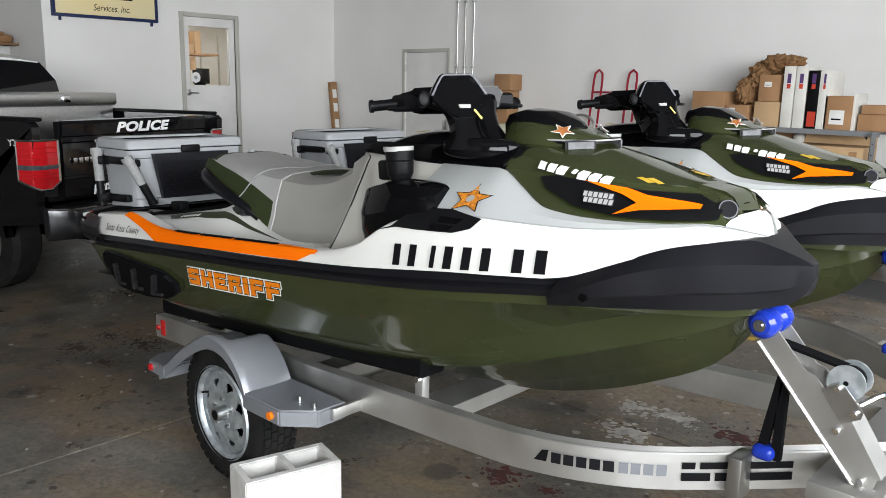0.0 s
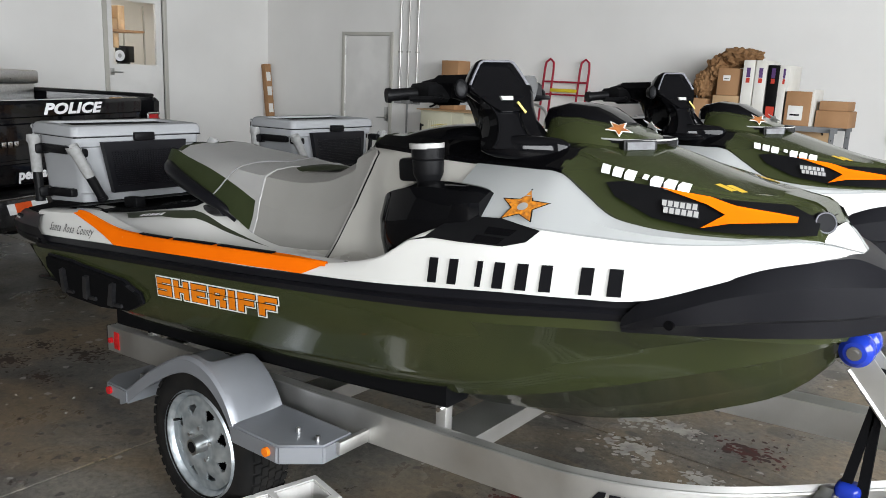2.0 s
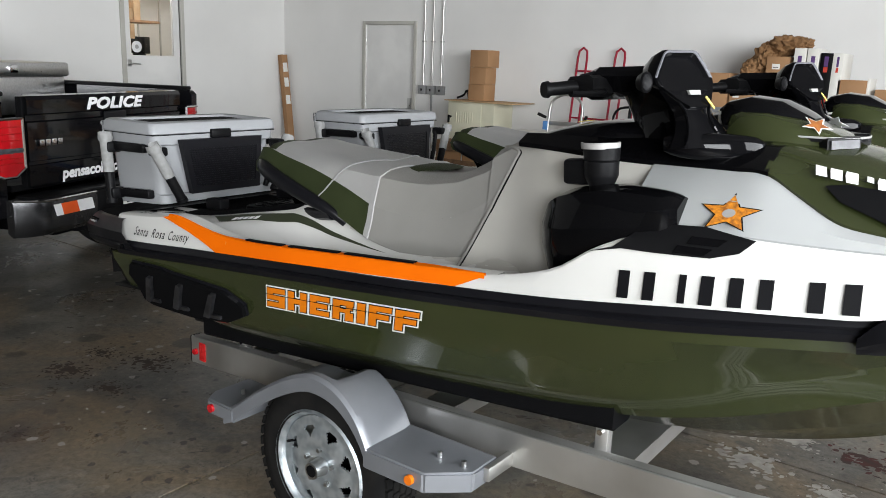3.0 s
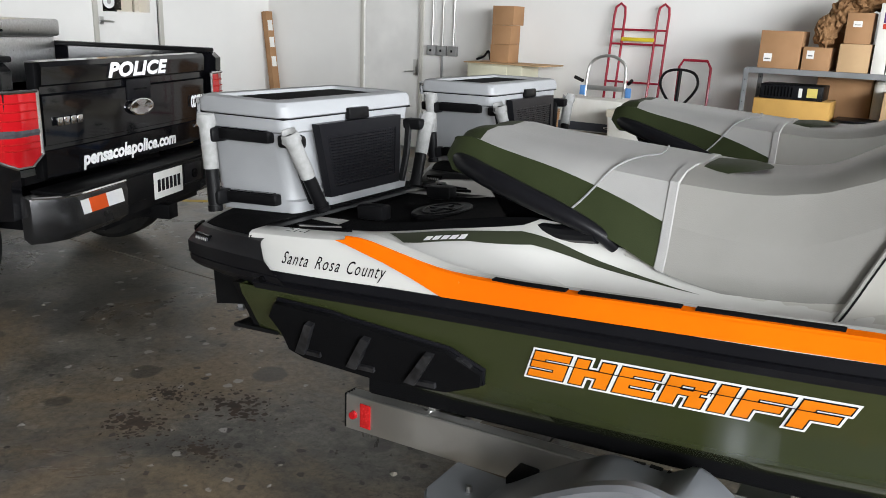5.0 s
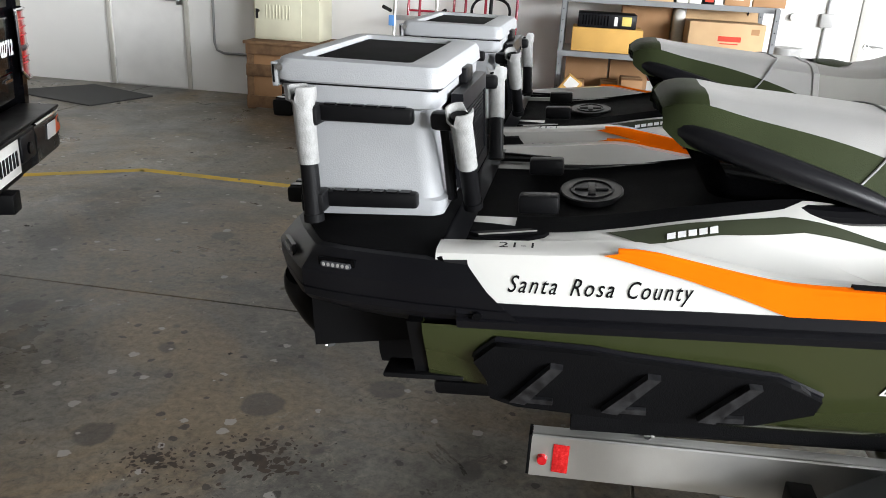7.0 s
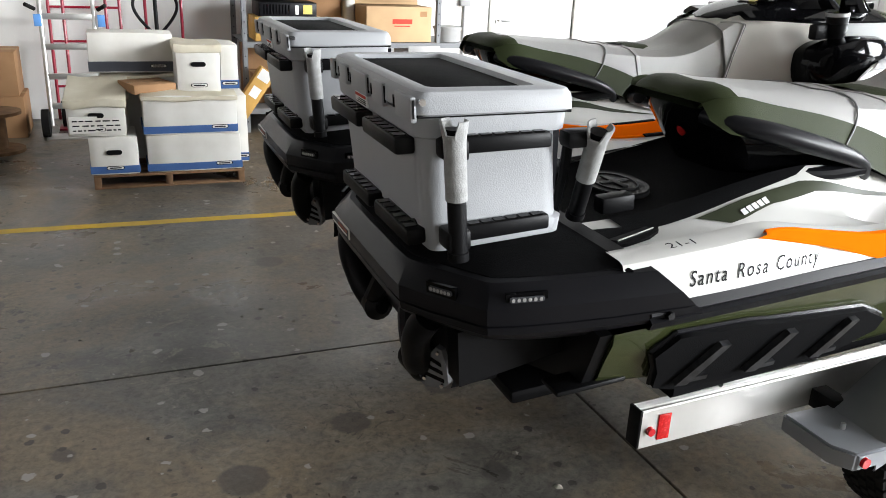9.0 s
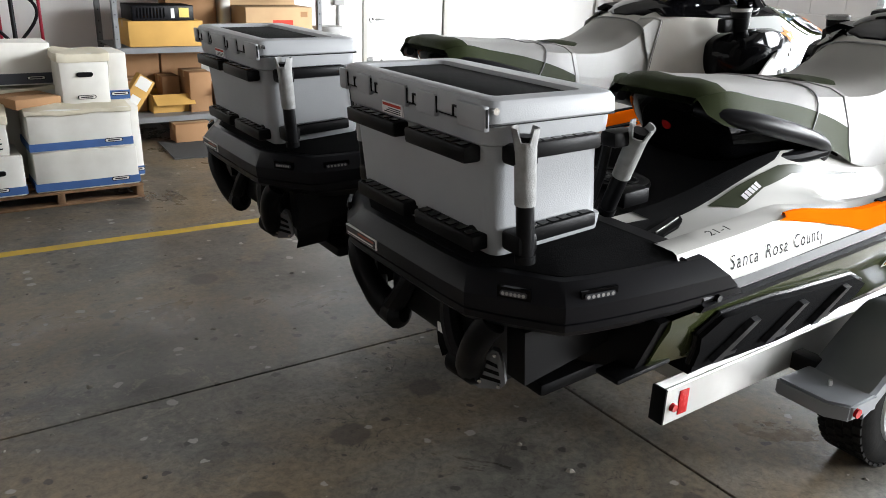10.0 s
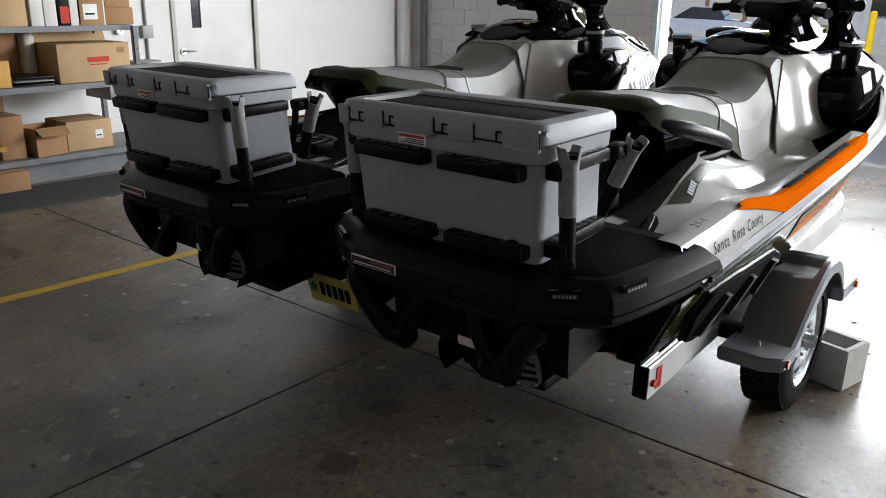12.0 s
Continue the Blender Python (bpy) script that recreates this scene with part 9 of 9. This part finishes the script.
def pallet_jack():
    d = thing("pallet_jack", "red pallet jack with a black loop handle", "pallet jack")
    part("shaft", mk(tube, [(-4.72, 8.30, 0.20), (-4.72, 8.40, 0.85)], 0.024, 10), BLACKP, d)
    part("loop_handle", mk(tube, [(-4.72, 8.40, 0.82), (-4.86, 8.42, 0.98), (-4.91, 8.43, 1.10), (-4.86, 8.44, 1.20), (-4.72, 8.44, 1.23), (-4.58, 8.44, 1.20), (-4.53, 8.43, 1.10), (-4.58, 8.42, 0.98), (-4.72, 8.40, 0.82)], 0.014, 8, 4), BLACKP, d, "black loop handle")
    part("handle_stem", mk(cyl, (-4.72, 8.40, 0.82), (-4.72, 8.44, 1.22), 0.018), BLACKP, d)
    part("back_loop", mk(tube, [(-4.80, 8.62, 0.1), (-4.80, 8.66, 1.25), (-4.76, 8.66, 1.32), (-4.52, 8.66, 1.32), (-4.48, 8.66, 1.25), (-4.48, 8.62, 0.1)], 0.014, 8), REDPAINT, d, "red tube frame")
    part("back_bar", mk(cyl, (-4.80, 8.64, 0.72), (-4.48, 8.64, 0.72), 0.012), REDPAINT, d)
    part("body", bx(-4.84, -4.60, 8.18, 8.42, 0.05, 0.32, 0.02), REDPAINT, d)
    for x in (-4.86, -4.62):
        part("fork", bx(x, x + 0.15, 7.35, 8.2, 0.04, 0.09, 0.01), REDPAINT, d)
    part("wheel", mk(cyl, (-4.77, 8.3, 0.09), (-4.67, 8.3, 0.09), 0.09, seg=24), BLACKP, d)


red_dolly()
alu_dolly()
pallet_jack()


def cabinet():
    cr = thing("wooden_crate", "open wooden crate carrying a cream cabinet", "crate")
    for z in (0.02, 0.34, 0.56):
        for y in (8.12, 8.80):
            part("slat", bx(-7.16, -6.42, y, y + 0.02, z, z + 0.12, 0.003), WOOD, cr)
    for x in (-7.16, -6.50):
        for y in (8.14, 8.72):
            part("corner_post", bx(x, x + 0.07, y, y + 0.07, 0, 0.66, 0.003), WOOD, cr)
    part("deck", bx(-7.18, -6.40, 8.10, 8.84, 0.66, 0.69, 0.004), WOOD, cr)
    for k in range(2):
        part("card_panel", bx(-7.13 + k * 0.36, -6.80 + k * 0.36, 8.16, 8.18, 0.10, 0.62, 0.003), CARD, cr)
    c = thing("electrical_cabinet", "cream enamelled steel cabinet with louvres and a black knob", "cabinet")
    part("body", bx(-7.16, -6.46, 8.36, 8.80, 0.69, 1.17, 0.01), CREAM, c)
    d = part("door", bx(-7.14, -6.64, 8.345, 8.36, 0.71, 1.15, 0.006), CREAM, c)
    for k in range(8):
        part("louvre", bx(-7.02 + k * 0.035, -7.01 + k * 0.035, 8.338, 8.346, 0.90, 1.04, 0.002), CREAM, d)
    part("knob", mk(tube, [(-7.10, 8.345, 0.97), (-7.10, 8.30, 0.99), (-7.10, 8.30, 0.90)], 0.014, 8), BLACKP, d)
    part("top_board", bx(-7.18, -6.16, 8.3, 8.82, 1.17, 1.182, 0.002), CARD2, c, "thin board on the cabinet")
    z = 1.184
    carton(-6.92, -6.68, 8.45, 8.7, z, z + 0.2, CARD, "brown carton stacked on the cream cabinet", group="cabinet cartons")
    carton(-6.915, -6.675, 8.455, 8.7, z + 0.202, z + 0.41, CARD, "brown carton stacked on the cream cabinet", group="cabinet cartons", turn=1.5)
    carton(-6.91, -6.64, 8.45, 8.7, z + 0.412, z + 0.62, CARD, "brown carton stacked on the cream cabinet", group="cabinet cartons", turn=-1)
    g = thing("hose_nozzle", "small black sprayer lying on the cabinet", "tool")
    part("nozzle", mk(tube, [(-7.12, 8.5, z + 0.02), (-7.02, 8.5, z + 0.06), (-6.97, 8.5, z + 0.12), (-6.94, 8.5, z + 0.02)], 0.014, 8, 3), BLACKP, g)
    r = thing("cable_reel", "round wooden reel end on the floor by the crate", "reel")
    part("flange", mk(cyl, (-6.05, 7.62, 0.0), (-6.05, 7.62, 0.025), 0.22, seg=36), WOOD, r)
    part("core", mk(cyl, (-6.05, 7.62, 0.025), (-6.05, 7.62, 0.30), 0.10, seg=24), WOOD, r)
    part("flange", mk(cyl, (-6.05, 7.62, 0.30), (-6.05, 7.62, 0.325), 0.22, seg=36), WOOD, r)
    carton(-6.35, -5.85, 8.1, 8.6, 0.0, 0.35, CARD, "brown carton on the floor by the hand trucks", group="floor cartons")
    carton(-6.33, -5.88, 8.12, 8.58, 0.352, 0.72, CARD, "brown carton on the floor by the hand trucks", group="floor cartons")


cabinet()


def corner_box():
    c = thing("long_carton", "tall narrow brown carton leaning in the room corner", "box", look((-10.58, 8.85, 0.0), (-10.80, 8.86, 1.66)))
    part("body", bx(-0.06, 0.06, -0.045, 0.045, -1.675, -0.01, 0.004), CARD, c)
    for k, z in enumerate((-1.55, -1.32, -1.05)):
        part("sticker", bx(-0.045, 0.04, -0.0465, -0.045, z, z + 0.14), TAPE, c, "white paper label")
        part("sticker", bx(-0.045, 0.04, 0.045, 0.0465, z, z + 0.14), TAPE, c)
        part("sticker", bx(0.06, 0.0615, -0.03, 0.03, z, z + 0.14), TAPE, c)
    g = thing("plastic_bag", "crumpled green plastic bag on the floor", "bag")
    bm = bmesh.new()
    bmesh.ops.create_icosphere(bm, subdivisions=3, radius=1.0)
    for v in bm.verts:
        f = 0.7 + 0.5 * noise.noise(v.co * 2.4)
        v.co = Vector((-10.38 + v.co.x * 0.13 * f, 8.82 + v.co.y * 0.08 * f, max(0.07 + v.co.z * 0.09 * f, 0.0)))
    part("bag", bm, mat("green_film", (0.18, 0.36, 0.26), 0.35), g, angle=20)


corner_box()


def litter():
    """Grit, leaves and flakes scattered over the slab."""
    rnd = random.Random(8)
    bm = bmesh.new()
    for k in range(420):
        x, y = rnd.uniform(-7.5, 0.5), rnd.uniform(0.6, 6.5)
        r = rnd.choice([0.004, 0.006, 0.009, 0.014]) * rnd.uniform(0.7, 1.4)
        n = 5
        a0 = rnd.uniform(0, 6)
        top = bm.verts.new((x, y, 0.001 + r * 0.4))
        vs = [bm.verts.new((x + r * rnd.uniform(0.5, 1.3) * math.cos(a0 + 2 * math.pi * i / n), y + r * rnd.uniform(0.5, 1.3) * math.sin(a0 + 2 * math.pi * i / n), 0.0005)) for i in range(n)]
        for i in range(n):
            bm.faces.new((vs[i], vs[(i + 1) % n], top))
    ob = part("floor_grit", bm, mat("grit", (0.30, 0.28, 0.24), 0.8, scale=3, col2=(0.05, 0.045, 0.04), detail=1), None, "pale grit and dark flakes scattered on the concrete", smooth=False)
    tagged(ob, category="debris", kind="stuff")


litter()


# ---- beyond the bay: car, trees, building ----
def parked_car():
    m = pose(27.5, 14.6, -0.14, 0, 0, 100)
    c = thing("parked_car", "silver sedan parked in the sunlit yard", "car", m)
    PAINT = mat("silver_car_paint", (0.34, 0.36, 0.40), 0.2, 0.4, coat=0.8)
    rows = []
    for x, z0, z1, w in ((-2.3, 0.35, 0.62, 0.72), (-2.2, 0.25, 0.80, 0.85), (-1.4, 0.22, 0.90, 0.90), (0.0, 0.2, 0.95, 0.91), (1.4, 0.22, 0.97, 0.90), (2.15, 0.28, 0.92, 0.84), (2.28, 0.4, 0.75, 0.72)):
        rows.append([(x, -w, z0), (x, -w, (z0 + z1) / 2), (x, -w * 0.92, z1), (x, w * 0.92, z1), (x, w, (z0 + z1) / 2), (x, w, z0)])
    part("body", mk(loft, rows, closed=True, cap0=True, cap1=True), PAINT, c, "silver car body")
    part("cabin", mk(loft, [[(x, -w, 0.9), (x + k, -w * 0.82, z), (x + k, w * 0.82, z), (x, w, 0.9)] for x, k, z, w in ((-1.5, 0.6, 0.95, 0.80), (-0.9, 0.25, 1.38, 0.80), (0.5, 0.0, 1.42, 0.80), (1.7, -0.5, 0.98, 0.80))], cap0=True, cap1=True), DARKGLASS, c, "dark car windows")
    part("roof", bx(-0.6, 0.45, -0.64, 0.64, 1.385, 1.44, 0.02), PAINT, c)
    for x in (-1.4, 1.4):
        for s in (-1, 1):
            wh = part("wheel", mk(cyl, (x, s * 0.74, 0.32), (x, s * 0.93, 0.32), 0.32, seg=28), RUBBER, c)
            part("rim", mk(cyl, (x, s * 0.925, 0.32), (x, s * 0.94, 0.32), 0.21, seg=20), STEEL, wh)


def tree(x, y, h, seed):
    rnd = random.Random(seed)
    t = thing("tree", "leafy green tree beyond the yard", "tree", pose(x, y, -0.14), "trees beyond the yard")
    bm = bmesh.new()
    tube(bm, [(0, 0, 0), (0.1, 0.05, h * 0.3), (-0.05, 0.1, h * 0.6), (0.05, 0, h * 0.85)], [0.2] and 0.14, 8, 3)
    for k in range(7):
        a = rnd.uniform(0, 6.28)
        z = h * rnd.uniform(0.35, 0.7)
        tube(bm, [(0, 0, z), (math.cos(a) * h * 0.14, math.sin(a) * h * 0.14, z + h * 0.1), (math.cos(a) * h * 0.26, math.sin(a) * h * 0.26, z + h * 0.16)], 0.05, 6, 2)
    part("trunk", bm, WOOD, t, "brown trunk and limbs")
    verts, faces = [], []
    for k in range(26):
        a, rr = rnd.uniform(0, 6.28), rnd.uniform(0, 0.30) * h
        c = Vector((math.cos(a) * rr, math.sin(a) * rr, h * rnd.uniform(0.35, 0.98)))
        sz = h * rnd.uniform(0.06, 0.13)
        for j in range(60):
            d = Vector((rnd.gauss(0, 1), rnd.gauss(0, 1), rnd.gauss(0, 0.8)))
            p = c + d.normalized() * sz * rnd.uniform(0.4, 1.1)
            u = Vector((rnd.gauss(0, 1), rnd.gauss(0, 1), rnd.gauss(0, 1))).normalized()
            v = u.orthogonal().normalized()
            l = rnd.uniform(0.10, 0.2)
            i = len(verts)
            verts += [p - u * l, p + v * l * 0.5, p + u * l, p - v * l * 0.5]
            faces.append((i, i + 1, i + 2, i + 3))
    me = bpy.data.meshes.new("crown")
    me.from_pydata(verts, [], faces)
    me.materials.append(mat("foliage", (0.10, 0.15, 0.035), 0.6, scale=0.6, col2=(0.06, 0.10, 0.02)))
    ob = new("crown", me)
    ob.parent = t


def yard():
    parked_car()
    for k, (x, y, h) in enumerate(((44, 30, 9), (40, 25, 8), (47, 22.5, 9.5), (43, 18.5, 8.5), (50, 34, 10), (52, 17, 9), (38, 31, 8))):
        tree(x, y, h, 20 + k)
    verge = bmesh.new()
    for i in range(3):
        box(verge, 36 + i * 7, 42.9 + i * 7, 14, 44, -0.14, -0.08 + 0.002 * i)
    structure("verge", verge, mat("dry_grass", (0.20, 0.20, 0.07), 0.9, scale=1.2, col2=(0.13, 0.15, 0.045), bump=0.4), "dry grass verge under the trees", "grass", False)
    b = thing("building", "grey metal workshop building across the yard", "building")
    part("wall", bx(34, 46, 2, 11.2, -0.14, 5.5), mat("grey_siding", (0.36, 0.38, 0.41), 0.5, scale=1.0), b)
    part("roof", bx(33.6, 46.4, 1.6, 11.6, 5.5, 5.8), STEEL, b)
    for k in range(3):
        w = part("window", bx(33.93, 34.0, 3.0 + 2.6 * k, 4.6 + 2.6 * k, 1.0, 2.6), DARKGLASS, b, "dark window")
        part("frame", bx(33.90, 33.93, 2.9 + 2.6 * k, 4.7 + 2.6 * k, 2.6, 2.7), DOORWHITE, w)
    for k in range(22):
        part("siding_rib", bx(33.95, 34.0, 2.1 + 0.42 * k, 2.15 + 0.42 * k, -0.14, 5.5), mat("grey_siding", (0.36, 0.38, 0.41)), b)
    d = thing("bollard", "yellow steel safety bollard in the yard", "bollard")
    part("post", mk(cyl, (25.1, 7.75, -0.14), (25.1, 7.75, 1.25), 0.12, seg=18), mat("yellow_steel", (0.75, 0.50, 0.02), 0.4), d)
    part("cap", mk(cyl, (25.1, 7.75, 1.25), (25.1, 7.75, 1.31), 0.12, 0.05, 18), mat("yellow_steel", (0.75, 0.50, 0.02)), d)


yard()
